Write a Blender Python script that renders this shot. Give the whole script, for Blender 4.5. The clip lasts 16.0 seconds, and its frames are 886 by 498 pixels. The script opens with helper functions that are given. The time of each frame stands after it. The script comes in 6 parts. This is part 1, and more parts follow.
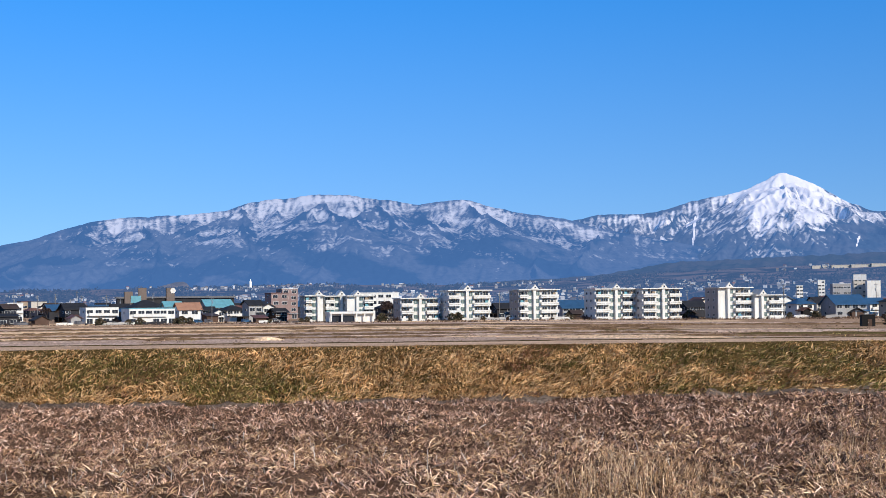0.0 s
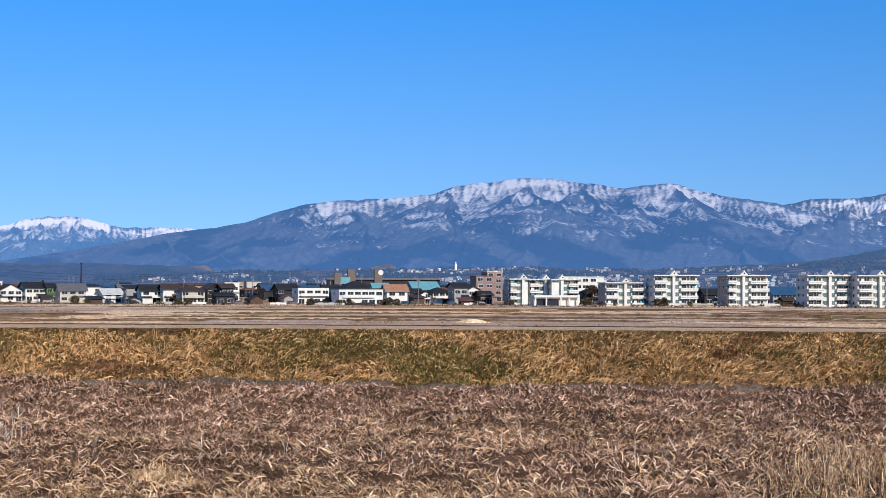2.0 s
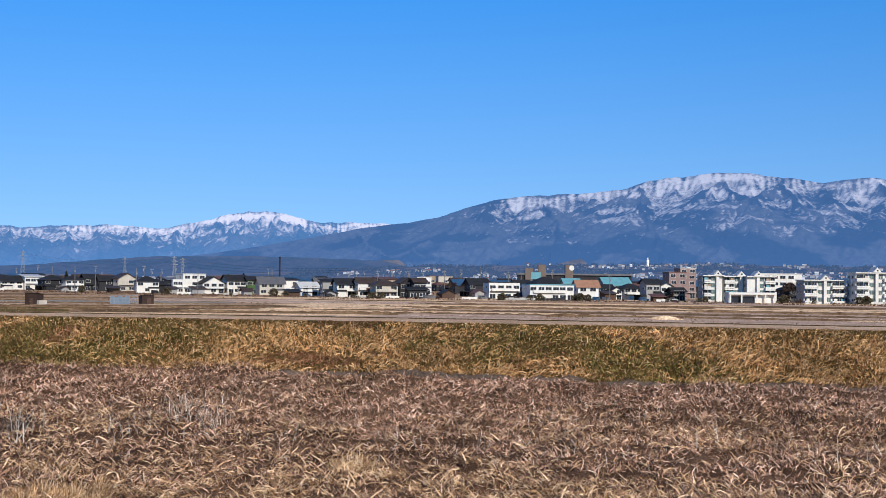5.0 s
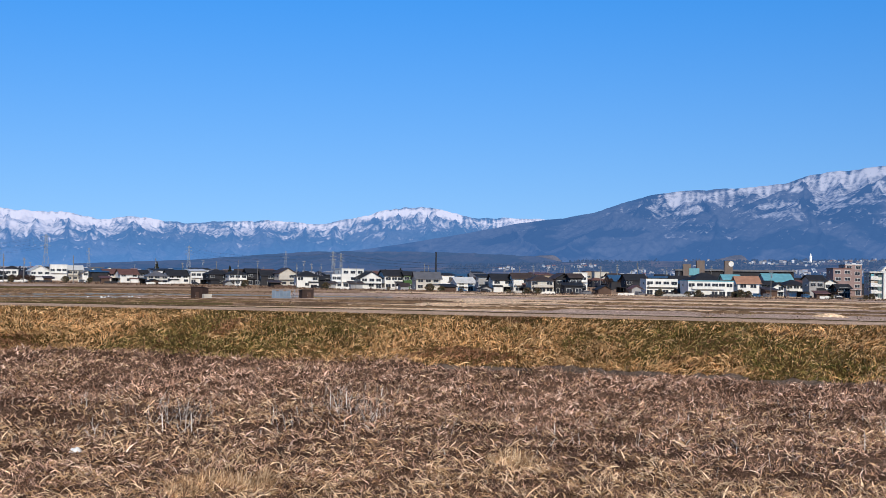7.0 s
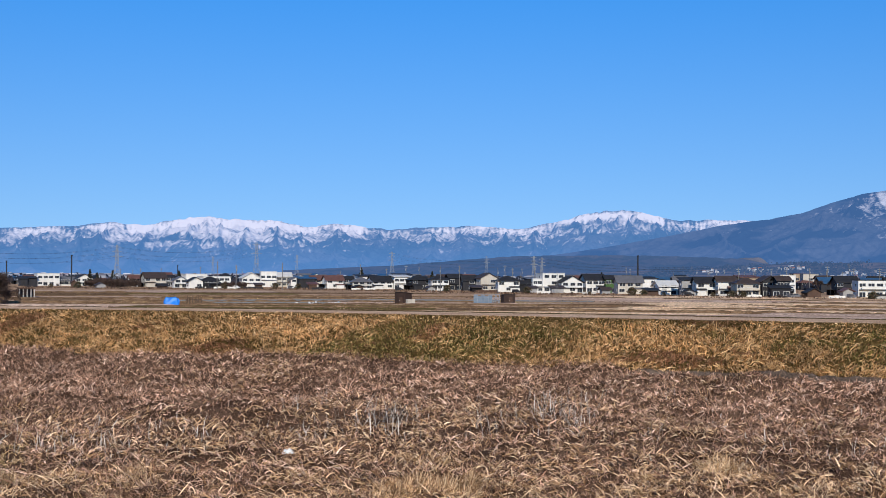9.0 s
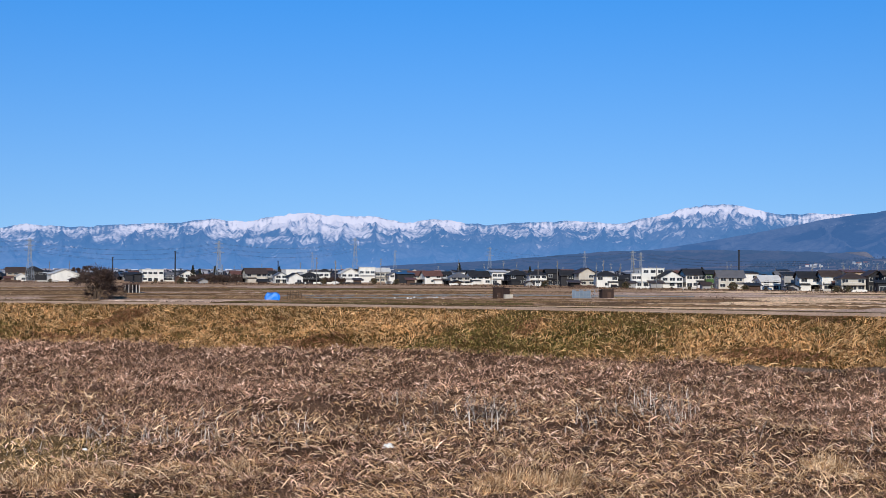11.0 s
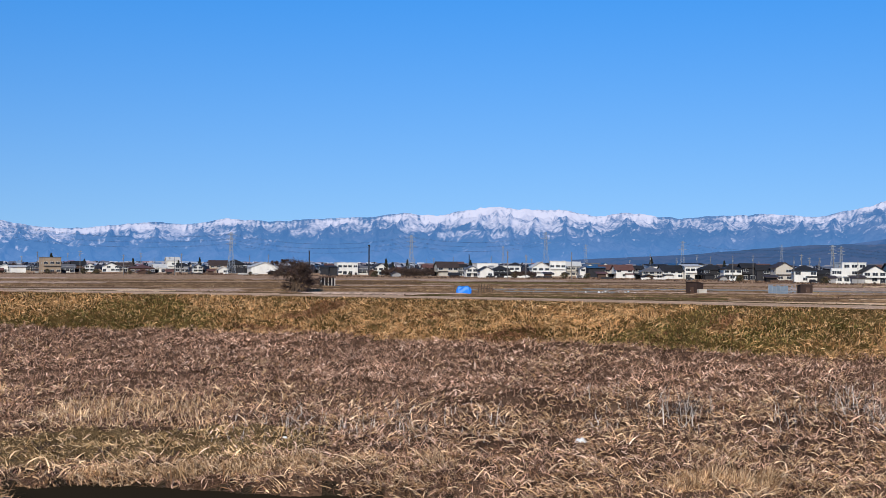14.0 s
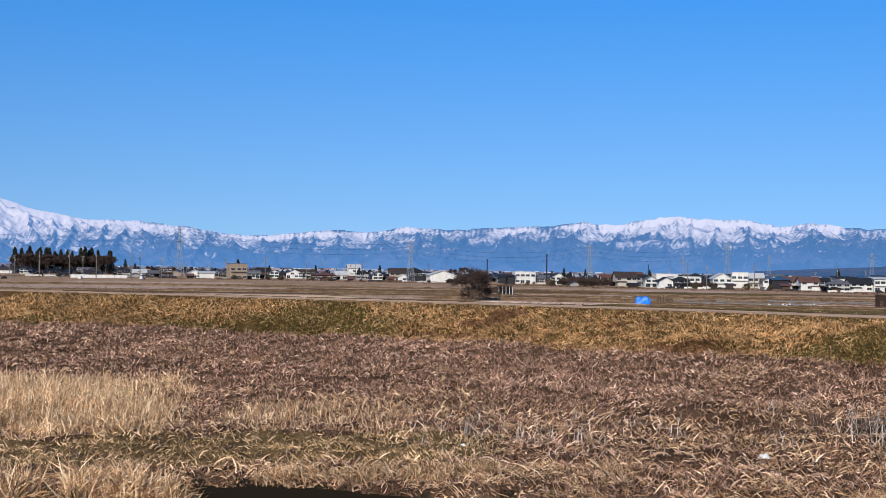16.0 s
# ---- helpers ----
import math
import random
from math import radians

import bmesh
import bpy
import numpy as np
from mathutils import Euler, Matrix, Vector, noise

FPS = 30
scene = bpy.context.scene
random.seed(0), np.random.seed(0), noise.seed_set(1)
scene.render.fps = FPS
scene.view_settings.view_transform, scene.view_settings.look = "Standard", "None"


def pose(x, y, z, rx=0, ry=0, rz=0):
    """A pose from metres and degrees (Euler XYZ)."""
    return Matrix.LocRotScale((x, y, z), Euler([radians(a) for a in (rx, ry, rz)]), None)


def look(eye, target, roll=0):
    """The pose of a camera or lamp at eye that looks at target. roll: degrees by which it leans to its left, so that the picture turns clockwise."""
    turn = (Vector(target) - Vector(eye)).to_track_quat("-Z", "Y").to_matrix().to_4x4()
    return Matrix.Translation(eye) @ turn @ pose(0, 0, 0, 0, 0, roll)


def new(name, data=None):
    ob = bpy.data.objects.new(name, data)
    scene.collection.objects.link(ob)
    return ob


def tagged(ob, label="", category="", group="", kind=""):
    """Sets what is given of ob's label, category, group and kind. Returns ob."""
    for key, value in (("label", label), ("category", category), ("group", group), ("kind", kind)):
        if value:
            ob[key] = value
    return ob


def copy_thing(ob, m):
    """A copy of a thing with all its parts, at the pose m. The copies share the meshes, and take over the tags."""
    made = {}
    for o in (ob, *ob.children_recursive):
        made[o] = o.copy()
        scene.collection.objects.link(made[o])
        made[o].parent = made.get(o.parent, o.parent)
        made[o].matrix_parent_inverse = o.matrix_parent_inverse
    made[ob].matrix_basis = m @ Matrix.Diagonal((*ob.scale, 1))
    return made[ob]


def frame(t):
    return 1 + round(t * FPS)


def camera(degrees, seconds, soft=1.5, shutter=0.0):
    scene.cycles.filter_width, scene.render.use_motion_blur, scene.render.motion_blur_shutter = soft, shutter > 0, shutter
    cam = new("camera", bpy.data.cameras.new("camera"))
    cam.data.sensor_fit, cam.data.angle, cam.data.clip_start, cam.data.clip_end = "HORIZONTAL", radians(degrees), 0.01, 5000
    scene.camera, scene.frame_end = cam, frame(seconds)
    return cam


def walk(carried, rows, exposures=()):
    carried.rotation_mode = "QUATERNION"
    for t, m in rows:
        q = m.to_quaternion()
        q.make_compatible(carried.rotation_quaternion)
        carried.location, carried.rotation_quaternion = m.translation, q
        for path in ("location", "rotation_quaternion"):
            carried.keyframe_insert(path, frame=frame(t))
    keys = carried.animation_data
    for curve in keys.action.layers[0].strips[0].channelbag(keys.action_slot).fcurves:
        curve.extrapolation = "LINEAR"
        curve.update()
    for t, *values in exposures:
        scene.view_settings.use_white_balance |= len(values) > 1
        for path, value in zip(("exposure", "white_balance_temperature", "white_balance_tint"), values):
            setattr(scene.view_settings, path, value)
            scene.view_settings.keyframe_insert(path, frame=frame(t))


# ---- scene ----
# ---- camera: a slow pan to the left from a bridge rail ----
cam = camera(37.48, 16.0, soft=0.75)
EYE = 8.5
ROWS = [  # seconds, x, y, yaw to the left, pitch up, roll
    (0.0, -0.000, -0.000, 0.00, 2.21, -0.53),
    (0.5, -0.050, -0.001, 2.87, 1.91, -0.22),
    (1.0, -0.091, -0.004, 5.24, 1.66, -0.00),
    (1.5, -0.127, -0.008, 7.28, 1.57, 0.06),
    (2.0, -0.156, -0.012, 8.96, 1.52, 0.18),
    (2.5, -0.179, -0.016, 10.34, 1.56, 0.35),
    (3.0, -0.203, -0.021, 11.70, 1.53, 0.35),
    (3.5, -0.227, -0.026, 13.12, 1.32, 0.42),
    (6.0, -0.349, -0.063, 20.43, 1.13, 0.71),
    (6.5, -0.376, -0.073, 22.19, 0.93, 0.75),
    (7.0, -0.395, -0.081, 24.12, 0.97, 0.80),
    (7.5, -0.418, -0.092, 26.59, 1.09, 0.63),
    (8.0, -0.440, -0.104, 28.98, 1.12, 0.36),
    (8.5, -0.459, -0.115, 31.09, 1.11, 0.25),
    (9.0, -0.475, -0.125, 32.90, 1.08, 0.30),
    (11.5, -0.522, -0.158, 38.35, 0.78, 0.07),
    (12.0, -0.533, -0.168, 39.80, 0.69, 0.02),
    (12.5, -0.545, -0.178, 41.25, 0.57, 0.21),
    (13.0, -0.557, -0.189, 42.82, 0.52, 0.30),
    (13.5, -0.568, -0.199, 44.22, 0.52, 0.29),
    (14.0, -0.578, -0.209, 45.52, 0.55, 0.31),
    (14.5, -0.590, -0.222, 47.25, 0.53, 0.41),
    (15.0, -0.605, -0.239, 49.40, 0.62, 0.66),
    (15.5, -0.619, -0.256, 51.57, 0.60, 0.84),
    (16.0, -0.631, -0.271, 53.31, 0.87, 0.88),
]
walk(cam, [(t, pose(x, y, EYE, 90 + pitch, 0, yaw) @ pose(0, 0, 0, 0, 0, roll)) for t, x, y, yaw, pitch, roll in ROWS],
     [(0.0, 0.11), (3.5, 0.03), (7.0, -0.07), (12.5, -0.11), (16.0, -0.09)])

# ---- daylight ----
SUN_AZ, SUN_EL = 144.0, 27.0    # degrees clockwise from +y, and above the horizon
world = bpy.data.worlds.new("sky")
scene.world = world
world.use_nodes = True
wn = world.node_tree.nodes
sky = wn.new("ShaderNodeTexSky")
sky.sky_type = "NISHITA"
sky.sun_disc = False
sky.sun_elevation, sky.sun_rotation = radians(SUN_EL), radians(SUN_AZ)
sky.altitude, sky.air_density, sky.dust_density, sky.ozone_density = 200, 1.0, 0.3, 3.0
wn["Background"].inputs["Strength"].default_value = 0.12
way = wn.new("ShaderNodeTexCoord")
lift = wn.new("ShaderNodeVectorMath")
lift.operation, lift.inputs[1].default_value = "ADD", (0.0, 0.0, 0.16)    # clear dry air: little whitening low down
high = wn.new("ShaderNodeSeparateXYZ")
grade = wn.new("ShaderNodeMapRange")
grade.inputs["From Min"].default_value, grade.inputs["From Max"].default_value = 0.02, 0.30
deep = wn.new("ShaderNodeMix")      # hazier low down, deeper blue above
deep.data_type = "RGBA"
deep.inputs[6].default_value, deep.inputs[7].default_value = (0.88, 1.03, 1.12, 1.0), (0.10, 1.08, 1.88, 1.0)
vault = wn.new("ShaderNodeMapRange")
vault.inputs["From Min"].default_value, vault.inputs["From Max"].default_value = 0.25, 0.8
dark = wn.new("ShaderNodeMix")      # the vault darkens towards the zenith
dark.data_type = "RGBA"
dark.inputs[7].default_value = (0.30, 0.62, 0.95, 1.0)
tint = wn.new("ShaderNodeMix")
tint.data_type, tint.blend_type, tint.inputs[0].default_value = "RGBA", "MULTIPLY", 1.0
for out, into in ((way.outputs["Generated"], lift.inputs[0]), (lift.outputs[0], sky.inputs["Vector"]), (way.outputs["Generated"], high.inputs[0]), (high.outputs[2], grade.inputs[0]),
                  (grade.outputs[0], deep.inputs[0]), (high.outputs[2], vault.inputs[0]), (vault.outputs[0], dark.inputs[0]), (deep.outputs[2], dark.inputs[6]), (dark.outputs[2], tint.inputs[7]), (sky.outputs[0], tint.inputs[6]), (tint.outputs[2], wn["Background"].inputs["Color"])):
    world.node_tree.links.new(out, into)
sun = new("sun", bpy.data.lights.new("sun", "SUN"))
sun.data.energy, sun.data.angle, sun.data.color = 4.7, radians(0.5), (1.0, 0.91, 0.78)
a = radians(SUN_AZ)
s_dir = Vector((math.sin(a) * math.cos(radians(SUN_EL)), math.cos(a) * math.cos(radians(SUN_EL)), math.sin(radians(SUN_EL))))
sun.matrix_world = look(tuple(s_dir * 50), (0, 0, 0))

# ---- noise on arrays ----
RNG = np.random.default_rng(7)
PERM = RNG.permutation(512)


def lattice(ix, iy, seed):
    return PERM[(PERM[(ix + seed * 17) & 511] + iy) & 511] / 511.0


def vnoise(x, y, seed=0):
    ix, iy = np.floor(x).astype(int), np.floor(y).astype(int)
    fx, fy = x - ix, y - iy
    fx, fy = fx * fx * fx * (fx * (fx * 6 - 15) + 10), fy * fy * fy * (fy * (fy * 6 - 15) + 10)
    a0, a1 = lattice(ix, iy, seed), lattice(ix + 1, iy, seed)
    b0, b1 = lattice(ix, iy + 1, seed), lattice(ix + 1, iy + 1, seed)
    return (a0 + (a1 - a0) * fx) * (1 - fy) + (b0 + (b1 - b0) * fx) * fy


def fbm(x, y, seed=0, octaves=4):
    total, amp, norm = 0.0, 1.0, 0.0
    for o in range(octaves):
        total = total + amp * vnoise(x * 2 ** o + 13.7 * o, y * 2 ** o + 5.1 * o, seed + o)
        norm += amp
        amp *= 0.5
    return total / norm


def ridged(x, y, seed=0, octaves=4):
    total, amp, norm = 0.0, 1.0, 0.0
    for o in range(octaves):
        total = total + amp * (1 - np.abs(2 * vnoise(x * 2 ** o + 3.3 * o, y * 2 ** o + 9.1 * o, seed + o) - 1)) ** 2
        norm += amp
        amp *= 0.5
    return total / norm


# ---- materials ----
def mat(name, rough=0.9):
    m = bpy.data.materials.new(name)
    m.use_nodes = True
    nt = m.node_tree
    bsdf = nt.nodes["Principled BSDF"]
    bsdf.inputs["Roughness"].default_value = rough
    bsdf.inputs["Specular IOR Level"].default_value = 0.25
    return m, nt, bsdf


def node(nt, kind, **kw):
    n = nt.nodes.new(kind)
    for key, value in kw.items():
        if key in n.inputs:
            n.inputs[key].default_value = value
    return n


def ramp(nt, source, stops):
    r = nt.nodes.new("ShaderNodeValToRGB")
    while len(r.color_ramp.elements) < len(stops):
        r.color_ramp.elements.new(0.5)
    for e, (pos, col) in zip(r.color_ramp.elements, stops):
        e.position, e.color = pos, (*col, 1) if len(col) == 3 else (col[0],) * 3 + (1,)
    nt.links.new(source, r.inputs[0])
    return r.outputs[0]


def noise_out(nt, scale, detail=4, rough=0.55, stretch=(1, 1, 1), turn=0.0, coords="Object"):
    tc = nt.nodes.new("ShaderNodeTexCoord")
    mp = nt.nodes.new("ShaderNodeMapping")
    mp.inputs["Scale"].default_value = stretch
    mp.inputs["Rotation"].default_value = (0, 0, turn)
    n = nt.nodes.new("ShaderNodeTexNoise")
    n.inputs["Scale"].default_value, n.inputs["Detail"].default_value, n.inputs["Roughness"].default_value = scale, detail, rough
    nt.links.new(tc.outputs[coords], mp.inputs[0])
    nt.links.new(mp.outputs[0], n.inputs["Vector"])
    return n.outputs["Fac"]


def mixc(nt, fac, a, b, how="MIX"):
    m = nt.nodes.new("ShaderNodeMix")
    m.data_type, m.blend_type = "RGBA", how
    for sock, value in ((m.inputs[0], fac), (m.inputs[6], a), (m.inputs[7], b)):
        if isinstance(value, (int, float)):
            sock.default_value = value
        elif isinstance(value, tuple):
            sock.default_value = (*value, 1)
        else:
            nt.links.new(value, sock)
    return m.outputs[2]


def bump(nt, bsdf, height, strength=0.4, dist=0.05):
    b = nt.nodes.new("ShaderNodeBump")
    b.inputs["Strength"].default_value, b.inputs["Distance"].default_value = strength, dist
    nt.links.new(height, b.inputs["Height"])
    nt.links.new(b.outputs[0], bsdf.inputs["Normal"])


def island(nt):
    return nt.nodes.new("ShaderNodeNewGeometry").outputs["Random Per Island"]


def ground_mat(name, dark, mid, light, scale=0.6, fine=6.0, stretch=(1, 1, 1), turn=0.0, relief=0.15):
    m, nt, b = mat(name, 1.0)
    b.inputs["Specular IOR Level"].default_value = 0.0
    broad = ramp(nt, noise_out(nt, scale, 5, 0.6, stretch, turn), [(0.3, dark), (0.5, mid), (0.72, light)])
    grain = ramp(nt, noise_out(nt, fine, 4, 0.7), [(0.32, (0.30,)), (0.7, (1.45,))])
    nt.links.new(mixc(nt, 1.0, broad, grain, "MULTIPLY"), b.inputs["Base Color"])
    bump(nt, b, noise_out(nt, fine, 5, 0.7), 0.7, relief)
    return m


def paint_mat(name, col, rough=0.7, wear=0.12, scale=0.5, metal=0.0):
    m, nt, b = mat(name, rough)
    b.inputs["Metallic"].default_value = metal
    lo = tuple(c * (1 - wear) for c in col)
    hi = tuple(min(1, c * (1 + wear * 0.5)) for c in col)
    broad = ramp(nt, noise_out(nt, scale, 5, 0.6, (1, 1, 0.35)), [(0.3, lo), (0.65, hi)])
    fine = ramp(nt, noise_out(nt, scale * 12, 3, 0.6), [(0.3, (0.9,)), (0.7, (1.04,))])
    nt.links.new(mixc(nt, 1.0, broad, fine, "MULTIPLY"), b.inputs["Base Color"])
    return m


def blade_mat(name, cols, rough=0.7):
    """Dead or living grass: every blade or clump takes its own tone."""
    m, nt, b = mat(name, rough)
    n = len(cols)
    tone_ = ramp(nt, island(nt), [((i + 0.5) / n, c) for i, c in enumerate(cols)])
    patch = ramp(nt, noise_out(nt, 0.18, 4, 0.6), [(0.3, (0.74,)), (0.7, (1.32,))])
    clump = ramp(nt, noise_out(nt, 1.9, 4, 0.65), [(0.34, (0.58,)), (0.56, (1.42,))])
    nt.links.new(mixc(nt, 1.0, mixc(nt, 1.0, tone_, patch, "MULTIPLY"), clump, "MULTIPLY"), b.inputs["Base Color"])
    b.inputs["Specular IOR Level"].default_value = 0.08
    return m


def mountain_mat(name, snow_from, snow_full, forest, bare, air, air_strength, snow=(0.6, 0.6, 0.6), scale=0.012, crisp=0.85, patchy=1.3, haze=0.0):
    """Far slopes: bare winter woods, dark conifer stands and snow; they stand so far off that blue haze is put into the
    surface as emission.
    """
    m, nt, b = mat(name, 1.0)
    b.inputs["Specular IOR Level"].default_value = 0.0
    geo = nt.nodes.new("ShaderNodeNewGeometry")
    sep = nt.nodes.new("ShaderNodeSeparateXYZ")
    nt.links.new(geo.outputs["Position"], sep.inputs[0])
    hgt = node(nt, "ShaderNodeMapRange", **{"From Min": snow_from, "From Max": snow_full})
    hgt.clamp = False
    nt.links.new(sep.outputs[2], hgt.inputs[0])
    att = nt.nodes.new("ShaderNodeAttribute")
    att.attribute_name = "spur"

    def times_add(source, k, c):
        q = nt.nodes.new("ShaderNodeMath")
        q.operation = "MULTIPLY_ADD"
        nt.links.new(source, q.inputs[0])
        q.inputs[1].default_value, q.inputs[2].default_value = k, c
        return q.outputs[0]

    def plus(p, q):
        s = nt.nodes.new("ShaderNodeMath")
        s.operation = "ADD"
        nt.links.new(p, s.inputs[0])
        nt.links.new(q, s.inputs[1])
        return s.outputs[0]

    total = plus(plus(hgt.outputs[0], times_add(att.outputs["Fac"], 1.5, -0.75)), plus(times_add(noise_out(nt, scale * 14, 4, 0.75), patchy * 1.4, -patchy * 0.7), times_add(noise_out(nt, scale * 0.7, 4, 0.6), 0.5, -0.25)))
    snowy = ramp(nt, total, [(0.38, (0.0,)), (crisp, (1.0,))])
    stand = noise_out(nt, scale * 0.45, 5, 0.5, (1, 1, 2.2))
    woods = ramp(nt, stand, [(0.47, forest), (0.53, bare)])
    woods = mixc(nt, 1.0, woods, ramp(nt, noise_out(nt, scale * 6, 4, 0.7), [(0.3, (0.6,)), (0.7, (1.4,))]), "MULTIPLY")
    nt.links.new(mixc(nt, snowy, woods, snow), b.inputs["Base Color"])
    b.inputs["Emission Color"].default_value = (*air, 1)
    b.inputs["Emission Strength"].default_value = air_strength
    if haze:     # thicker haze low down, as stronger emission
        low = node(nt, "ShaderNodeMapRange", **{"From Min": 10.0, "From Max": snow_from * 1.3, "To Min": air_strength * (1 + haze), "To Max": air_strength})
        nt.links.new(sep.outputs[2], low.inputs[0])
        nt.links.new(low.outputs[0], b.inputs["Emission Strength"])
    return m


THATCH = ground_mat("matted_dead_grass", (0.06, 0.034, 0.022), (0.13, 0.077, 0.050), (0.22, 0.135, 0.088), 0.35, 9.0)
TOEPATH = ground_mat("grey_foot_path", (0.10, 0.072, 0.055), (0.16, 0.118, 0.09), (0.22, 0.165, 0.125), 0.4, 5.0, relief=0.03)
BANKSOIL = ground_mat("bank_turf", (0.05, 0.036, 0.012), (0.11, 0.07, 0.026), (0.18, 0.115, 0.045), 0.4, 7.0)
PATH = ground_mat("gravel_path", (0.50, 0.33, 0.215), (0.66, 0.45, 0.305), (0.76, 0.54, 0.38), 0.3, 9.0, relief=0.03)
PLAIN = ground_mat("stubble_plain", (0.26, 0.16, 0.10), (0.45, 0.295, 0.19), (0.62, 0.425, 0.28), 0.05, 1.2, (1, 4, 1), 0.3)
PADDY = ground_mat("pale_paddy_stubble", (0.38, 0.26, 0.195), (0.57, 0.405, 0.31), (0.74, 0.55, 0.43), 0.06, 1.5, (0.6, 5, 1), 0.0)
STRAW = ground_mat("straw_strip", (0.70, 0.46, 0.28), (0.85, 0.59, 0.375), (0.92, 0.68, 0.45), 0.08, 2.0, (1, 4, 1))
GARDEN = ground_mat("green_garden_ground", (0.07, 0.065, 0.02), (0.17, 0.125, 0.05), (0.28, 0.19, 0.095), 0.08, 1.5, (1, 3, 1))
BUND = ground_mat("bund_turf", (0.10, 0.06, 0.036), (0.19, 0.12, 0.07), (0.30, 0.195, 0.115), 0.3, 3.0)
TURFSOIL = ground_mat("olive_tan_turf_ground", (0.10, 0.066, 0.03), (0.19, 0.125, 0.06), (0.28, 0.185, 0.095), 0.4, 9.0)
MUD = ground_mat("river_mud", (0.025, 0.018, 0.012), (0.05, 0.036, 0.024), (0.09, 0.065, 0.04), 0.8, 10.0)


# ---- meshes ----
class Build:
    """Collects boxes, quads and prisms for one mesh."""

    def __init__(self):
        self.v, self.f = [], []

    def face(self, *pts):
        n = len(self.v)
        self.v.extend(pts)
        self.f.append(tuple(range(n, n + len(pts))))
        return self

    def box(self, x0, x1, y0, y1, z0, z1):
        n = len(self.v)
        self.v.extend([(x0, y0, z0), (x1, y0, z0), (x1, y1, z0), (x0, y1, z0), (x0, y0, z1), (x1, y0, z1), (x1, y1, z1), (x0, y1, z1)])
        self.f.extend([tuple(n + i for i in q) for q in ((0, 3, 2, 1), (4, 5, 6, 7), (0, 1, 5, 4), (1, 2, 6, 5), (2, 3, 7, 6), (3, 0, 4, 7))])
        return self

    def solid(self, low, high):
        """A closed body between two rings of equally many points."""
        n, k = len(self.v), len(low)
        self.v.extend(low)
        self.v.extend(high)
        self.f.append(tuple(n + i for i in reversed(range(k))))
        self.f.append(tuple(n + k + i for i in range(k)))
        for i in range(k):
            j = (i + 1) % k
            self.f.append((n + i, n + j, n + k + j, n + k + i))
        return self

    def rod(self, a, b, r0, r1=None, sides=6):
        a, b = Vector(a), Vector(b)
        r1 = r0 if r1 is None else r1
        w = (b - a).normalized()
        u = w.orthogonal().normalized()
        v = w.cross(u)
        ring = [(math.cos(2 * math.pi * i / sides), math.sin(2 * math.pi * i / sides)) for i in range(sides)]
        return self.solid([tuple(a + r0 * (c * u + s * v)) for c, s in ring], [tuple(b + r1 * (c * u + s * v)) for c, s in ring])

    def mesh(self, name, material, smooth=False):
        me = bpy.data.meshes.new(name)
        me.from_pydata(self.v, [], self.f)
        me.materials.append(material)
        if smooth:
            me.polygons.foreach_set("use_smooth", [True] * len(me.polygons))
        return me


def part(name, b, material, parent=None, label="", smooth=False):
    ob = new(name, b.mesh(name, material, smooth))
    if parent is not None:
        ob.parent = parent
    if label:
        ob["label"] = label
    return ob


def array_mesh(name, verts, faces, material, smooth=False, attribute=None):
    """A mesh from arrays of places and of equally long faces."""
    me = bpy.data.meshes.new(name)
    k = faces.shape[1]
    me.vertices.add(len(verts))
    me.vertices.foreach_set("co", np.asarray(verts, np.float32).ravel())
    me.loops.add(faces.size)
    me.loops.foreach_set("vertex_index", faces.astype(np.int32).ravel())
    me.polygons.add(len(faces))
    me.polygons.foreach_set("loop_start", np.arange(0, faces.size, k, dtype=np.int32))
    me.polygons.foreach_set("loop_total", np.full(len(faces), k, dtype=np.int32))
    me.polygons.foreach_set("use_smooth", np.full(len(faces), smooth))
    if attribute is not None:
        me.attributes.new("spur", "FLOAT", "POINT").data.foreach_set("value", np.asarray(attribute, np.float32))
    me.materials.append(material)
    me.update(calc_edges=True)
    return me


def thing(name, m, label, category, group=""):
    """An Empty at a thing's base, that carries its parts."""
    e = new(name)
    e.matrix_world = m
    return tagged(e, label, category, group)


def polar(az, d, z=0.0, rot=0.0):
    """The pose at the bearing az (degrees to the left of +y) and the distance d, its front turned to the middle."""
    return pose(-d * math.sin(radians(az)), d * math.cos(radians(az)), z, 0, 0, az + rot)


def grid_faces(n, m):
    i = np.arange(n - 1)[:, None] * m + np.arange(m - 1)[None, :]
    return np.stack([i, i + m, i + m + 1, i + 1], -1).reshape(-1, 4)

# ---- the lie of the land ----
# the far levee's river-side shoulder, as y over x
LEVEE_X = np.array([-900, -420, -260, -190, -133, -111, -86, -66, -50, -29, 0, 27, 80, 200, 900], float)
LEVEE_Y = np.array([-700, -190, -70, -5, 43, 54, 66, 73, 76.5, 80, 82, 84, 87, 92, 120], float)
CREST, TOE = 5.6, 3.15


def levee_line(x):
    y = np.interp(x, LEVEE_X, LEVEE_Y)
    for s in (6.0, 12.0):
        y = 0.5 * y + 0.25 * (np.interp(x - s, LEVEE_X, LEVEE_Y) + np.interp(x + s, LEVEE_X, LEVEE_Y))
    slope = (np.interp(x + 8, LEVEE_X, LEVEE_Y) - np.interp(x - 8, LEVEE_X, LEVEE_Y)) / 16
    return y, slope


def beyond(x, y):
    """Metres beyond the levee's shoulder (minus: on the river's side)."""
    line, slope = levee_line(x)
    return (y - line) / np.sqrt(1 + slope ** 2)


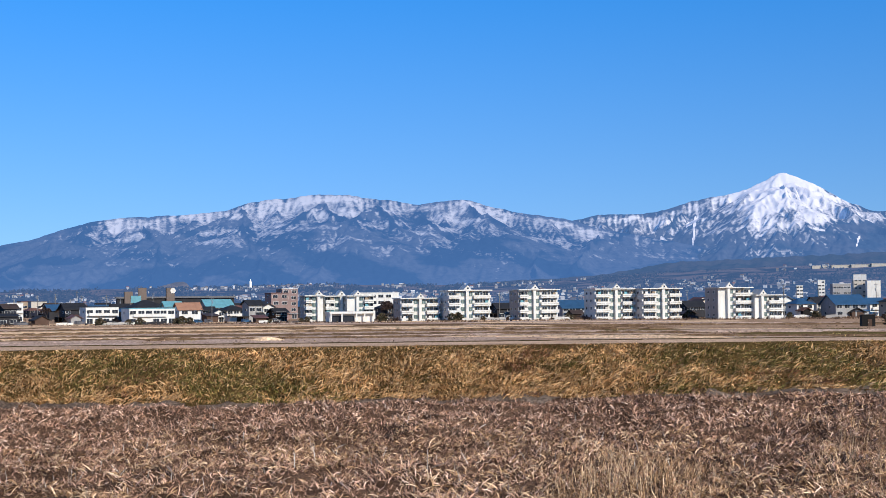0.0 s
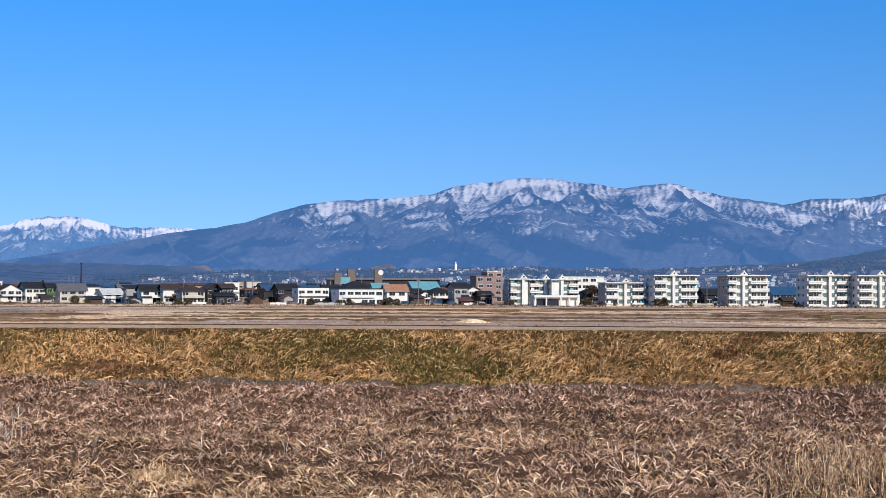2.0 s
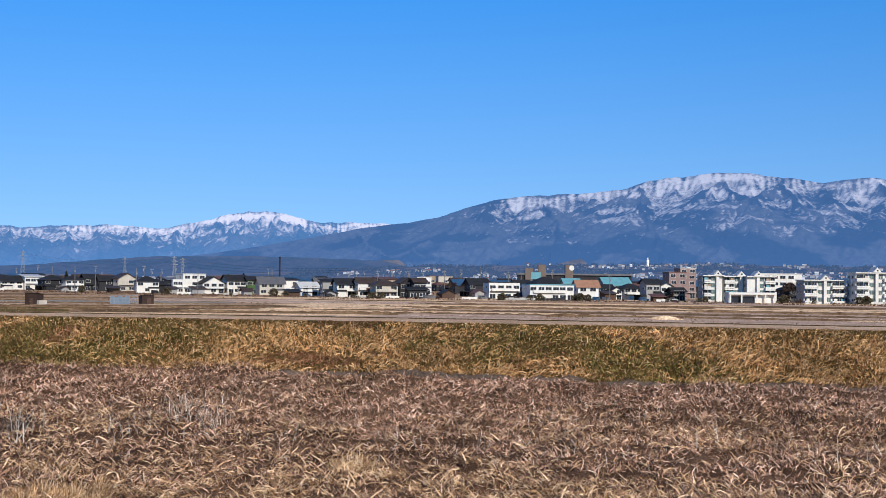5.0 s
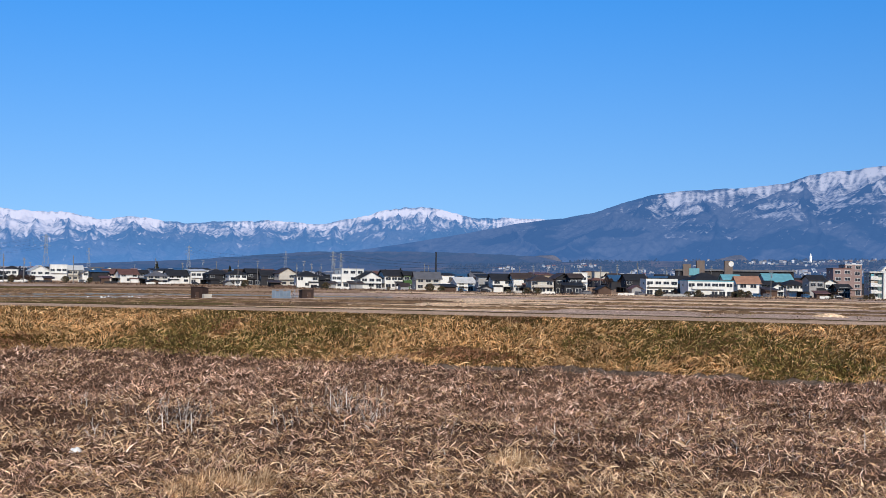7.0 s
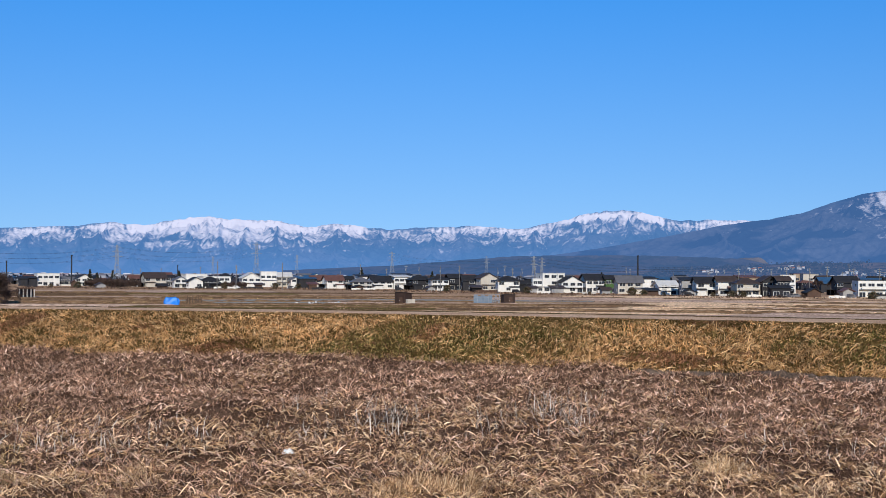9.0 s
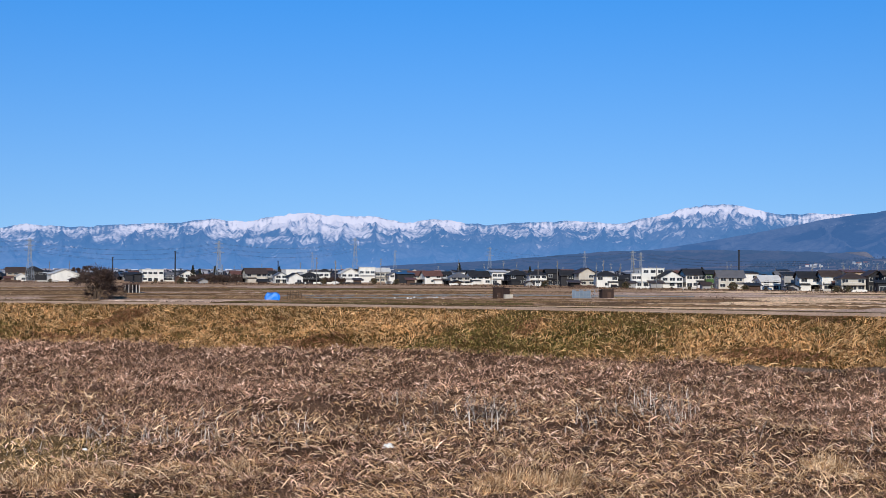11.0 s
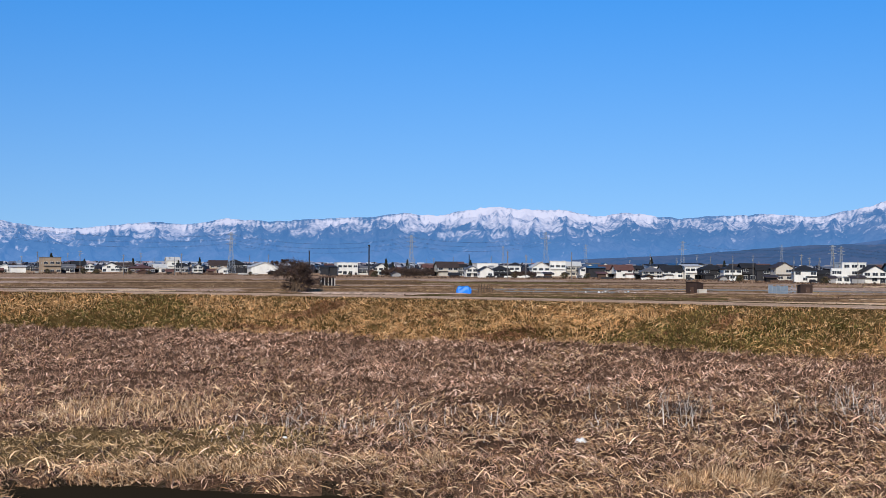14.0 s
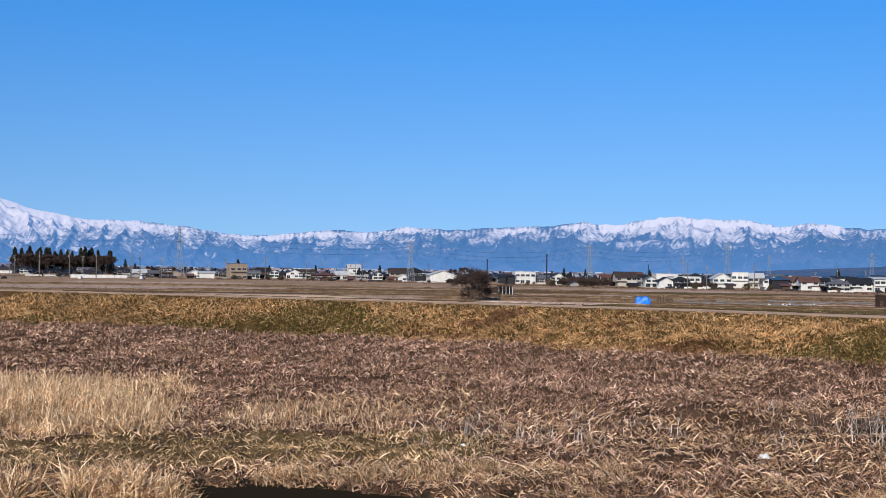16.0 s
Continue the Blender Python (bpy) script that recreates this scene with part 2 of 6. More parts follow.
def height(x, y):
    x, y = np.asarray(x, float), np.asarray(y, float)
    d = beyond(x, y)
    r, az = np.hypot(x, y), np.degrees(np.arctan2(-x, y))
    z = np.interp(d, [-200, -60, -44, -29, -18, -12, -7, 0, 9.5, 22, 34], [0.3, 0.35, 0.45, 0.75, 1.35, 2.3, TOE, CREST, CREST, 0.0, 0.0])
    # tussocks on the flats and the slope
    rough = np.clip((-d) / 6, 0, 1)
    z = z + rough * (0.6 * (fbm(x * 0.16, y * 0.16, 3) - 0.5) + 0.46 * (ridged(x * 0.55, y * 0.55, 5, 3) - 0.4) + 0.12 * (vnoise(x * 2.3, y * 2.3, 9) - 0.5))
    z = z + np.clip(1 - np.abs(d + 3.5) / 5, 0, 1) * (0.30 * (fbm(x * 0.5, y * 0.5, 11) - 0.5))
    # the plain: hardly perceptible unevenness
    z = z + np.clip((d - 20) / 10, 0, 1) * (0.10 * (fbm(x * 0.03, y * 0.03, 21) - 0.5))
    # the stream, and the near bank that the camera stands on
    edge = np.interp(az, [30, 47, 53, 57, 61, 65, 70, 90], [44.0, 45.5, 48.4, 49.6, 51.0, 51.0, 50.6, 48.0]) + 3.0 * (fbm(x * 0.5, y * 0.5, 31) - 0.5)
    cut = np.clip((edge - r) / 1.2, 0, 1)
    z = np.where((r < 60), z * (1 - cut) - 0.5 * cut, z)
    islet = np.exp(-(((r - 46.8) / 1.4) ** 2)) * np.clip(1 - np.abs(az - 69.5) / 5, 0, 1) ** 0.4
    z = np.where(r < 60, np.maximum(z, -0.5 + 1.2 * islet), z)
    z = np.where(r < 36, np.maximum(z, np.interp(r, [0, 6, 8, 30, 34, 36], [6.7, 6.7, 6.3, 0.9, -0.3, -0.5])), z)
    return z


def polar_grid(azs, rs):
    A, Rr = np.meshgrid(np.radians(azs), rs, indexing="ij")
    return -Rr * np.sin(A), Rr * np.cos(A)


def zone_mesh(name, azs, rs, material, fn=height):
    x, y = polar_grid(azs, rs)
    v = np.stack([x, y, fn(x, y)], -1).reshape(-1, 3)
    return array_mesh(name, v, grid_faces(len(azs), len(rs))[:, ::-1], material, True)


azs = np.concatenate([np.linspace(-180, -30, 31)[:-1], np.linspace(-30, -23, 8)[:-1], np.arange(-23, 78, 0.3), np.linspace(78, 180, 30)])
rs = np.concatenate([[0.01], np.linspace(0.5, 36, 24)[:-1], np.arange(36, 110, 0.55), np.geomspace(110, 300, 60)[1:], np.geomspace(300, 4900, 40)[1:]])
ground = new("ground", zone_mesh("ground", azs, rs, THATCH))
for m in (BANKSOIL, PATH, PLAIN, MUD, TURFSOIL, TOEPATH):
    ground.data.materials.append(m)
x, y = polar_grid(azs, rs)
xc, yc = [(q[:-1, :-1] + q[1:, 1:]) / 2 for q in (x, y)]
d = beyond(xc, yc)
zc = height(xc, yc)
wob = 0.8 * (fbm(xc * 0.2, yc * 0.2, 41) - 0.5)
kind = np.where(d < -8 + 2 * wob, 0, np.where(d < 0.9 + wob, 1, np.where(d < 7.2 + wob, 2, np.where(d < 24, 1, 3))))
rc, ac = np.hypot(xc, yc), np.degrees(np.arctan2(-xc, yc))
kind = np.where((ac + 5 * (fbm(xc * 0.4, yc * 0.4, 59) - 0.5) > 52) & (ac < 80) & (np.abs(rc - 58 - 2 * fbm(ac * 0.5, rc * 0, 57)) < 4.2 + 2 * wob), 5, kind)
kind = np.where((zc < 0.2) & (np.hypot(xc, yc) < 60), 4, kind)
kind = np.where((ac < 25) & (np.abs(d + 8.6 - 0.5 * wob) < 0.5), 6, kind)
ground.data.polygons.foreach_set("material_index", kind.ravel().astype(np.int32))
tagged(ground, "dry winter plain with levee and grassy river flats", "ground", kind="structure")

# the stream
m, nt, b = mat("dark_stream_water", 0.5)
b.inputs["Base Color"].default_value = (0.03, 0.023, 0.014, 1)
b.inputs["Specular IOR Level"].default_value = 0.0
bump(nt, b, noise_out(nt, 1.2, 3, 0.5), 0.25, 0.02)
water = new("water", zone_mesh("water", np.arange(-40, 110, 2.0), np.array([33.5, 36, 40, 44, 47, 50, 52]), m, lambda x, y: 0 * x + 0.12))
tagged(water, "dark still stream water between dead reeds", "water", kind="structure")


# ---- mountains, the far backdrop ----
def gullies(X, Y, L, ux, uy, seed):
    """Furrows L apart that run across the direction (ux, uy), from -1 in a furrow to 1 on a rib."""
    px, py = X / L, Y / L
    ix, iy = np.floor(px).astype(int), np.floor(py).astype(int)
    num, den = 0.0, 1e-9
    for i in (-1, 0, 1):
        for j in (-1, 0, 1):
            qx = px - ix - i - lattice(ix + i, iy + j, seed)
            qy = py - iy - j - lattice(ix + i, iy + j, seed + 7)
            w = np.exp(-3.0 * (qx * qx + qy * qy))
            num, den = num + w * np.cos(2 * math.pi * (qx * ux + qy * uy)), den + w
    return num / den


def mountain_range(name, label, azs, rows_, r0, r1, crest, material, width, steep, power=1.25, seed=1, jag=0.012, runs=(), spurs=(), carve=(140, 70, 36, 19), hills=0.0, snowy=((0, 0.0),), ribs=0.3, deep_=(0.30, 0.30, 0.30, 0.26), backs=0.3):
    """Slopes that climb from r0 to a crest at r1 whose elevation angles follow the knots (bearing, degrees). Spurs come down from it, lower hills stand before it,
    and water has carved furrows, coarse and fine, down every flank. width: degrees from spur to spur; steep: fall of the spurs' flanks;
    spurs: the large ones, as (bearing, degrees) from the crest down; hills: height of the front hills as a share of the crest;
    snowy: more or less snow by bearing; ribs: how far woods keep the ribs dark; deep_: depth of the furrows; backs: how far woods darken the spurs' backs."""
    rng = np.random.default_rng(seed)
    ka, ke = [c[0] for c in crest], [c[1] for c in crest]

    def skyline(q):
        e = (np.interp(q, ka, ke) + np.interp(q + 0.15, ka, ke) + np.interp(q - 0.15, ka, ke)) / 3
        return e * (1 + jag * (fbm(q * 2.6, q * 0 + seed, seed, 5) - 0.5) * 2)

    s = 1 - (1 - np.linspace(0, 1, rows_)) ** 1.55      # rows crowd towards the crest
    A, S = np.meshgrid(azs, s, indexing="ij")
    el = skyline(A)
    r = r0 + (r1 - r0) * S
    top = r1 * np.tan(np.radians(el)) + EYE
    w = radians(width) * r1
    X, Y = np.radians(A) * r1, r1 - r
    xcol, dx, dy = np.radians(azs) * r1, radians(azs[1] - azs[0]) * r1, s * (r1 - r0)
    bend = 0.16 * w
    Xw, Yw = X + bend * (fbm(X / w * 1.3, Y / w * 1.3, seed + 3, 4) - 0.5), Y + bend * (fbm(X / w * 1.3 + 7, Y / w * 1.3, seed + 4, 4) - 0.5)
    z = top * (0.35 * S ** power + 0.65 * S ** (power + 1.2))
    off = np.full_like(X, 60.0)

    def ridge(pts, fall):
        for (x0, y0, h0), (x1, y1, h1) in zip(pts, pts[1:]):
            reach = max(h0, h1) / fall * 0.7
            i0, i1 = np.searchsorted(xcol, [min(x0, x1) - reach, max(x0, x1) + reach])
            if i1 - i0 < 2:
                continue
            cx, cy = Xw[i0:i1] - x0, Yw[i0:i1] - y0
            ex, ey = x1 - x0, y1 - y0
            t_ = np.clip((cx * ex + cy * ey) / (ex * ex + ey * ey + 1e-6), 0, 1)
            gap = np.hypot(cx - t_ * ex, cy - t_ * ey)
            cand = h0 + (h1 - h0) * t_ - fall * gap * (1 - 0.25 * np.clip(gap / (0.6 * w), 0, 1))
            hit = cand > z[i0:i1]
            z[i0:i1] = np.where(hit, cand, z[i0:i1])
            off[i0:i1] = np.where(hit, gap, off[i0:i1])

    def at(az, e, forward=0.05):
        c = float(np.interp(az, ka, ke))
        q = min(max(e / c, 0.03), 1.0) ** (1 / power) - forward * (e < c * 0.97)
        return radians(az) * r1, (r1 - r0) * (1 - q), (r0 + (r1 - r0) * q) * math.tan(radians(e)) + EYE

    for line in spurs:
        ridge([at(*p) for p in line], steep)
    xa = xcol[0] + rng.uniform(0, w)
    while xa < xcol[-1]:
        az0, sway = math.degrees(xa / r1), rng.uniform(-0.7, 0.7) * width
        c = float(skyline(np.array([az0]))[0])
        ridge([at(az0, c * rng.uniform(0.90, 0.985))] + [at(az0 + sway * q + rng.uniform(-0.15, 0.15) * width, c * max(0.03, 1 - f * rng.uniform(0.85, 1.15)), 0.05 + 0.09 * q) for q, f in ((0.3, 0.22), (0.65, 0.47), (1.0, 0.72))], steep)
        xa += w * rng.uniform(0.55, 1.4)
    if hills:
        xa = xcol[0]
        while xa < xcol[-1]:
            az0 = math.degrees(xa / r1)
            c = float(skyline(np.array([az0]))[0]) * hills * rng.uniform(0.7, 1.25)
            q, ln = rng.uniform(0.45, 0.62), rng.uniform(0.5, 1.1) * w
            h = (r0 + (r1 - r0) * q) * math.tan(radians(c)) + EYE
            tilt = rng.uniform(-0.25, 0.25) * ln
            ridge([(xa - ln, (1 - q) * (r1 - r0) - tilt, h * rng.uniform(0.55, 0.8)), (xa, (1 - q) * (r1 - r0), h), (xa + ln, (1 - q) * (r1 - r0) + tilt, h * rng.uniform(0.55, 0.8))], steep * 1.1)
            xa += w * rng.uniform(0.6, 1.5)
    roof = r * np.tan(np.radians(el)) + EYE
    z = np.minimum(z, roof * (0.90 + 0.095 * S))
    rib = np.zeros_like(z)
    fade = np.clip((1 - S) / 0.035, 0, 1) * np.clip(S / 0.12, 0, 1)
    for k, L in enumerate(carve):
        gx, gy = np.gradient(z, dx, dy)
        for _ in range(2):
            gx[1:-1, 1:-1] = (gx[:-2, 1:-1] + gx[2:, 1:-1] + gx[1:-1, :-2] + gx[1:-1, 2:]) / 4
            gy[1:-1, 1:-1] = (gy[:-2, 1:-1] + gy[2:, 1:-1] + gy[1:-1, :-2] + gy[1:-1, 2:]) / 4
        g = np.hypot(gx, gy) + 1e-6
        q = gullies(Xw, -Yw, L, -gy / g, gx / g, seed + 31 * k)
        z = z - deep_[k] * L * np.minimum(g, 0.75) * (0.5 - 0.5 * q) * fade
        rib = rib + (0.0, 0.15, 0.5, 0.8)[k] * q
    z[:, -1] = top[:, -1]
    z = z * np.clip(S / 0.12, 0, 1) ** 0.8 - 3.0 * (1 - S)
    V = Y - 1.6 * z
    grain = fbm(X / 10, V / 10, seed + 12, 3)
    lip = np.clip((S - 0.988) / 0.01, 0, 1) * fbm(X / 60, X * 0, seed + 20, 3)
    cover = 0.54 - 0.5 * lip - ribs * rib - backs * np.exp(-(off / 8.0) ** 2) * (S < 0.97) + 0.45 * (grain - 0.5) + 0.85 * (fbm(X / 80, V / 80, seed + 15, 3) - 0.5)
    cover = cover + np.interp(A, [q[0] for q in snowy], [q[1] for q in snowy])
    seen = np.degrees(np.arctan2(z - EYE, r))
    for a0, e0, a1, e1, wide in runs:     # cleared ski runs, white down to the woods
        k = np.clip(((A - a0) * (a1 - a0) + (seen - e0) * (e1 - e0)) / ((a1 - a0) ** 2 + (e1 - e0) ** 2), 0, 1)
        cover = cover + 1.6 * (np.hypot(A - a0 - k * (a1 - a0), seen - e0 - k * (e1 - e0)) < wide * (0.8 + 0.5 * grain))
    x, y = -r * np.sin(np.radians(A)), r * np.cos(np.radians(A))
    # the far side falls away behind the crest
    back = np.array([r1 + 30.0, r1 + 90.0])
    x = np.concatenate([x, -back[None, :] * np.sin(np.radians(azs))[:, None]], 1)
    y = np.concatenate([y, back[None, :] * np.cos(np.radians(azs))[:, None]], 1)
    z = np.concatenate([z, top[:, :2] * np.array([0.92, 0.7])], 1)
    cover = np.concatenate([cover, cover[:, -2:]], 1)
    me = array_mesh(name, np.stack([x, y, z], -1).reshape(-1, 3), grid_faces(len(azs), rows_ + 2)[:, ::-1], material, True, cover.ravel())
    return tagged(new(name, me), label, "mountain", kind="structure")


# The blue colour in each is air haze, which the slopes themselves emit.
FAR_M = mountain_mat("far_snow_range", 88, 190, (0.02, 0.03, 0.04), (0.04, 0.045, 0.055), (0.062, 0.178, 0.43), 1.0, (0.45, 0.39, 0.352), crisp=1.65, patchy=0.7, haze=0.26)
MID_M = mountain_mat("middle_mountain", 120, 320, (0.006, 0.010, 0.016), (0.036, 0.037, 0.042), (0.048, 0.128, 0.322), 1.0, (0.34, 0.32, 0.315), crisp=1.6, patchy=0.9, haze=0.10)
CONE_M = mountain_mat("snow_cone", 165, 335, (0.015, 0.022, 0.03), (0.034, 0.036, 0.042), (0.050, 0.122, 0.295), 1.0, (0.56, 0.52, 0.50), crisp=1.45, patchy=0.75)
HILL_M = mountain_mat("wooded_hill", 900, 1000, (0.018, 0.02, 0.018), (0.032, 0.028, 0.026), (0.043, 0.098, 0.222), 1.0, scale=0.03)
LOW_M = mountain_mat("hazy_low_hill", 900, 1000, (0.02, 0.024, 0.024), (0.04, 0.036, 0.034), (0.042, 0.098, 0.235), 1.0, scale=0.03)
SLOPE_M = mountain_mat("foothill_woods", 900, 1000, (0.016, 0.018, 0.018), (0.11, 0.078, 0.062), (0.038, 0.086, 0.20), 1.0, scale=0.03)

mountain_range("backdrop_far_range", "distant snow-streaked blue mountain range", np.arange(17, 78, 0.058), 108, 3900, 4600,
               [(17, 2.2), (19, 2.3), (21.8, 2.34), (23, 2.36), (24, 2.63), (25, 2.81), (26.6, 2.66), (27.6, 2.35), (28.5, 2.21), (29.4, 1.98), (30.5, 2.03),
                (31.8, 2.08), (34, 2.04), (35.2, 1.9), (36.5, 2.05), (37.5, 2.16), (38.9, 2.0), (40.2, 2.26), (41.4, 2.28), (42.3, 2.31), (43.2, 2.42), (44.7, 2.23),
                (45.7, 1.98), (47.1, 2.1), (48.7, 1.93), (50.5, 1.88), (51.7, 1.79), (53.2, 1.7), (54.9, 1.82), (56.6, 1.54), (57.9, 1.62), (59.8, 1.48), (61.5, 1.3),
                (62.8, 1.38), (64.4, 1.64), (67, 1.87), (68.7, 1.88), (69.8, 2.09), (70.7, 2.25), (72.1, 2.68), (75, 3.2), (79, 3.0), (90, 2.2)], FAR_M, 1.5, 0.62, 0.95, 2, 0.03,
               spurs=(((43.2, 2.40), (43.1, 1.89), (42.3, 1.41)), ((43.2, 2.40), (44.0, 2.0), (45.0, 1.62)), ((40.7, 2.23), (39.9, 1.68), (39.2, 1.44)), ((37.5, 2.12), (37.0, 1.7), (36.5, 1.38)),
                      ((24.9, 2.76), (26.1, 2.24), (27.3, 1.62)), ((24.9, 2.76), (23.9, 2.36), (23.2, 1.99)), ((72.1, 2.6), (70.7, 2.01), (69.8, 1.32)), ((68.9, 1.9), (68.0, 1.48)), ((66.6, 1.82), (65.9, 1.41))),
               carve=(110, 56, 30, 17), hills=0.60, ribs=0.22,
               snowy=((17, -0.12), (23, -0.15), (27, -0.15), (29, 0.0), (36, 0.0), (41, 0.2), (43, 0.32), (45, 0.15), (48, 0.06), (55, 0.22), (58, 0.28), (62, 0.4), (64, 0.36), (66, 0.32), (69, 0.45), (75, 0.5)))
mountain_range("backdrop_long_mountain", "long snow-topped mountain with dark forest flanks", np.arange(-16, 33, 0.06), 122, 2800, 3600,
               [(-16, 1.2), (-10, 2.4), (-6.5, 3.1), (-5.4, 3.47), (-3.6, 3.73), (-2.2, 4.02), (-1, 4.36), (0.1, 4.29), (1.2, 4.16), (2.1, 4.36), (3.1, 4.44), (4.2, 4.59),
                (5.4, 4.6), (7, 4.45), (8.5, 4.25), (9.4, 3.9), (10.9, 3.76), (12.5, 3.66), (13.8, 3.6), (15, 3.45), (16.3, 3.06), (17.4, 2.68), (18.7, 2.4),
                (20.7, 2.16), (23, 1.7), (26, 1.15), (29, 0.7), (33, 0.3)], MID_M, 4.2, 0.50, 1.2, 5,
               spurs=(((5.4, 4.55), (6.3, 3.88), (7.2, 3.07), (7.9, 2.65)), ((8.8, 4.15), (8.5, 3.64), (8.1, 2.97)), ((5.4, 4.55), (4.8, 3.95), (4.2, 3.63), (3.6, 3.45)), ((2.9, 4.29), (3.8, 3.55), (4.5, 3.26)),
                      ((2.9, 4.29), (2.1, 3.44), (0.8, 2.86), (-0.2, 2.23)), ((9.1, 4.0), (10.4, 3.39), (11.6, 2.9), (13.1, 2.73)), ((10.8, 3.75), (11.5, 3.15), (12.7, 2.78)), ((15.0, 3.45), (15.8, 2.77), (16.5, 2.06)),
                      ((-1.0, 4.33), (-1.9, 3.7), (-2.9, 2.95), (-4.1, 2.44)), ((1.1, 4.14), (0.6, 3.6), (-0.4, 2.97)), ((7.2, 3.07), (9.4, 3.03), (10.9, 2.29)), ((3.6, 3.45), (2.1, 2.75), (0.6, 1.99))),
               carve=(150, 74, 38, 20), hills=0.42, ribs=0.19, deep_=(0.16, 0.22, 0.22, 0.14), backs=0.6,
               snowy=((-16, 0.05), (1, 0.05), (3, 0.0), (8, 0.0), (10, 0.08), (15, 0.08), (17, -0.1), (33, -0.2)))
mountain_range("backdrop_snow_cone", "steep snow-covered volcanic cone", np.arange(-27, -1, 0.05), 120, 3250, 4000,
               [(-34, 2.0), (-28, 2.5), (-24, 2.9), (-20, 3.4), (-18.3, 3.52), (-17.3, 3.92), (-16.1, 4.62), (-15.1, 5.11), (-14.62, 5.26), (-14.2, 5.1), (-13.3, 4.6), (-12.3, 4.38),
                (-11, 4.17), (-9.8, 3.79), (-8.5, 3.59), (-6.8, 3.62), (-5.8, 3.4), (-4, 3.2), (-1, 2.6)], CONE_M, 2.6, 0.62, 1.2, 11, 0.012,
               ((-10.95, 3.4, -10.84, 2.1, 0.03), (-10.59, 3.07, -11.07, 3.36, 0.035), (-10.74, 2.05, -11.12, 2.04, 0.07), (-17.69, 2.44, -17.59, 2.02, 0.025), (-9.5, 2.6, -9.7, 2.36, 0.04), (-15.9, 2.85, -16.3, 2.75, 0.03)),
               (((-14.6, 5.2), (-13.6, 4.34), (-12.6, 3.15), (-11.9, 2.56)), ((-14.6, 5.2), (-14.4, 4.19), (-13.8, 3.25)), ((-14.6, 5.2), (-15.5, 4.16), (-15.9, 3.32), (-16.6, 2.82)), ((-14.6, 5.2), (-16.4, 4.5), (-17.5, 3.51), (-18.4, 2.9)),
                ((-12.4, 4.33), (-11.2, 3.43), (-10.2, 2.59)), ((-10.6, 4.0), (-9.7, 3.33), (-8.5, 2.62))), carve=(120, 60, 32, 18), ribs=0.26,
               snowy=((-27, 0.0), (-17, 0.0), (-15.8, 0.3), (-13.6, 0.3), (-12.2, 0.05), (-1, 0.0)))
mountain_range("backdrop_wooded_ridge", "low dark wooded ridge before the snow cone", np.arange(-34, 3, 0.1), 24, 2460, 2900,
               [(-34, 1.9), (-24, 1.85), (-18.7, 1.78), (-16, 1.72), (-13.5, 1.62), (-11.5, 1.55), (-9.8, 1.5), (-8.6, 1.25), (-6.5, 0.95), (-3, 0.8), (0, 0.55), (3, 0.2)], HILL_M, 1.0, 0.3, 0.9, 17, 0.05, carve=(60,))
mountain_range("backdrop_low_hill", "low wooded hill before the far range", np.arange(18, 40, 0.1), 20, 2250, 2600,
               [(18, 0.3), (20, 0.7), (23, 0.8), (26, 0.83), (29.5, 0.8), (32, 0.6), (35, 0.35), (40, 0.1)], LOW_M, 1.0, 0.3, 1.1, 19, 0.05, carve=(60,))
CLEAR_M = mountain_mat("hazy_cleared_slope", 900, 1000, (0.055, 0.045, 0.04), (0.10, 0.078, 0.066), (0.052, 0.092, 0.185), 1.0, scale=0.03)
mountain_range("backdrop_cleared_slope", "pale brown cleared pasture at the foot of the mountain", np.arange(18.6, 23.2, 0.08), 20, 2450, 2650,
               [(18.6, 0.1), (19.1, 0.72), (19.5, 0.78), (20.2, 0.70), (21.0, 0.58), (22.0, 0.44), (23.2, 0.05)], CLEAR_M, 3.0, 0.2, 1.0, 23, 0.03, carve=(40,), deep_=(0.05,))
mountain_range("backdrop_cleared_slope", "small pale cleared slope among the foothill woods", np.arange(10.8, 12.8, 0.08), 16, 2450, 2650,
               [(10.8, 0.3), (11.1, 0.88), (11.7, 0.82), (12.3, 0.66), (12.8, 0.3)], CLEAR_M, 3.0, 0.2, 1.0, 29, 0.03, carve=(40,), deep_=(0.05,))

# ---- fields on the plain beyond the levee ----
def field(az0, az1, d0, d1, material, label, lift=0.16, seed=1, skew=0.0):
    """A parcel between two bearings and two distances, with wavering edges and a rough surface."""
    na, nd = max(8, int((az1 - az0) * 6)), max(5, int((d1 - d0) / 4))
    A, S = np.meshgrid(np.linspace(az0, az1, na), np.linspace(0, 1, nd), indexing="ij")
    u = (A - az0) / (az1 - az0)
    dd = d0 + (d1 - d0) * S + skew * (u - 0.5) + 3.0 * (fbm(A * 1.3, S * 2, seed) - 0.5)
    A = A + 0.5 * (fbm(dd * 0.03, u * 3, seed + 4) - 0.5)
    x, y = -dd * np.sin(np.radians(A)), dd * np.cos(np.radians(A))
    rim = np.minimum(np.minimum(u, 1 - u) * 12, np.minimum(S, 1 - S) * 6).clip(0, 1)
    z = -0.15 + (lift + 0.15) * rim ** 0.5 + 0.12 * (fbm(x * 0.35, y * 0.35, seed + 2) - 0.5) * rim
    me = array_mesh("field", np.stack([x, y, z], -1).reshape(-1, 3), grid_faces(na, nd)[:, ::-1], material, True)
    return tagged(new("field", me), label, "field", kind="structure")


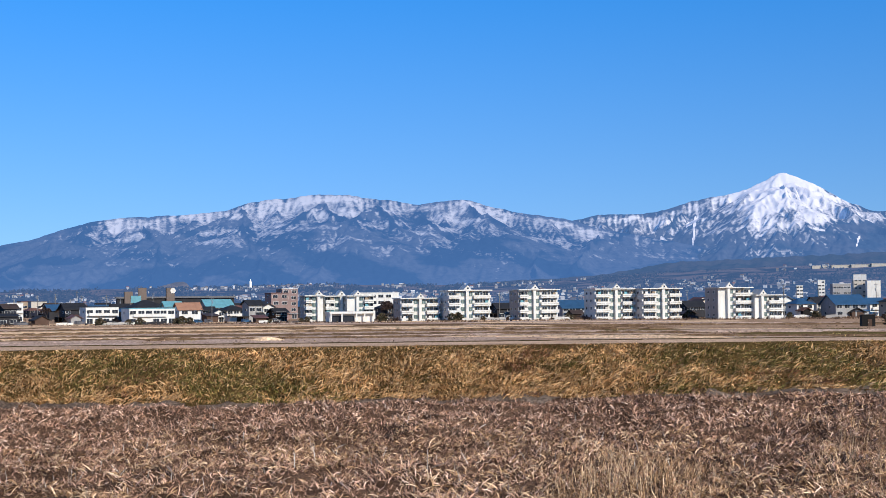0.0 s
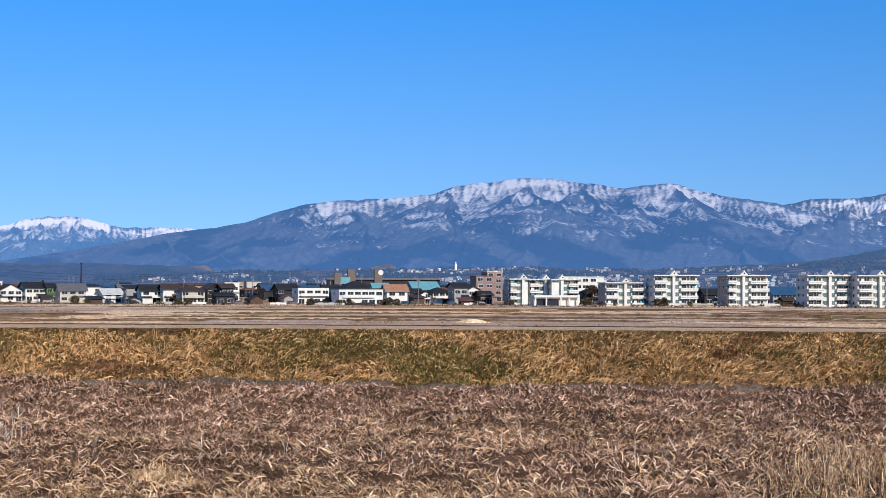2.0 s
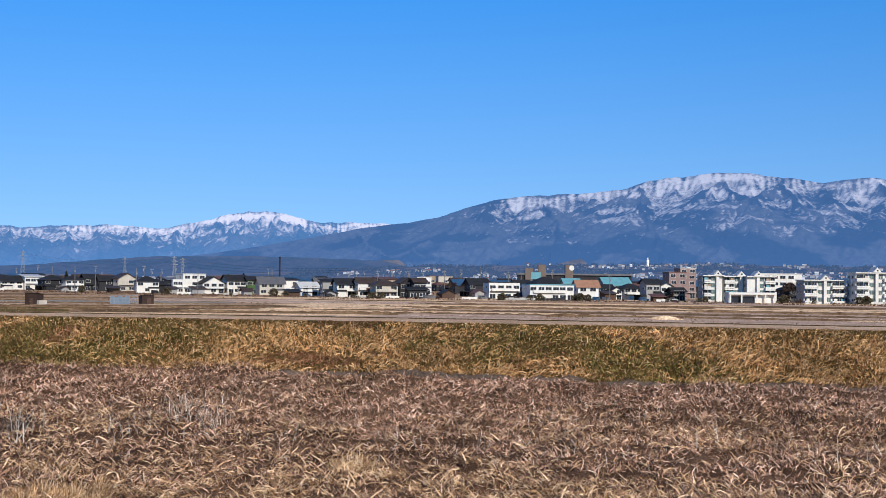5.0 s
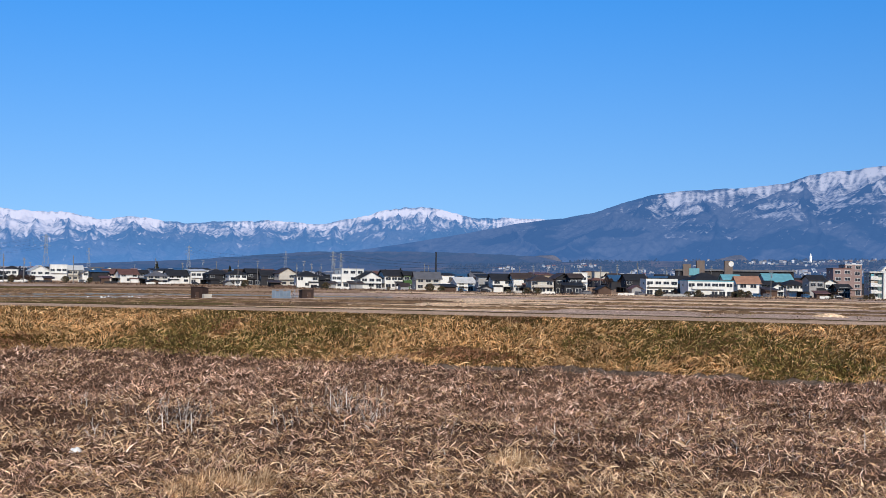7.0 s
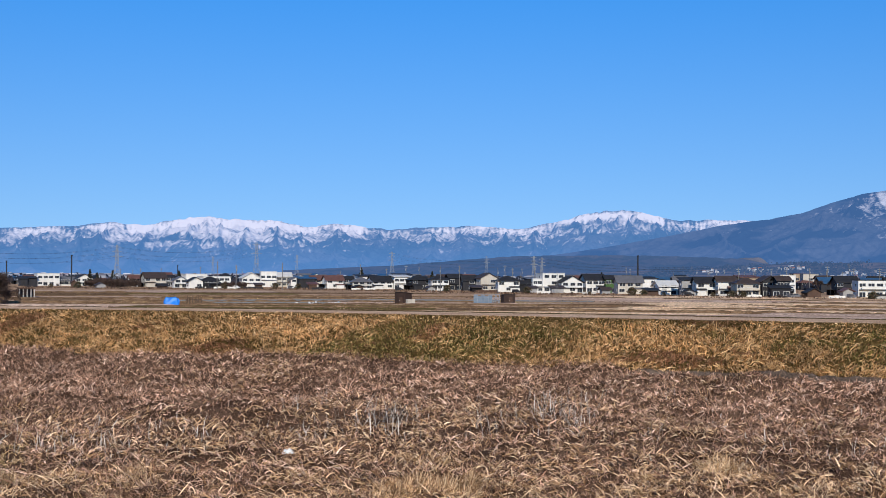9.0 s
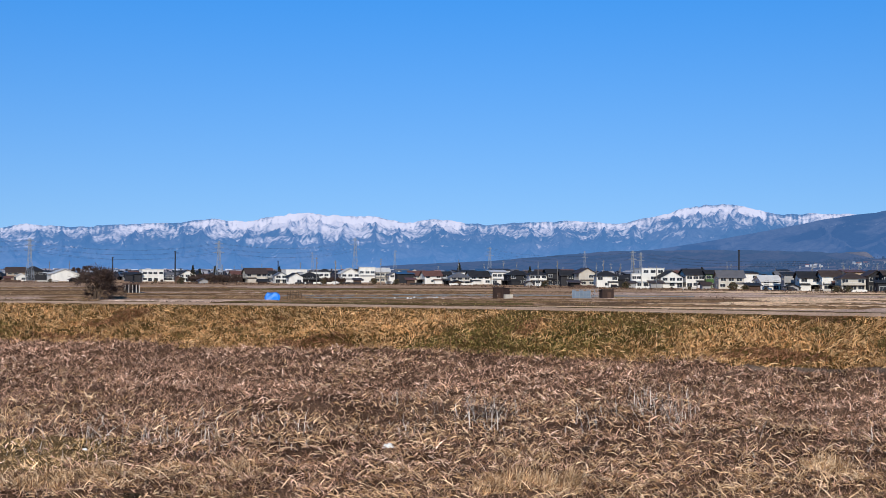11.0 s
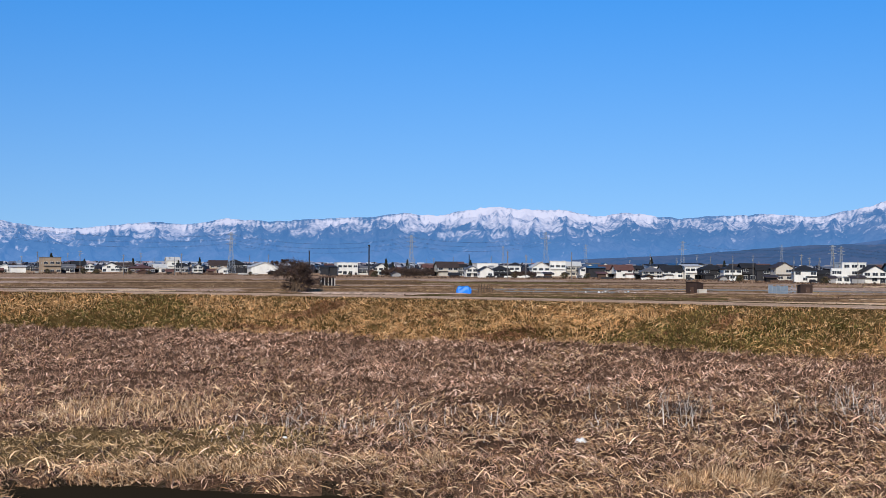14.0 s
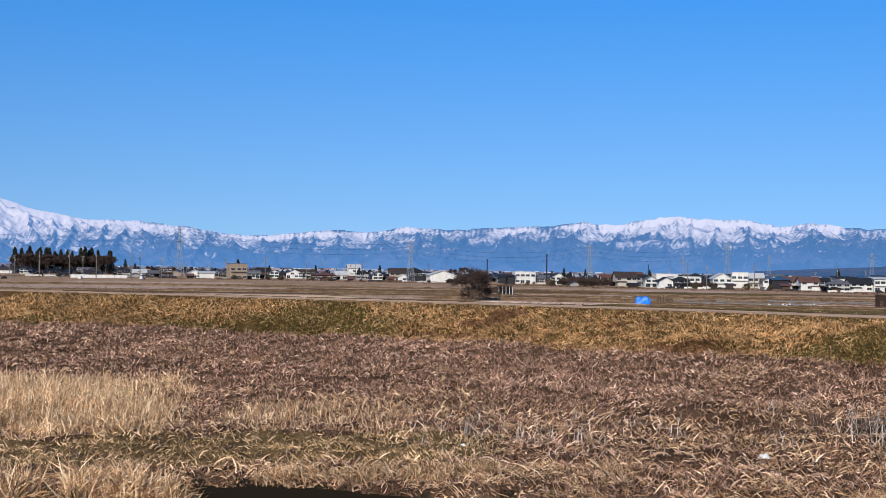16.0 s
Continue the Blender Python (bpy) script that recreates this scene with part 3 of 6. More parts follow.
def bund(az0, az1, d, skew=0.0, h=0.4, w=1.6, material=None, seed=1):
    """A low turf ridge between two fields."""
    n = max(12, int((az1 - az0) * 10))
    u = np.linspace(0, 1, n)
    az = az0 + (az1 - az0) * u
    dd = d + skew * (u - 0.5) + 2.0 * (fbm(az * 1.1, az * 0, seed) - 0.5)
    hh = h * (0.55 + 0.9 * fbm(az * 4, az * 0 + 3, seed + 1)) * np.minimum(1, np.minimum(u, 1 - u) * 20)
    prof = np.array([(-0.5, -0.25), (-0.3, 0.75), (0.0, 1.0), (0.3, 0.7), (0.5, -0.25)])
    D = dd[:, None] + prof[None, :, 0] * w
    Z = hh[:, None] * prof[None, :, 1]
    a_ = np.radians(az)[:, None]
    me = array_mesh("field_bund", np.stack([-D * np.sin(a_), D * np.cos(a_), Z], -1).reshape(-1, 3), grid_faces(n, 5)[:, ::-1], material or BUND, True)
    return tagged(new("field_bund", me), "low turf ridge between dry fields", "bund", kind="structure")


field(-24, 13.5, 258, 292, PADDY, "pale rice stubble field", seed=3, skew=14)
field(-12, 22, 294, 318, PADDY, "pale rice stubble field", seed=5, skew=10)
field(-11, 16, 321, 352, PADDY, "pale rice stubble field", seed=8, skew=8)
field(-6, 9, 355, 385, PADDY, "pale rice stubble field", seed=9, skew=6)
field(5.5, 25, 352, 392, STRAW, "straw-coloured dry field strip", seed=11, skew=26)
field(-18, -6, 322, 360, GARDEN, "green and brown winter garden plot", seed=13)
field(-24, -12.5, 296, 320, GARDEN, "green and brown winter garden plot", seed=14)
field(12, 27, 268, 292, PADDY, "pale rice stubble field", seed=15, skew=10)
field(24, 34, 262, 286, PLAIN, "brown fallow field", seed=17)
field(25, 33, 300, 340, BUND, "dark fallow field with dead weeds", seed=18)
field(33, 46, 300, 345, GARDEN, "green and brown winter garden plot", seed=19)
field(34, 44, 372, 420, PADDY, "pale rice stubble field", seed=21)
field(36, 52, 440, 470, BUND, "dark fallow field with dead weeds", seed=22)
field(40, 55, 560, 620, PADDY, "pale rice stubble field", seed=23)
field(53, 66, 300, 340, PADDY, "pale rice stubble field", seed=24)
field(46, 62, 470, 560, BUND, "dark fallow field with dead weeds", seed=25)
field(57, 78, 360, 430, BUND, "dark fallow field with dead weeds", seed=26)
field(58, 78, 460, 540, PADDY, "pale rice stubble field", seed=27)
field(60, 78, 570, 680, PLAIN, "brown fallow field", seed=28)
field(-8, 18, 410, 460, BUND, "dark fallow field with dead weeds", seed=29)
field(17, 30, 420, 470, PLAIN, "brown fallow field", seed=30)
# narrow strips of stubble, weeds and turned earth between the larger parcels
STRIPS = ((PADDY, "pale narrow stubble strip"), (STRAW, "narrow strip of dry straw"), (BUND, "dark strip of dead weeds"), (PLAIN, "brown strip of fallow earth"), (GARDEN, "narrow green garden strip"))
for i in range(80):
    a0 = RNG.uniform(-23, 68)
    wd_ = RNG.uniform(5, 16)
    d0 = RNG.uniform(262, 520) if a0 < 30 else RNG.uniform(270, 640)
    k = (0, 1, 0, 3, 1, 2)[int(RNG.integers(6))] if a0 < 26 else (0, 3, 2, 3, 4, 1)[int(RNG.integers(6))]
    field(a0, a0 + wd_, d0, d0 + RNG.uniform(4, 13) * (d0 / 300) ** 1.5, STRIPS[k][0], STRIPS[k][1], RNG.uniform(0.2, 0.5), 60 + i, RNG.uniform(-8, 8))
for i, (a0, a1, dd_, sk) in enumerate(((-24, 13, 293, 12), (-12, 24, 320, 9), (-11, 22, 353, 12), (-10, 12, 388, 5), (-20, 20, 405, 0), (10, 30, 296, 8), (22, 40, 292, 0),
                                       (24, 50, 348, 6), (30, 55, 372, 0), (30, 60, 395, 5), (33, 58, 425, 0), (36, 66, 455, 0), (48, 78, 345, 4), (50, 78, 440, 0),
                                       (45, 78, 550, 0), (20, 40, 470, 0), (30, 46, 320, 0), (31, 47, 334, 3))):
    bund(a0, a1, dd_, sk, 0.4 + 0.25 * (i % 3) / 2, 1.6 + 0.5 * (i % 2), seed=40 + i)
field(56.8, 78, 346, 374, STRAW, "pale straw-coloured field strip beyond the levee", 0.5, seed=177, skew=-6)
field(6.0, 24.5, 356, 378, STRAW, "bright straw-coloured dry field strip", 0.75, seed=171, skew=14)
field(11.0, 23.0, 302, 311, STRAW, "bright straw-coloured dry field strip", 0.5, seed=173, skew=4)

# ---- town materials ----
WHITE = paint_mat("white_render", (0.66, 0.645, 0.60), 0.75, 0.16)
CREAM = paint_mat("cream_render", (0.47, 0.43, 0.365), 0.8, 0.15)
GREY = paint_mat("grey_render", (0.30, 0.295, 0.29), 0.8, 0.18)
TAUPE = paint_mat("taupe_render", (0.40, 0.345, 0.31), 0.85, 0.15)
CHARCOAL = paint_mat("charcoal_siding", (0.022, 0.022, 0.026), 0.7, 0.3)
BROWN = paint_mat("brown_siding", (0.085, 0.05, 0.035), 0.75, 0.3)
TAN = paint_mat("tan_siding", (0.31, 0.235, 0.165), 0.8, 0.2)
PINK = paint_mat("faded_pink_render", (0.25, 0.175, 0.16), 0.8, 0.2)
LIME = paint_mat("green_siding", (0.05, 0.105, 0.03), 0.7, 0.2)
RF_DARK = paint_mat("charcoal_roof", (0.022, 0.023, 0.027), 0.7, 0.3)
RF_BROWN = paint_mat("brown_roof", (0.055, 0.040, 0.035), 0.6, 0.3)
RF_ORANGE = paint_mat("orange_tile_roof", (0.36, 0.19, 0.12), 0.65, 0.2)
RF_BLUE = paint_mat("blue_metal_roof", (0.03, 0.085, 0.17), 0.45, 0.2)
RF_TURQ = paint_mat("turquoise_metal_roof", (0.13, 0.33, 0.38), 0.5, 0.2)
RF_RED = paint_mat("dull_red_roof", (0.125, 0.062, 0.052), 0.6, 0.2)
RF_GREY = paint_mat("grey_metal_roof", (0.12, 0.12, 0.13), 0.5, 0.2)
RF_WHITE = paint_mat("pale_metal_roof", (0.52, 0.52, 0.51), 0.5, 0.12)
GLASS = paint_mat("window_glass", (0.03, 0.035, 0.045), 0.08, 0.3)
GREENGLASS = paint_mat("greenish_glass", (0.12, 0.165, 0.16), 0.1, 0.3)
FRAME = paint_mat("window_frame_paint", (0.62, 0.62, 0.6), 0.5, 0.1)
PYLON_STEEL = paint_mat("weathered_pylon_steel", (0.24, 0.27, 0.31), 0.7, 0.2)
STEEL = paint_mat("galvanised_steel", (0.46, 0.48, 0.50), 0.55, 0.2, metal=0.3)
CONCRETE = paint_mat("concrete", (0.42, 0.40, 0.37), 0.9, 0.2)
POLEGREY = paint_mat("weathered_pole_concrete", (0.17, 0.165, 0.16), 0.9, 0.2)
BLACKSTEEL = paint_mat("dark_painted_steel", (0.02, 0.021, 0.023), 0.6, 0.2)
TAR = paint_mat("tarred_boards", (0.012, 0.011, 0.011), 0.9, 0.3)
OLDTIN = paint_mat("dark_rusted_tin", (0.045, 0.027, 0.021), 0.8, 0.4)
BARK = paint_mat("bark", (0.10, 0.07, 0.05), 0.95, 0.4)


# ---- houses ----
def window(parent, x, z, w, h, y=0.0, glass=None, side=False):
    """A framed window set proud of a wall at y (side: of the wall at x, running along y)."""
    t = 0.10
    fr, pane = Build(), Build()
    if side:
        fr.box(x - t, x + 0.02, y - w / 2 - 0.1, y + w / 2 + 0.1, z - 0.1, z + h + 0.1)
        pane.box(x - t - 0.03, x - t + 0.01, y - w / 2, y - 0.04, z, z + h).box(x - t - 0.03, x - t + 0.01, y + 0.04, y + w / 2, z, z + h)
    else:
        fr.box(x - w / 2 - 0.1, x + w / 2 + 0.1, y - t, y + 0.02, z - 0.1, z + h + 0.1)
        pane.box(x - w / 2, x - 0.04, y - t - 0.03, y - t + 0.01, z, z + h).box(x + 0.04, x + w / 2, y - t - 0.03, y - t + 0.01, z, z + h)
    f = part("window", fr, FRAME, parent)
    part("pane", pane, glass or GLASS, f)


def roof_mesh(kind, w, dp, eave, rise, over=0.85, th=0.22):
    """Roof slabs with thickness and eaves, over a body w wide and dp deep."""
    b = Build()
    x0, x1, y0, y1 = -w / 2 - over, w / 2 + over, -over, dp + over
    ym = dp / 2
    if kind == "flat":
        b.box(-w / 2 - 0.15, w / 2 + 0.15, -0.15, dp + 0.15, eave - 0.05, eave + 0.3)
    elif kind == "shed":
        b.solid([(x0, y0, eave), (x1, y0, eave), (x1, y1, eave + rise), (x0, y1, eave + rise)], [(x0, y0, eave + th), (x1, y0, eave + th), (x1, y1, eave + rise + th), (x0, y1, eave + rise + th)])
    elif kind == "side":
        k = rise / (ym + over) * over
        for ya, za, yb, zb in ((y0, eave - k, ym, eave + rise), (ym, eave + rise, y1, eave - k)):
            b.solid([(x0, ya, za), (x1, ya, za), (x1, yb, zb), (x0, yb, zb)], [(x0, ya, za + th), (x1, ya, za + th), (x1, yb, zb + th), (x0, yb, zb + th)])
    elif kind == "front":
        k = rise / (w / 2 + over) * over
        for xa, za, xb, zb in ((x0, eave - k, 0, eave + rise), (0, eave + rise, x1, eave - k)):
            b.solid([(xa, y0, za), (xb, y0, zb), (xb, y1, zb), (xa, y1, za)], [(xa, y0, za + th), (xb, y0, zb + th), (xb, y1, zb + th), (xa, y1, za + th)])
    else:  # hip
        rx = max(w / 2 - dp / 2, 0.6)
        low = [(x0, y0, eave), (x1, y0, eave), (x1, y1, eave), (x0, y1, eave)]
        b.solid(low, [(p[0], p[1], p[2] + 0.12) for p in low])
        z0, z1 = eave + 0.12, eave + rise
        L, R_ = (-rx, ym, z1), (rx, ym, z1)
        a, c, e, g = [(p[0], p[1], z0) for p in low]
        b.face(a, c, R_, L).face(c, e, R_).face(e, g, L, R_).face(g, a, L)
    return b


def house(az, d, w, h, style, wall, roof, label, rot=None, dp=None, floors=2, wing=0.0, balcony=False, group="", name="house", windows=True):
    """A house whose front stands at the bearing and distance; h is its full height."""
    rot = (27 - az * 0.4 + RNG.uniform(-7, 7)) if rot is None else rot
    dp = dp or w * 0.85
    e = thing(name, polar(az, d, 0, rot), label, "house" if name == "house" else "building", group)
    rise = {"flat": 0.3, "shed": 1.0, "side": 0.30 * dp, "front": 0.28 * w, "hip": 0.30 * dp}[style]
    rise = min(rise, h * 0.4)
    eave = h - rise
    body = Build().box(-w / 2, w / 2, 0, dp, -0.4, eave)
    if style == "front":
        body.solid([(-w / 2, 0, eave), (w / 2, 0, eave), (0, 0, eave + rise)], [(-w / 2, dp, eave), (w / 2, dp, eave), (0, dp, eave + rise)])
    elif style == "side":
        body.solid([(-w / 2, 0, eave), (-w / 2, dp / 2, eave + rise), (-w / 2, dp, eave)], [(w / 2, 0, eave), (w / 2, dp / 2, eave + rise), (w / 2, dp, eave)])
    elif style == "shed":
        body.solid([(-w / 2, 0, eave), (-w / 2, dp, eave + rise), (-w / 2, dp, eave)], [(w / 2, 0, eave), (w / 2, dp, eave + rise), (w / 2, dp, eave)])
    part("wall", body, wall, e)
    part("roof", roof_mesh(style, w, dp, eave, rise), roof, e)
    fl = eave / floors
    if windows:
        n = max(2, int(w / 2.9))
        for k in range(floors):
            for i in range(n):
                if RNG.random() < 0.2:
                    continue
                x = -w / 2 + (i + 0.5) * w / n + RNG.uniform(-0.25, 0.25)
                tall = k == 0 and RNG.random() < 0.45
                window(e, x, k * fl + (0.2 if tall else 0.9), min(2.3, w / n * 0.8), 1.95 if tall else 1.3)
            window(e, -w / 2, k * fl + 1.0, 1.0, 0.9, dp * RNG.uniform(0.3, 0.7), side=True)
        if floors > 1 and name == "house" and not wing and RNG.random() < 0.7:
            part("canopy", Build().box(-w * 0.47, w * 0.47, -1.25, -0.003, fl * 0.93, fl * 0.93 + 0.16), roof, e)
        if name == "house" and RNG.random() < 0.6:      # a carport; a near-black panel is added behind it as shade in the gap
            s = 1 if RNG.random() < 0.5 else -1
            x0, x1 = sorted((s * (w / 2 + 0.02), s * (w / 2 + RNG.uniform(2.6, 3.6))))
            c = part("carport_roof", Build().box(x0, x1, -0.6, 4.8, 2.3, 2.42), RF_DARK, e)
            for px in (x0 + 0.1, x1 - 0.1):
                part("post", Build().box(px - 0.06, px + 0.06, -0.4, -0.28, -0.4, 2.297), BLACKSTEEL, c)
            part("back_panel", Build().box(x0, x1, 4.6, 4.7, -0.4, 2.297), TAR, c, "near-black panel added as the carport's dark inside")
    if balcony:
        b = part("balcony", Build().box(-w * 0.42, w * 0.3, -1.1, -0.003, fl - 0.05, fl + 0.1).box(-w * 0.42, w * 0.3, -1.1, -1.02, fl + 0.1, fl + 1.0), wall, e)
        part("railing", Build().box(-w * 0.42, w * 0.3, -1.13, -0.99, fl + 1.0, fl + 1.08), FRAME, b)
    if wing:
        s = 1 if RNG.random() < 0.5 else -1
        xa, xb = sorted((s * w * 0.05, s * w * 0.48))
        part("porch", Build().box(xa, xb, -wing, -0.003, -0.4, fl * 0.86), wall, e)
        part("porch_roof", Build().solid([(xa - 0.4, -wing - 0.4, fl * 0.84), (xb + 0.4, -wing - 0.4, fl * 0.84), (xb + 0.4, -0.004, fl * 1.05), (xa - 0.4, -0.004, fl * 1.05)],
                                         [(xa - 0.4, -wing - 0.4, fl * 0.84 + 0.16), (xb + 0.4, -wing - 0.4, fl * 0.84 + 0.16), (xb + 0.4, -0.004, fl * 1.05 + 0.16), (xa - 0.4, -0.004, fl * 1.05 + 0.16)]), roof, e)
    return e


def apartment(az, d, w, floors, label, rz=18.0, depth=10.0, gable=0.0, side=None, storey=2.95, gable_w=3.2):
    """Rendered apartment block: balconies in two wings beside a stair bay that rises to a gable."""
    e = thing("apartment_block", polar(az, d, 0, rz - az), label, "apartment building", "apartment blocks by the fields")
    h = floors * storey
    part("wall", Build().box(-w / 2, w / 2, 0, depth, -0.4, h), WHITE, e)
    # side: a darker render laid over the left wall alone
    if side is not None:
        part("side_wall", Build().box(-w / 2 - 0.12, -w / 2 - 0.003, 0.3, depth, -0.4, h), side, e, "rendered side wall darker than the front")
    for k in range(floors):
        for y in (depth * 0.3, depth * 0.72):
            window(e, -w / 2 - 0.12, k * storey + 1.0, 0.9, 0.95, y, side=True)
    part("roof", Build().box(-w / 2 - 0.5, w / 2 + 0.5, -1.7, depth + 0.4, h + 0.003, h + 0.38), WHITE, e)
    gx = gable * w
    gw = gable_w
    # the stair bay
    part("stair_bay", Build().box(gx - 0.55, gx + 0.55, -1.3, -0.003, -0.4, h - 0.003), WHITE, e)
    part("gable", Build().solid([(gx - gw / 2, -1.9, h + 0.385), (gx + gw / 2, -1.9, h + 0.385), (gx, -1.9, h + 2.1)], [(gx - gw / 2, 4.5, h + 0.385), (gx + gw / 2, 4.5, h + 0.385), (gx, 4.5, h + 2.1)]), WHITE, e)
    part("gable_roof", Build().solid([(gx - gw / 2 - 0.2, -2.0, h + 0.39), (gx, -2.0, h + 2.25), (gx, 4.6, h + 2.25), (gx - gw / 2 - 0.2, 4.6, h + 0.39)],
                                     [(gx - gw / 2 - 0.32, -2.0, h + 0.5), (gx, -2.0, h + 2.45), (gx, 4.6, h + 2.45), (gx - gw / 2 - 0.32, 4.6, h + 0.5)]), RF_WHITE, e)
    part("gable_vent", Build().box(gx - 0.3, gx + 0.3, -1.95, -1.905, h + 0.8, h + 1.35), GLASS, e)
    for k in range(floors):
        z = k * storey
        for s in (-1, 1):
            xa, xb = sorted((gx + s * 2.7, s * w / 2))
            if xb - xa < 1.5:
                continue
            # glazed bay next to the stair
            window(e, gx + s * 1.65, z + 0.85, 1.7, 1.6, -0.02, GREENGLASS)
            b = part("balcony", Build().box(xa, xb, -1.6, -0.004, z - 0.12, z + 0.1).box(xa, xb, -1.6, -1.48, z + 0.1, z + 0.42).box(xa, xb, -1.6, -1.48, z + 0.52, z + 1.12)
                     .box(xa, xa + 0.14, -1.47, -0.004, z + 0.1, z + 1.12).box(xb - 0.14, xb, -1.47, -0.004, z + 0.1, z + 1.12), WHITE, e)
            part("railing", Build().box(xa, xb, -1.63, -1.45, z + 1.125, z + 1.2), FRAME, b)
            m = (xa + xb) / 2
            part("divider", Build().box(m - 0.05, m + 0.05, -1.44, -0.004, z + 0.1, z + storey - 0.15), CONCRETE, b)
            for x in np.linspace(xa, xb, max(2, int((xb - xa) / 2.6)) + 1)[:-1] + (xb - xa) / (2 * max(2, int((xb - xa) / 2.6))):
                window(e, x, z + 0.12, 1.9, 2.15, -0.02)
                if RNG.random() < 0.35:
                    part("laundry", Build().box(x - 0.6, x + 0.6, -1.2, -1.1, z + 1.0, z + 2.0), (CREAM, RF_TURQ, TAN, WHITE)[int(RNG.integers(4))], e, "washing hung on the balcony")
    return e


apartment(-1.12, 520, 17.6, 4, "white four-storey apartment block with balconies", gable=-0.06)
apartment(-4.15, 520, 16.6, 4, "white four-storey apartment block with taupe side wall", gable=-0.12, side=TAUPE)
apartment(1.05, 522, 15.8, 3, "white three-storey apartment block with central gable", gable=0.0, side=TAUPE)
apartment(-7.45, 520, 17.0, 4, "white four-storey apartment block with twin bays", gable=0.02)
apartment(-9.45, 522, 16.6, 4, "white four-storey apartment block with twin bays", gable=0.03)
apartment(-12.55, 515, 14.0, 4, "white four-storey apartment block with taupe side wall", gable=-0.22, side=TAUPE)
apartment(-13.98, 519, 12.4, 3, "white three-storey lower apartment wing", gable=-0.28)
apartment(5.65, 515, 7.2, 4, "white stepped apartment block with pointed bay", gable=0.22, side=GREY, storey=2.55)
apartment(4.75, 519, 8.0, 4, "white stepped apartment block set slightly back", gable=0.3, storey=2.5)
apartment(3.65, 515, 10.5, 4, "white stepped apartment block with pointed bay", gable=-0.12, storey=2.5)
house(2.9, 590, 20, 11.9, "flat", WHITE, RF_WHITE, "long white flat-roofed building behind the apartments", 12, 10, 4, name="building")
e = thing("pavilion", polar(4.0, 498, 0, 12), "low white hall with open columned front", "building")
part("wall", Build().box(-8.5, 8.5, 1.5, 9, -0.3, 3.4), WHITE, e)
part("roof", Build().box(-8.8, 8.8, -0.6, 9.2, 3.4, 4.2), WHITE, e)
part("shopfront", Build().box(-7.5, 1.0, 1.42, 1.497, 0.3, 2.7), GLASS, e)
for x in (-8.2, -4.0, 1.6, 4.8, 8.2):
    part("column", Build().box(x - 0.25, x + 0.25, -0.4, 0.1, -0.3, 3.4), WHITE, e)

# the rows of houses along the fields
house(-19.17, 560, 8.2, 7.8, "hip", CREAM, RF_DARK, "cream two-storey house with hipped roof")
house(-18.39, 574, 8.4, 7.4, "side", WHITE, RF_BLUE, "white house with blue metal roof", balcony=True)
house(-18.24, 1233, 11.6, 21.9, "flat", WHITE, RF_WHITE, "white windowless commercial block", floors=5, name='building', rot=10, windows=False)
hotel = house(-17.69, 1246, 11.3, 27.8, "flat", CREAM, RF_WHITE, "banded hotel block with white sign storey", floors=8, name='building', rot=10)
part("sign_storey", Build().box(-5.75, 5.75, -0.15, 9.7, 22.6, 27.3), RF_WHITE, hotel, "white sign storey under the roof")
house(-17.32, 550, 13.8, 8.8, "side", GREY, RF_BLUE, "grey house with broad blue metal roof", wing=2.0)
house(-16.96, 1141, 14.7, 18.7, "flat", GREY, RF_WHITE, "grey commercial building with white roof storey", floors=4, name='building', rot=10)
house(-16.26, 581, 8.5, 7.9, "side", CREAM, RF_DARK, "cream house with dark roof", balcony=True)
house(-16.14, 1285, 6.6, 23.6, "flat", WHITE, RF_WHITE, "white tower block in the far town", floors=7, name='building', rot=10)
house(-15.47, 551, 8.4, 7.4, "hip", WHITE, RF_BLUE, "white house with dark blue roof", wing=2.0)
house(-15.26, 1131, 5.2, 17.5, "flat", WHITE, RF_WHITE, "white tower block in the far town", floors=6, name='building', rot=10)
house(-14.70, 559, 5.3, 8.5, "front", WHITE, RF_GREY, "white house beside the apartment wing")
house(6.70, 616, 8.0, 14.3, "flat", PINK, RF_WHITE, "faded pink tower of the older building", floors=5, rot=24)
house(7.08, 536, 5.6, 5.4, "side", BROWN, RF_DARK, "dark brown house under bare trees")
house(7.14, 590, 8.3, 12.2, "flat", PINK, RF_RED, "faded pink four-storey building", floors=4, rot=24)
house(7.63, 540, 4.5, 7.4, "front", WHITE, RF_BROWN, "white house with brown gable roof")
house(8.18, 534, 6.3, 8.8, "side", GREY, RF_DARK, "grey house with steep charcoal roof", wing=1.5)
house(9.01, 550, 8.7, 6.9, "hip", WHITE, RF_DARK, "white and black two-storey house with balcony", balcony=True, wing=1.8)
house(9.69, 611, 12.7, 9.3, "side", GREY, RF_TURQ, "wide shop hall with turquoise roof")
house(9.76, 540, 5.0, 5.3, "front", WHITE, RF_DARK, "small white house with pointed gable")
house(10.19, 543, 4.9, 6.3, "side", WHITE, RF_DARK, "white house with dark roof and porch", wing=2.0)
house(10.98, 521, 8.5, 8.0, "side", WHITE, RF_ORANGE, "white two-storey house with orange tile roof", rot=15, dp=8.0)
house(11.67, 571, 6.9, 8.6, "side", CREAM, RF_TURQ, "house with turquoise metal roof")
house(12.56, 510, 17.8, 6.3, "flat", WHITE, RF_TURQ, "long white two-storey apartment house with teal eaves", rot=17, dp=11.0, balcony=True)
house(12.66, 596, 13.3, 9.5, "hip", GREY, RF_DARK, "large dark-roofed hall behind the apartments")
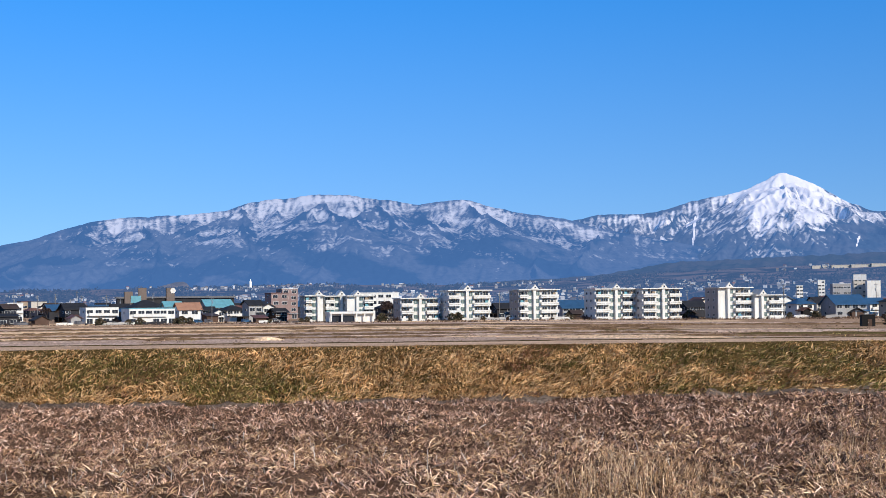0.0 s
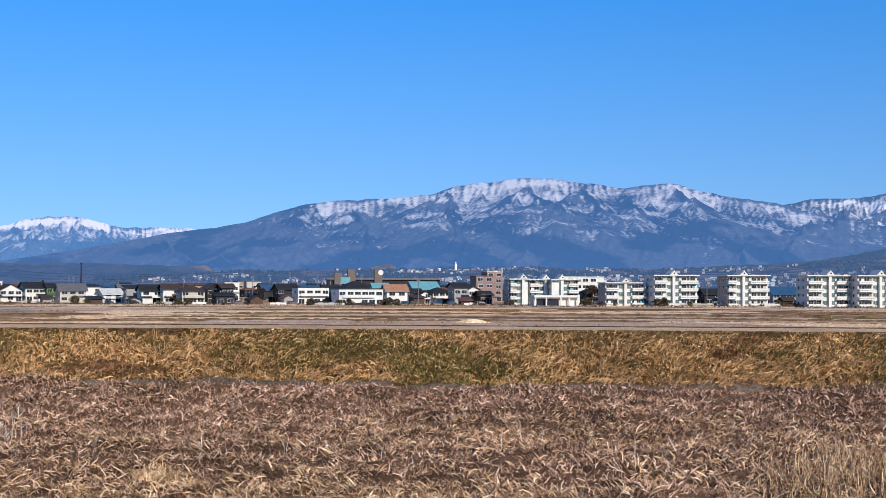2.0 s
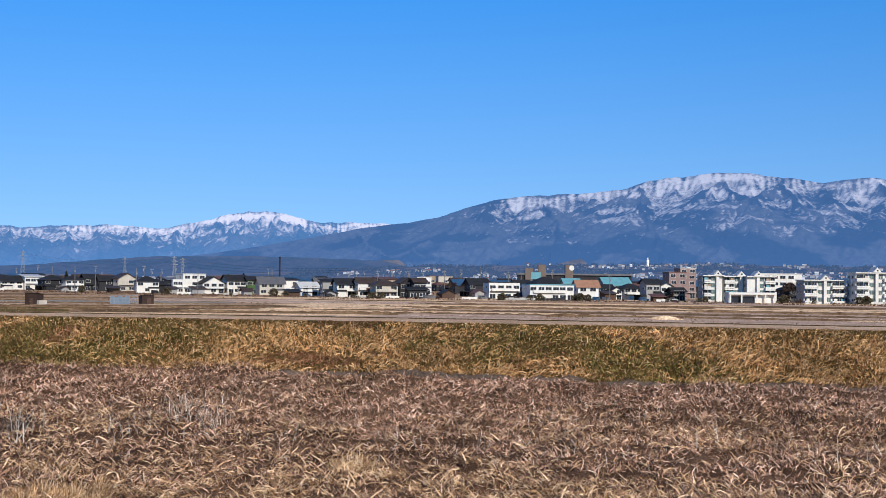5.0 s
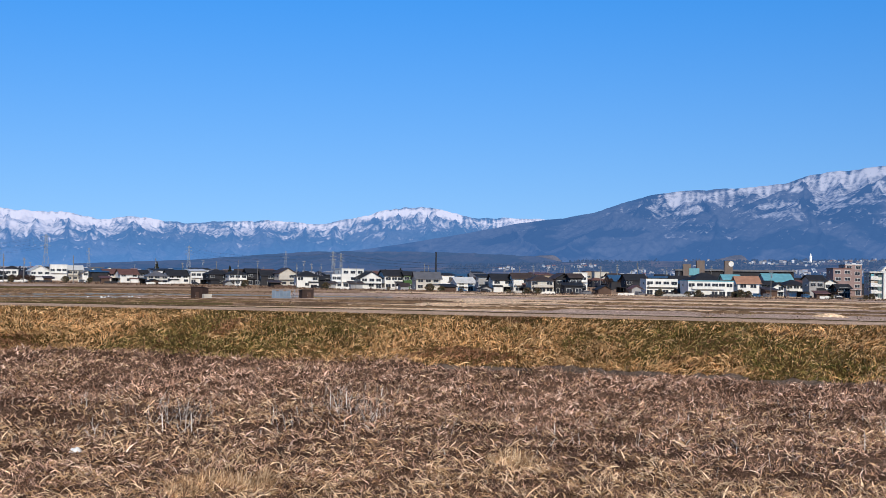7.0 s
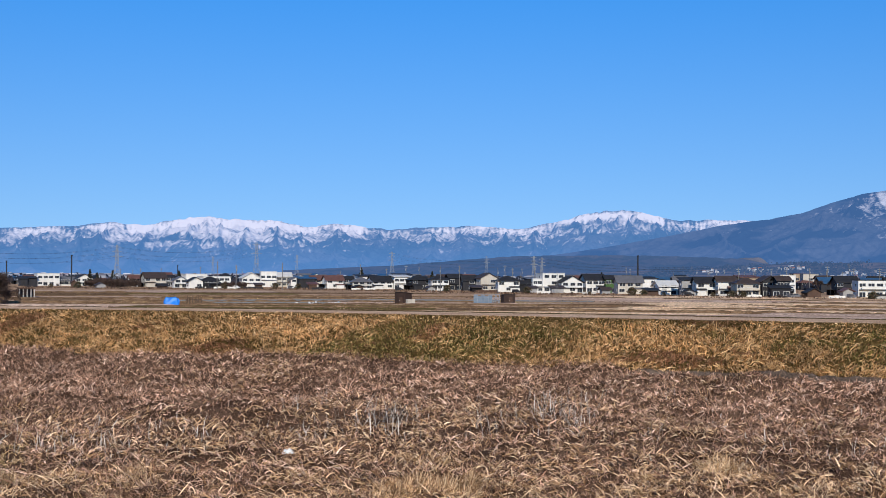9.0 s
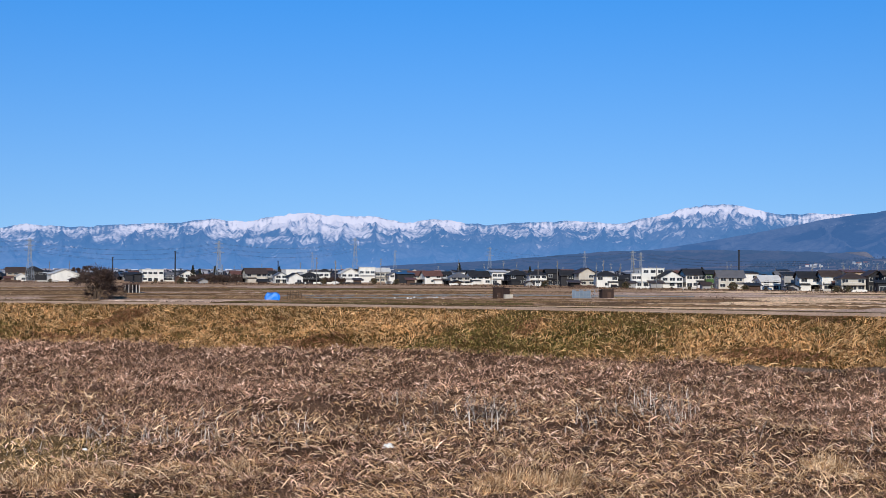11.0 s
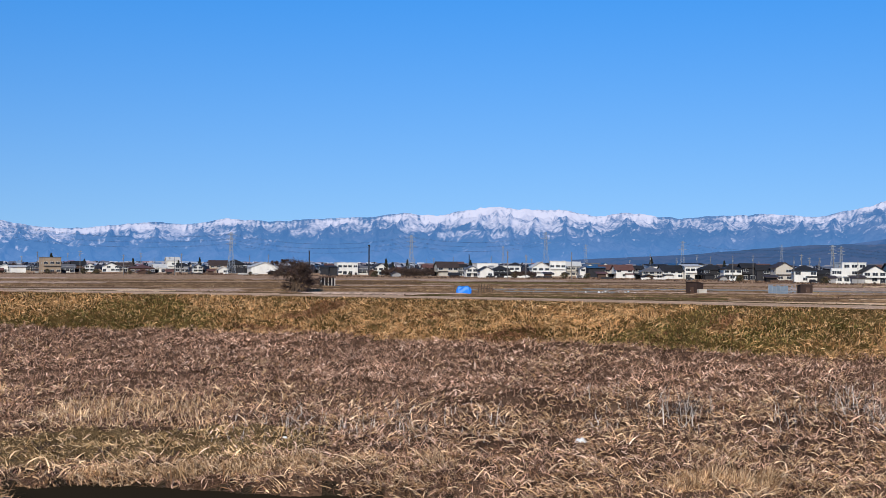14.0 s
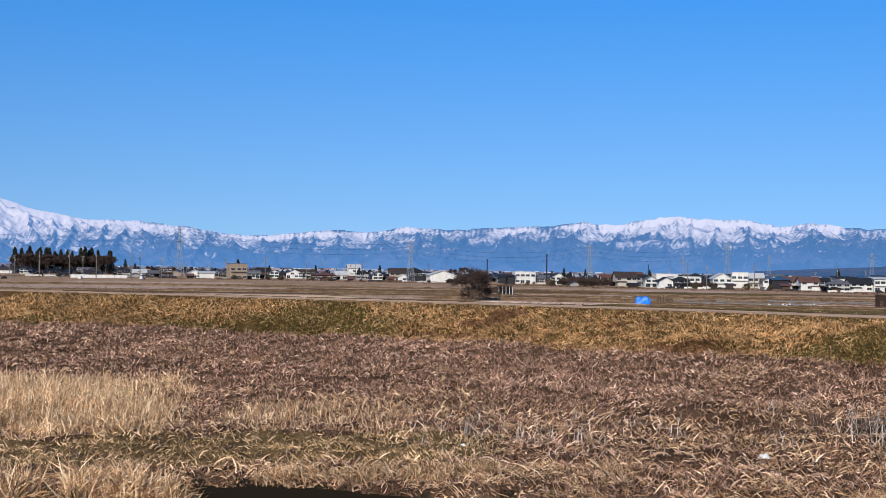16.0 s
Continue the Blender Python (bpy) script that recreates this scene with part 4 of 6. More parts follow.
house(14.63, 530, 13.0, 7.0, "flat", WHITE, RF_DARK, "white two-storey apartment house with flat roof", rot=16, dp=9.0, balcony=True)
house(15.73, 591, 9.0, 8.2, "side", CHARCOAL, RF_DARK, "black timber house with dark roof")
house(16.65, 773, 7.0, 8.4, "side", TAUPE, RF_BROWN, "grey-brown house behind bare shrubs")
house(17.20, 803, 9.1, 9.6, "flat", CREAM, RF_GREY, "blank beige concrete house with one window")
house(17.65, 821, 7.7, 9.7, "flat", TAN, RF_RED, "old weathered house with red upper wall")
house(18.14, 643, 7.3, 8.8, "flat", WHITE, RF_WHITE, "white flat-roofed house behind dark houses")
house(18.33, 531, 5.2, 8.1, "side", CHARCOAL, RF_BROWN, "dark house with brown roof")
house(18.42, 521, 7.6, 4.5, "shed", CHARCOAL, RF_DARK, "low dark open shed beside the field", floors=1)
house(18.87, 537, 7.2, 8.2, "front", CHARCOAL, RF_BROWN, "dark house with pointed brown gable", wing=2.0)
house(19.78, 528, 9.4, 7.5, "hip", CREAM, RF_BROWN, "beige house with grey-brown hipped roof", balcony=True)
house(20.68, 541, 7.3, 8.0, "side", WHITE, RF_BROWN, "white house with balcony and brown roof", balcony=True)
house(21.53, 544, 8.5, 7.6, "side", WHITE, RF_DARK, "white house with brown-orange entrance bay", wing=0.8)
house(22.26, 553, 6.5, 7.3, "shed", GREY, RF_DARK, "grey and white house over a garage")
house(23.14, 567, 8.5, 5.9, "side", WHITE, RF_WHITE, "white two-storey house with dark windows")
house(23.37, 691, 6.6, 7.0, "side", GREY, RF_BLUE, "house with bright blue roof")
house(23.92, 683, 7.2, 7.8, "side", GREY, RF_BLUE, "house with bright blue roof")
house(24.78, 581, 11.0, 7.9, "side", CREAM, RF_GREY, "beige house with grey roof and annex", wing=2.5)
house(25.59, 611, 5.5, 8.0, "side", LIME, RF_DARK, "narrow dark house with bright green wall")
house(26.28, 611, 9.4, 8.6, "side", WHITE, RF_DARK, "white and black house with steep dark roof", wing=2.2)
house(27.28, 601, 10.3, 7.7, "front", WHITE, RF_DARK, "white house with wide front gable")
house(28.09, 606, 10.9, 9.1, "flat", WHITE, RF_WHITE, "white three-storey house with flat roof", floors=3)
house(28.80, 599, 4.4, 6.5, "flat", WHITE, RF_WHITE, "white house wing with ribbon windows")
house(29.29, 613, 5.7, 5.4, "side", CHARCOAL, RF_DARK, "low dark house with carport")
house(30.05, 606, 9.9, 7.7, "hip", WHITE, RF_DARK, "white house with brown-black hipped roof", wing=2.0)
house(30.92, 653, 8.6, 8.9, "front", CREAM, RF_BROWN, "cream house with dark brown gable roof")
house(31.68, 660, 8.7, 7.6, "side", CHARCOAL, RF_DARK, "dark house with white panels", wing=2.0)
house(32.37, 684, 7.2, 8.3, "side", CHARCOAL, RF_DARK, "tall dark two-storey house")
house(33.05, 676, 9.1, 7.6, "hip", WHITE, RF_DARK, "white house with black roof", balcony=True)
house(33.87, 683, 10.7, 7.8, "hip", CHARCOAL, RF_DARK, "black house with white ground floor", wing=2.0)
house(34.72, 707, 9.0, 7.6, "shed", WHITE, RF_WHITE, "white house with sloping roof")
house(35.57, 705, 11.3, 7.0, "side", WHITE, RF_DARK, "white and black two-storey house", wing=2.0)
house(36.46, 670, 10.2, 6.4, "hip", CREAM, RF_GREY, "cream house with grey hipped roof")
house(37.07, 732, 5.6, 6.7, "side", GREY, RF_DARK, "grey house with dark roof")
house(37.65, 724, 9.7, 7.1, "side", WHITE, RF_RED, "white house with dark red roof", wing=2.0)
house(38.36, 753, 9.0, 7.0, "side", CREAM, RF_RED, "cream house with dull red roof", wing=2.0)
house(39.15, 783, 11.4, 7.4, "front", WHITE, RF_GREY, "white house with wide front gable")
house(39.87, 793, 8.9, 8.7, "side", CREAM, RF_WHITE, "cream house with pale roof")
house(40.53, 784, 9.4, 9.3, "flat", WHITE, RF_WHITE, "white stepped house with roof turret")
house(41.27, 753, 10.4, 8.5, "front", WHITE, RF_WHITE, "white house with shallow gable")
house(42.38, 916, 7.7, 5.1, "flat", WHITE, RF_WHITE, "plain low white warehouse", floors=1, windows=False)
house(42.75, 753, 15.4, 6.3, "flat", WHITE, RF_WHITE, "long low white store building")
house(43.00, 716, 9.3, 6.3, "hip", CHARCOAL, RF_DARK, "black house with white windows", balcony=True)
house(43.61, 804, 13.3, 7.7, "flat", WHITE, RF_WHITE, "long white building behind the houses")
house(43.64, 713, 7.6, 5.8, "front", WHITE, RF_DARK, "white house with rounded dark gable")
house(44.28, 730, 6.9, 6.1, "front", WHITE, RF_GREY, "white house with front gable")
house(44.72, 772, 4.6, 6.8, "side", GREY, RF_DARK, "grey house with dark roof")
house(45.33, 769, 11.9, 8.3, "side", CREAM, RF_BROWN, "beige house with brown roof", wing=2.0)
house(46.15, 788, 6.9, 6.6, "side", WHITE, RF_RED, "white house with red ground floor")
house(48.27, 801, 10.0, 7.0, "front", WHITE, RF_DARK, "white house with dark gable roof")
house(48.99, 823, 8.9, 5.3, "side", WHITE, RF_GREY, "low white timber house")
house(49.73, 818, 13.0, 7.6, "flat", WHITE, RF_WHITE, "white modern house with a band of windows", rot=10)
house(50.54, 814, 9.8, 5.5, "shed", CHARCOAL, RF_DARK, "dark workshop with white front", floors=1, wing=2.0)
house(52.59, 844, 5.2, 4.3, "side", CREAM, RF_GREY, "low cream timber house", floors=1)
house(53.34, 826, 17.0, 7.4, "front", WHITE, RF_WHITE, "large white steel barn", rot=10, floors=1, windows=False, dp=14.0)
# A closed charcoal box puts in the shade of the barn's open side.
house(54.04, 850, 5.6, 5.4, "flat", CHARCOAL, RF_WHITE, "charcoal box as the dark open side of the white barn", floors=1, windows=False)
house(54.58, 876, 11.3, 9.1, "hip", CHARCOAL, RF_DARK, "house with large black roof")
house(55.10, 831, 5.7, 4.6, "front", WHITE, RF_WHITE, "small white gabled shed", floors=1)
house(55.31, 873, 11.3, 8.4, "side", TAN, RF_BROWN, "tan two-storey house with brown roof", balcony=True)
house(56.18, 898, 6.3, 5.7, "front", WHITE, RF_GREY, "small white gabled house")
house(56.84, 927, 9.3, 6.7, "hip", GREY, RF_DARK, "grey house with dark hipped roof")
house(57.21, 996, 9.0, 10.7, "side", WHITE, RF_WHITE, "tall white building with stepped roof")
house(57.76, 922, 8.1, 5.6, "side", WHITE, RF_WHITE, "white house with pale roof")
house(58.50, 873, 15.5, 5.1, "hip", BROWN, RF_RED, "low house with wide rust-brown roof", floors=1)
house(59.22, 948, 10.4, 6.5, "side", CREAM, RF_BROWN, "low house with brown roof")
house(59.82, 945, 11.6, 6.4, "front", WHITE, RF_GREY, "small white gabled house")
house(60.69, 941, 6.4, 6.0, "front", WHITE, RF_GREY, "small white gabled house")
house(61.12, 973, 9.4, 7.2, "side", BROWN, RF_DARK, "dark old wooden barn")
house(61.58, 893, 8.7, 5.3, "side", WHITE, RF_GREY, "low white house with grey roof")
house(62.22, 835, 11.2, 10.0, "flat", TAN, RF_GREY, "rust-stained tan tower house", rot=14)
house(63.56, 849, 9.2, 4.6, "shed", WHITE, RF_WHITE, "white sloping farm shed", floors=1, windows=False)
house(64.10, 867, 8.7, 5.5, "front", WHITE, RF_WHITE, "white gabled wooden farmhouse")
house(65.31, 901, 8.7, 6.4, "flat", BROWN, RF_BROWN, "brown brick two-storey house")
house(65.88, 919, 8.9, 4.2, "side", GREY, RF_GREY, "low grey farm building", floors=1)
house(66.41, 907, 8.8, 4.9, "side", WHITE, RF_WHITE, "low white timber house")
house(67.10, 892, 7.8, 5.1, "side", CREAM, RF_DARK, "low house with dark roof")

# dark-roofed houses in the gaps between the apartment blocks
for az, dd_, w_, h_, st, wl, rf, lb in ((-2.72, 562, 8.0, 6.6, "side", CHARCOAL, RF_DARK, "dark house between the apartment blocks"), (-5.75, 558, 12.0, 7.6, "side", GREY, RF_BLUE, "grey house with broad dark blue roof"),
                                        (-6.1, 590, 9.0, 7.0, "hip", WHITE, RF_DARK, "white house with dark hipped roof"), (-10.95, 560, 9.0, 6.8, "side", CHARCOAL, RF_DARK, "dark house between the apartment blocks"),
                                        (-11.3, 600, 8.0, 7.4, "front", CREAM, RF_BROWN, "cream house with brown gable roof"), (2.3, 560, 9.0, 7.2, "hip", CHARCOAL, RF_DARK, "dark house with hipped roof"),
                                        (-0.1, 580, 10.0, 6.5, "side", GREY, RF_DARK, "grey house with dark roof"), (-3.15, 540, 5.0, 3.2, "flat", WHITE, RF_WHITE, "low white annex beside an apartment block")):
    house(az, dd_, w_, h_, st, wl, rf, lb, floors=2 if h_ > 4 else 1)

# more of the town, street after street behind the first row
WALLS = (WHITE, CHARCOAL, CREAM, GREY, CHARCOAL, TAN, WHITE)
ROOFS = (RF_DARK, RF_DARK, RF_BROWN, RF_GREY, RF_BLUE, RF_DARK, RF_RED)
WALL_W = {"white_render": "white", "cream_render": "cream", "grey_render": "grey", "charcoal_siding": "charcoal", "tan_siding": "tan"}
ROOF_W = {"charcoal_roof": "dark", "brown_roof": "brown", "grey_metal_roof": "grey metal", "blue_metal_roof": "blue metal", "pale_metal_roof": "pale metal", "dull_red_roof": "dull red"}
for i in range(210):
    az = RNG.uniform(-20, -6) if i < 34 else RNG.uniform(5.5, 46) if i < 165 else RNG.uniform(46, 75)
    dd_ = RNG.uniform(640, 1150) + max(az - 30, 0) * 9
    w_, r_ = WALLS[int(RNG.integers(7))], ROOFS[int(RNG.integers(7))]
    house(az, dd_, RNG.uniform(7.5, 12.5), RNG.uniform(6.2, 8.4) if az < 46 else RNG.uniform(4.0, 6.0), ("side", "hip", "front", "side", "shed")[int(RNG.integers(5))], w_, r_,
          f"{WALL_W[w_.name]} town house with {ROOF_W[r_.name]} roof", group="houses of the town", windows=i % 2 == 0)


# a long station-like hall with three towers and a teal sign
TOWER = paint_mat("grey_brown_tower_render", (0.15, 0.118, 0.10), 0.85, 0.15)
e = thing("station_hall", polar(11.6, 950, 0, 6), "long dark hall with three brown towers", "building")
part("hall", Build().box(-40, 42, 0, 16, -0.4, 11.2), CHARCOAL, e)
part("roof", Build().box(-41, 43, -1.5, 17, 11.2, 12.4), RF_GREY, e)
for x in (-32.5, -23.0, -3.5):
    part("tower", Build().box(x - 2.8, x + 2.8, -2.5, 4, -0.4, 18.6 if x > -30 else 16.0), TOWER, e)
part("round_sign", Build().rod((-1.8, -2.6, 16.4), (-1.8, -2.95, 16.4), 1.9, sides=20), WHITE, e, "plain white round sign")
part("sign_board", Build().box(-31, -24, -3.2, -2.8, 8.0, 13.0), RF_TURQ, e, "teal sign board")


# ---- slopes of the foothills with the farther town ----
APRON = [(-34, 1.5), (-24, 1.42), (-18, 1.36), (-13, 1.24), (-9, 1.05), (-5, 0.78), (0, 0.62), (5, 0.7), (10, 0.64), (18, 0.5), (22, 0.28), (28, 0.05)]


def apron(az, r):
    """Height of the foothill slope."""
    el = np.interp(az, [q[0] for q in APRON], [q[1] for q in APRON])
    s = np.clip((r - 1250) / (2440 - 1250), 0, 1)
    return (2440 * np.tan(np.radians(el)) + EYE) * s ** 1.25 + 2.5 * s * (fbm(az * 0.8, r * 0.004, 91) - 0.5) - 0.3


def boxes(name, label, az, r, z, w, dp, h, material, roof=False):
    """Many plain far houses in one mesh: walls, or roofs alone."""
    n = len(az)
    a_ = np.radians(az)
    cx, cy = -r * np.sin(a_), r * np.cos(a_)
    t_ = a_ + np.sin(az * 7.0) * 0.4
    ux, uy = np.cos(t_), np.sin(t_)
    if roof:
        loc = np.array([(-.56, -.56, 0), (.56, -.56, 0), (.56, .56, 0), (-.56, .56, 0), (-.56, 0, .38), (.56, 0, .38)])
        f = [(0, 1, 5, 4), (3, 4, 5, 2), (0, 4, 3, 3), (1, 2, 5, 5)]
        z = z + h
    else:
        loc = np.array([(-.5, -.5, -.4), (.5, -.5, -.4), (.5, .5, -.4), (-.5, .5, -.4), (-.5, -.5, 1), (.5, -.5, 1), (.5, .5, 1), (-.5, .5, 1)])
        f = [(0, 1, 5, 4), (1, 2, 6, 5), (2, 3, 7, 6), (3, 0, 4, 7), (4, 5, 6, 7)]
    k = len(loc)
    px, py = loc[None, :, 0] * w[:, None], loc[None, :, 1] * dp[:, None]
    v = np.stack([cx[:, None] + px * ux[:, None] - py * uy[:, None], cy[:, None] + px * uy[:, None] + py * ux[:, None], z[:, None] + loc[None, :, 2] * h[:, None]], -1).reshape(-1, 3)
    faces = []
    for i in range(n):
        faces.extend(tuple(i * k + j for j in dict.fromkeys(q)) for q in f)
    me = bpy.data.meshes.new(name)
    me.from_pydata(v.tolist(), [], faces)
    me.materials.append(material)
    return tagged(new(name, me), label, "town", kind="stuff")


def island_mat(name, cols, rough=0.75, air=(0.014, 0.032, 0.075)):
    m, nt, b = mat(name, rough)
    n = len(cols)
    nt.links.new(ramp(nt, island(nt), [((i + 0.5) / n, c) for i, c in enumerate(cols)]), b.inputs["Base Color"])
    b.inputs["Emission Color"].default_value, b.inputs["Emission Strength"].default_value = (*air, 1), 1.0    # hazy air before them, put into walls and roofs as emission
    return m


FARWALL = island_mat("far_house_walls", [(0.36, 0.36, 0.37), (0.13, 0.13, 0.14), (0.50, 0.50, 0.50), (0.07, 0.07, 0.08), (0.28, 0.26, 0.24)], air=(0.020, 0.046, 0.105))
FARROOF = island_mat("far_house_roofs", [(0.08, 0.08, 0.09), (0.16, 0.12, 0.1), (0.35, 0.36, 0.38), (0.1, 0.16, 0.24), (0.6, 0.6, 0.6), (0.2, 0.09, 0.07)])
na, nr = 300, 26
A_, R_ = np.meshgrid(np.linspace(-34, 28, na), np.linspace(1250, 2440, nr), indexing="ij")
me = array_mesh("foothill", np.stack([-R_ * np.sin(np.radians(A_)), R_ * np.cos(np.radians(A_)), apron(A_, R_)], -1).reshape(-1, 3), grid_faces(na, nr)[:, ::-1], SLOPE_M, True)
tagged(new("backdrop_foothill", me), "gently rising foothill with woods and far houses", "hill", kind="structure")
az, r = RNG.uniform(-24, 22, 2600), RNG.uniform(1350, 2400, 2600)
az, r = [q[(fbm(az * 0.55, r * 0.004, 93) + 0.25 * (fbm(az * 2, r * 0.02, 94) - 0.5) > 0.60)] for q in (az, r)]
n = len(az)
w_, d_, h_ = RNG.uniform(2.5, 6, n), RNG.uniform(3, 5, n), RNG.uniform(2.2, 4.2, n)
z_ = apron(az, r)
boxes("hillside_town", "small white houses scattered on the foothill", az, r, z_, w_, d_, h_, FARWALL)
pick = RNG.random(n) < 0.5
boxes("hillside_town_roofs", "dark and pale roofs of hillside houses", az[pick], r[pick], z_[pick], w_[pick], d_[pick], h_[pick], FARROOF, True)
# far woods and gardens between those houses, and between the houses of the plain
def far_woods(az, r, z, label, spread, size, cols, air):
    q, n = 6, len(az) * 6
    aa, rr_ = np.repeat(np.radians(az), q), np.repeat(r, q)
    c = np.stack([-rr_ * np.sin(aa), rr_ * np.cos(aa), np.repeat(z, q)], -1) + RNG.normal(0, 1, (n, 3)) * np.array([spread, spread, size * 0.7]) + np.array([0, 0, size])
    u = RNG.normal(0, 1, (n, 3)); u /= np.linalg.norm(u, axis=1, keepdims=True)
    v = np.cross(u, RNG.normal(0, 1, (n, 3))); v /= np.linalg.norm(v, axis=1, keepdims=True)
    s = size * RNG.uniform(0.55, 1.4, n)[:, None]
    m, nt, b = mat("far_winter_woods", 1.0)
    b.inputs["Specular IOR Level"].default_value = 0.0
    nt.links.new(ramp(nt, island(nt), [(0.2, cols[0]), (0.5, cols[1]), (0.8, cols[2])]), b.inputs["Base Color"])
    # Blue haze before the trees, put into their surfaces as emission.
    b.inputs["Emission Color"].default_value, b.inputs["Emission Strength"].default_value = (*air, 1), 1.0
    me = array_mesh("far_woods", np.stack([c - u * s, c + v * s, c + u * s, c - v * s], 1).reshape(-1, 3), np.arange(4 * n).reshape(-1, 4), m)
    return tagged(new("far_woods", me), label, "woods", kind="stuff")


az, r = RNG.uniform(-26, 24, 6400), RNG.uniform(1200, 2430, 6400)
k = fbm(az * 0.7, r * 0.0035, 95) > 0.46      # woods and open fields by turns
az, r = az[k], r[k]
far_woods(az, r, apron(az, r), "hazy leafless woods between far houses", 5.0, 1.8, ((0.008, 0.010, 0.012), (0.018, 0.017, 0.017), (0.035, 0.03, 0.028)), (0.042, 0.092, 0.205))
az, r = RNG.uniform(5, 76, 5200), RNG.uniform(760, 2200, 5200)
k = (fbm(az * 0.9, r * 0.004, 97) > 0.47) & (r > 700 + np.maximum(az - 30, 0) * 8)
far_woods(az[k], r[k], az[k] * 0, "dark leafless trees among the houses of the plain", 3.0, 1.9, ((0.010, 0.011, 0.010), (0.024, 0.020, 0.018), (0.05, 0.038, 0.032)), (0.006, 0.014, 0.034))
az, r = RNG.uniform(18, 76, 1100), RNG.uniform(1250, 3000, 1100)
n = len(az)
w_, d_, h_ = RNG.uniform(5, 12, n), RNG.uniform(5, 9, n), RNG.uniform(2.5, 5.0, n)
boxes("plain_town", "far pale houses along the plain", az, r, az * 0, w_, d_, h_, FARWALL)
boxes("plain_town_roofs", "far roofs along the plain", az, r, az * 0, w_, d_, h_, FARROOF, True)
# one long pale school-like building high on the slope
for a0, wd_ in ((-16.15, 30), (-16.95, 31), (-17.75, 31), (-18.55, 31)):
    e = thing("long_building", polar(a0, 2300, float(apron(a0, 2300)) + 1.5, 8), "long pale building on the foothill", "building", "long pale buildings")
    part("wall", Build().box(-wd_ / 2, wd_ / 2, 0, 12, -3, 3.4), CREAM, e)
    part("roof", Build().box(-wd_ / 2 - 0.5, wd_ / 2 + 0.5, -0.5, 12.5, 3.4, 3.8), RF_WHITE, e)

# tall white statue on the slope, a plain shape
b = Build()
prof = [(2.6, 0), (2.6, 3.2), (3.0, 3.3), (2.7, 6), (2.5, 10), (2.9, 13.5), (2.5, 16), (1.1, 17.3), (1.35, 18.6), (1.2, 20.2), (0.4, 21.2)]
for (ra, za), (rb, zb) in zip(prof, prof[1:]):
    b.rod((0, 0, za), (0, 0, zb), ra, rb, 12)
st = part("statue", b, paint_mat("white_stone", (0.8, 0.8, 0.78), 0.7, 0.08))
st.matrix_world = polar(8.4, 2260, float(apron(8.4, 2260)) - 1) @ Matrix.Scale(0.86, 4)
tagged(st, "tall white stone statue on the foothill", "statue")


# ---- woods and single trees ----
def clump_mesh(name, n, rad, h0, h1, cone, size, material):
    """A crown of many small leaf sprays round a stem, in a cone or a ball."""
    t = RNG.uniform(0, 1, n) ** (0.8 if cone else 0.7)
    z = h0 + (h1 - h0) * t
    rr = rad * ((1 - t) ** 0.8 + 0.06 if cone else np.sqrt(np.clip(1 - (2 * t - 1) ** 2, 0, 1)) + 0.05) * RNG.uniform(0.45, 1.08, n)
    a_ = RNG.uniform(0, 6.283, n)
    rr = rr * (0.55 + 0.8 * vnoise(a_ * 1.1, z * 0.9 + n, 5)) if not cone else rr
    c = np.stack([rr * np.cos(a_), rr * np.sin(a_), z], -1)
    u = RNG.normal(0, 1, (n, 3)); u /= np.linalg.norm(u, axis=1, keepdims=True)
    v = np.cross(u, RNG.normal(0, 1, (n, 3))); v /= np.linalg.norm(v, axis=1, keepdims=True)
    s = size * RNG.uniform(0.6, 1.3, n)[:, None]
    q = np.stack([c - u * s, c + v * s * 0.6, c + u * s, c - v * s * 0.6], 1).reshape(-1, 3)
    return array_mesh(name, q, np.arange(4 * n).reshape(-1, 4), material)


def leaf_mat(name, cols):
    m, nt, b = mat(name, 0.8)
    n = len(cols)
    nt.links.new(ramp(nt, island(nt), [((i + 0.5) / n, c) for i, c in enumerate(cols)]), b.inputs["Base Color"])
    return m


CEDAR = leaf_mat("cedar_needles", [(0.008, 0.014, 0.008), (0.015, 0.022, 0.013), (0.026, 0.028, 0.018), (0.04, 0.031, 0.021)])
TWIG = leaf_mat("bare_twigs", [(0.03, 0.02, 0.017), (0.055, 0.036, 0.03), (0.085, 0.055, 0.045)])


def conifer(h, rad, label):
    e = thing("conifer", Matrix(), label, "tree", "conifers")
    part("trunk", Build().rod((0, 0, -0.3), (0, 0, h * 0.95), h * 0.018 + 0.08, 0.03, 7), BARK, e)
    c = new("crown", clump_mesh("crown", 420, rad, h * 0.10, h, True, h * 0.045, CEDAR))
    c.parent = e
    return e


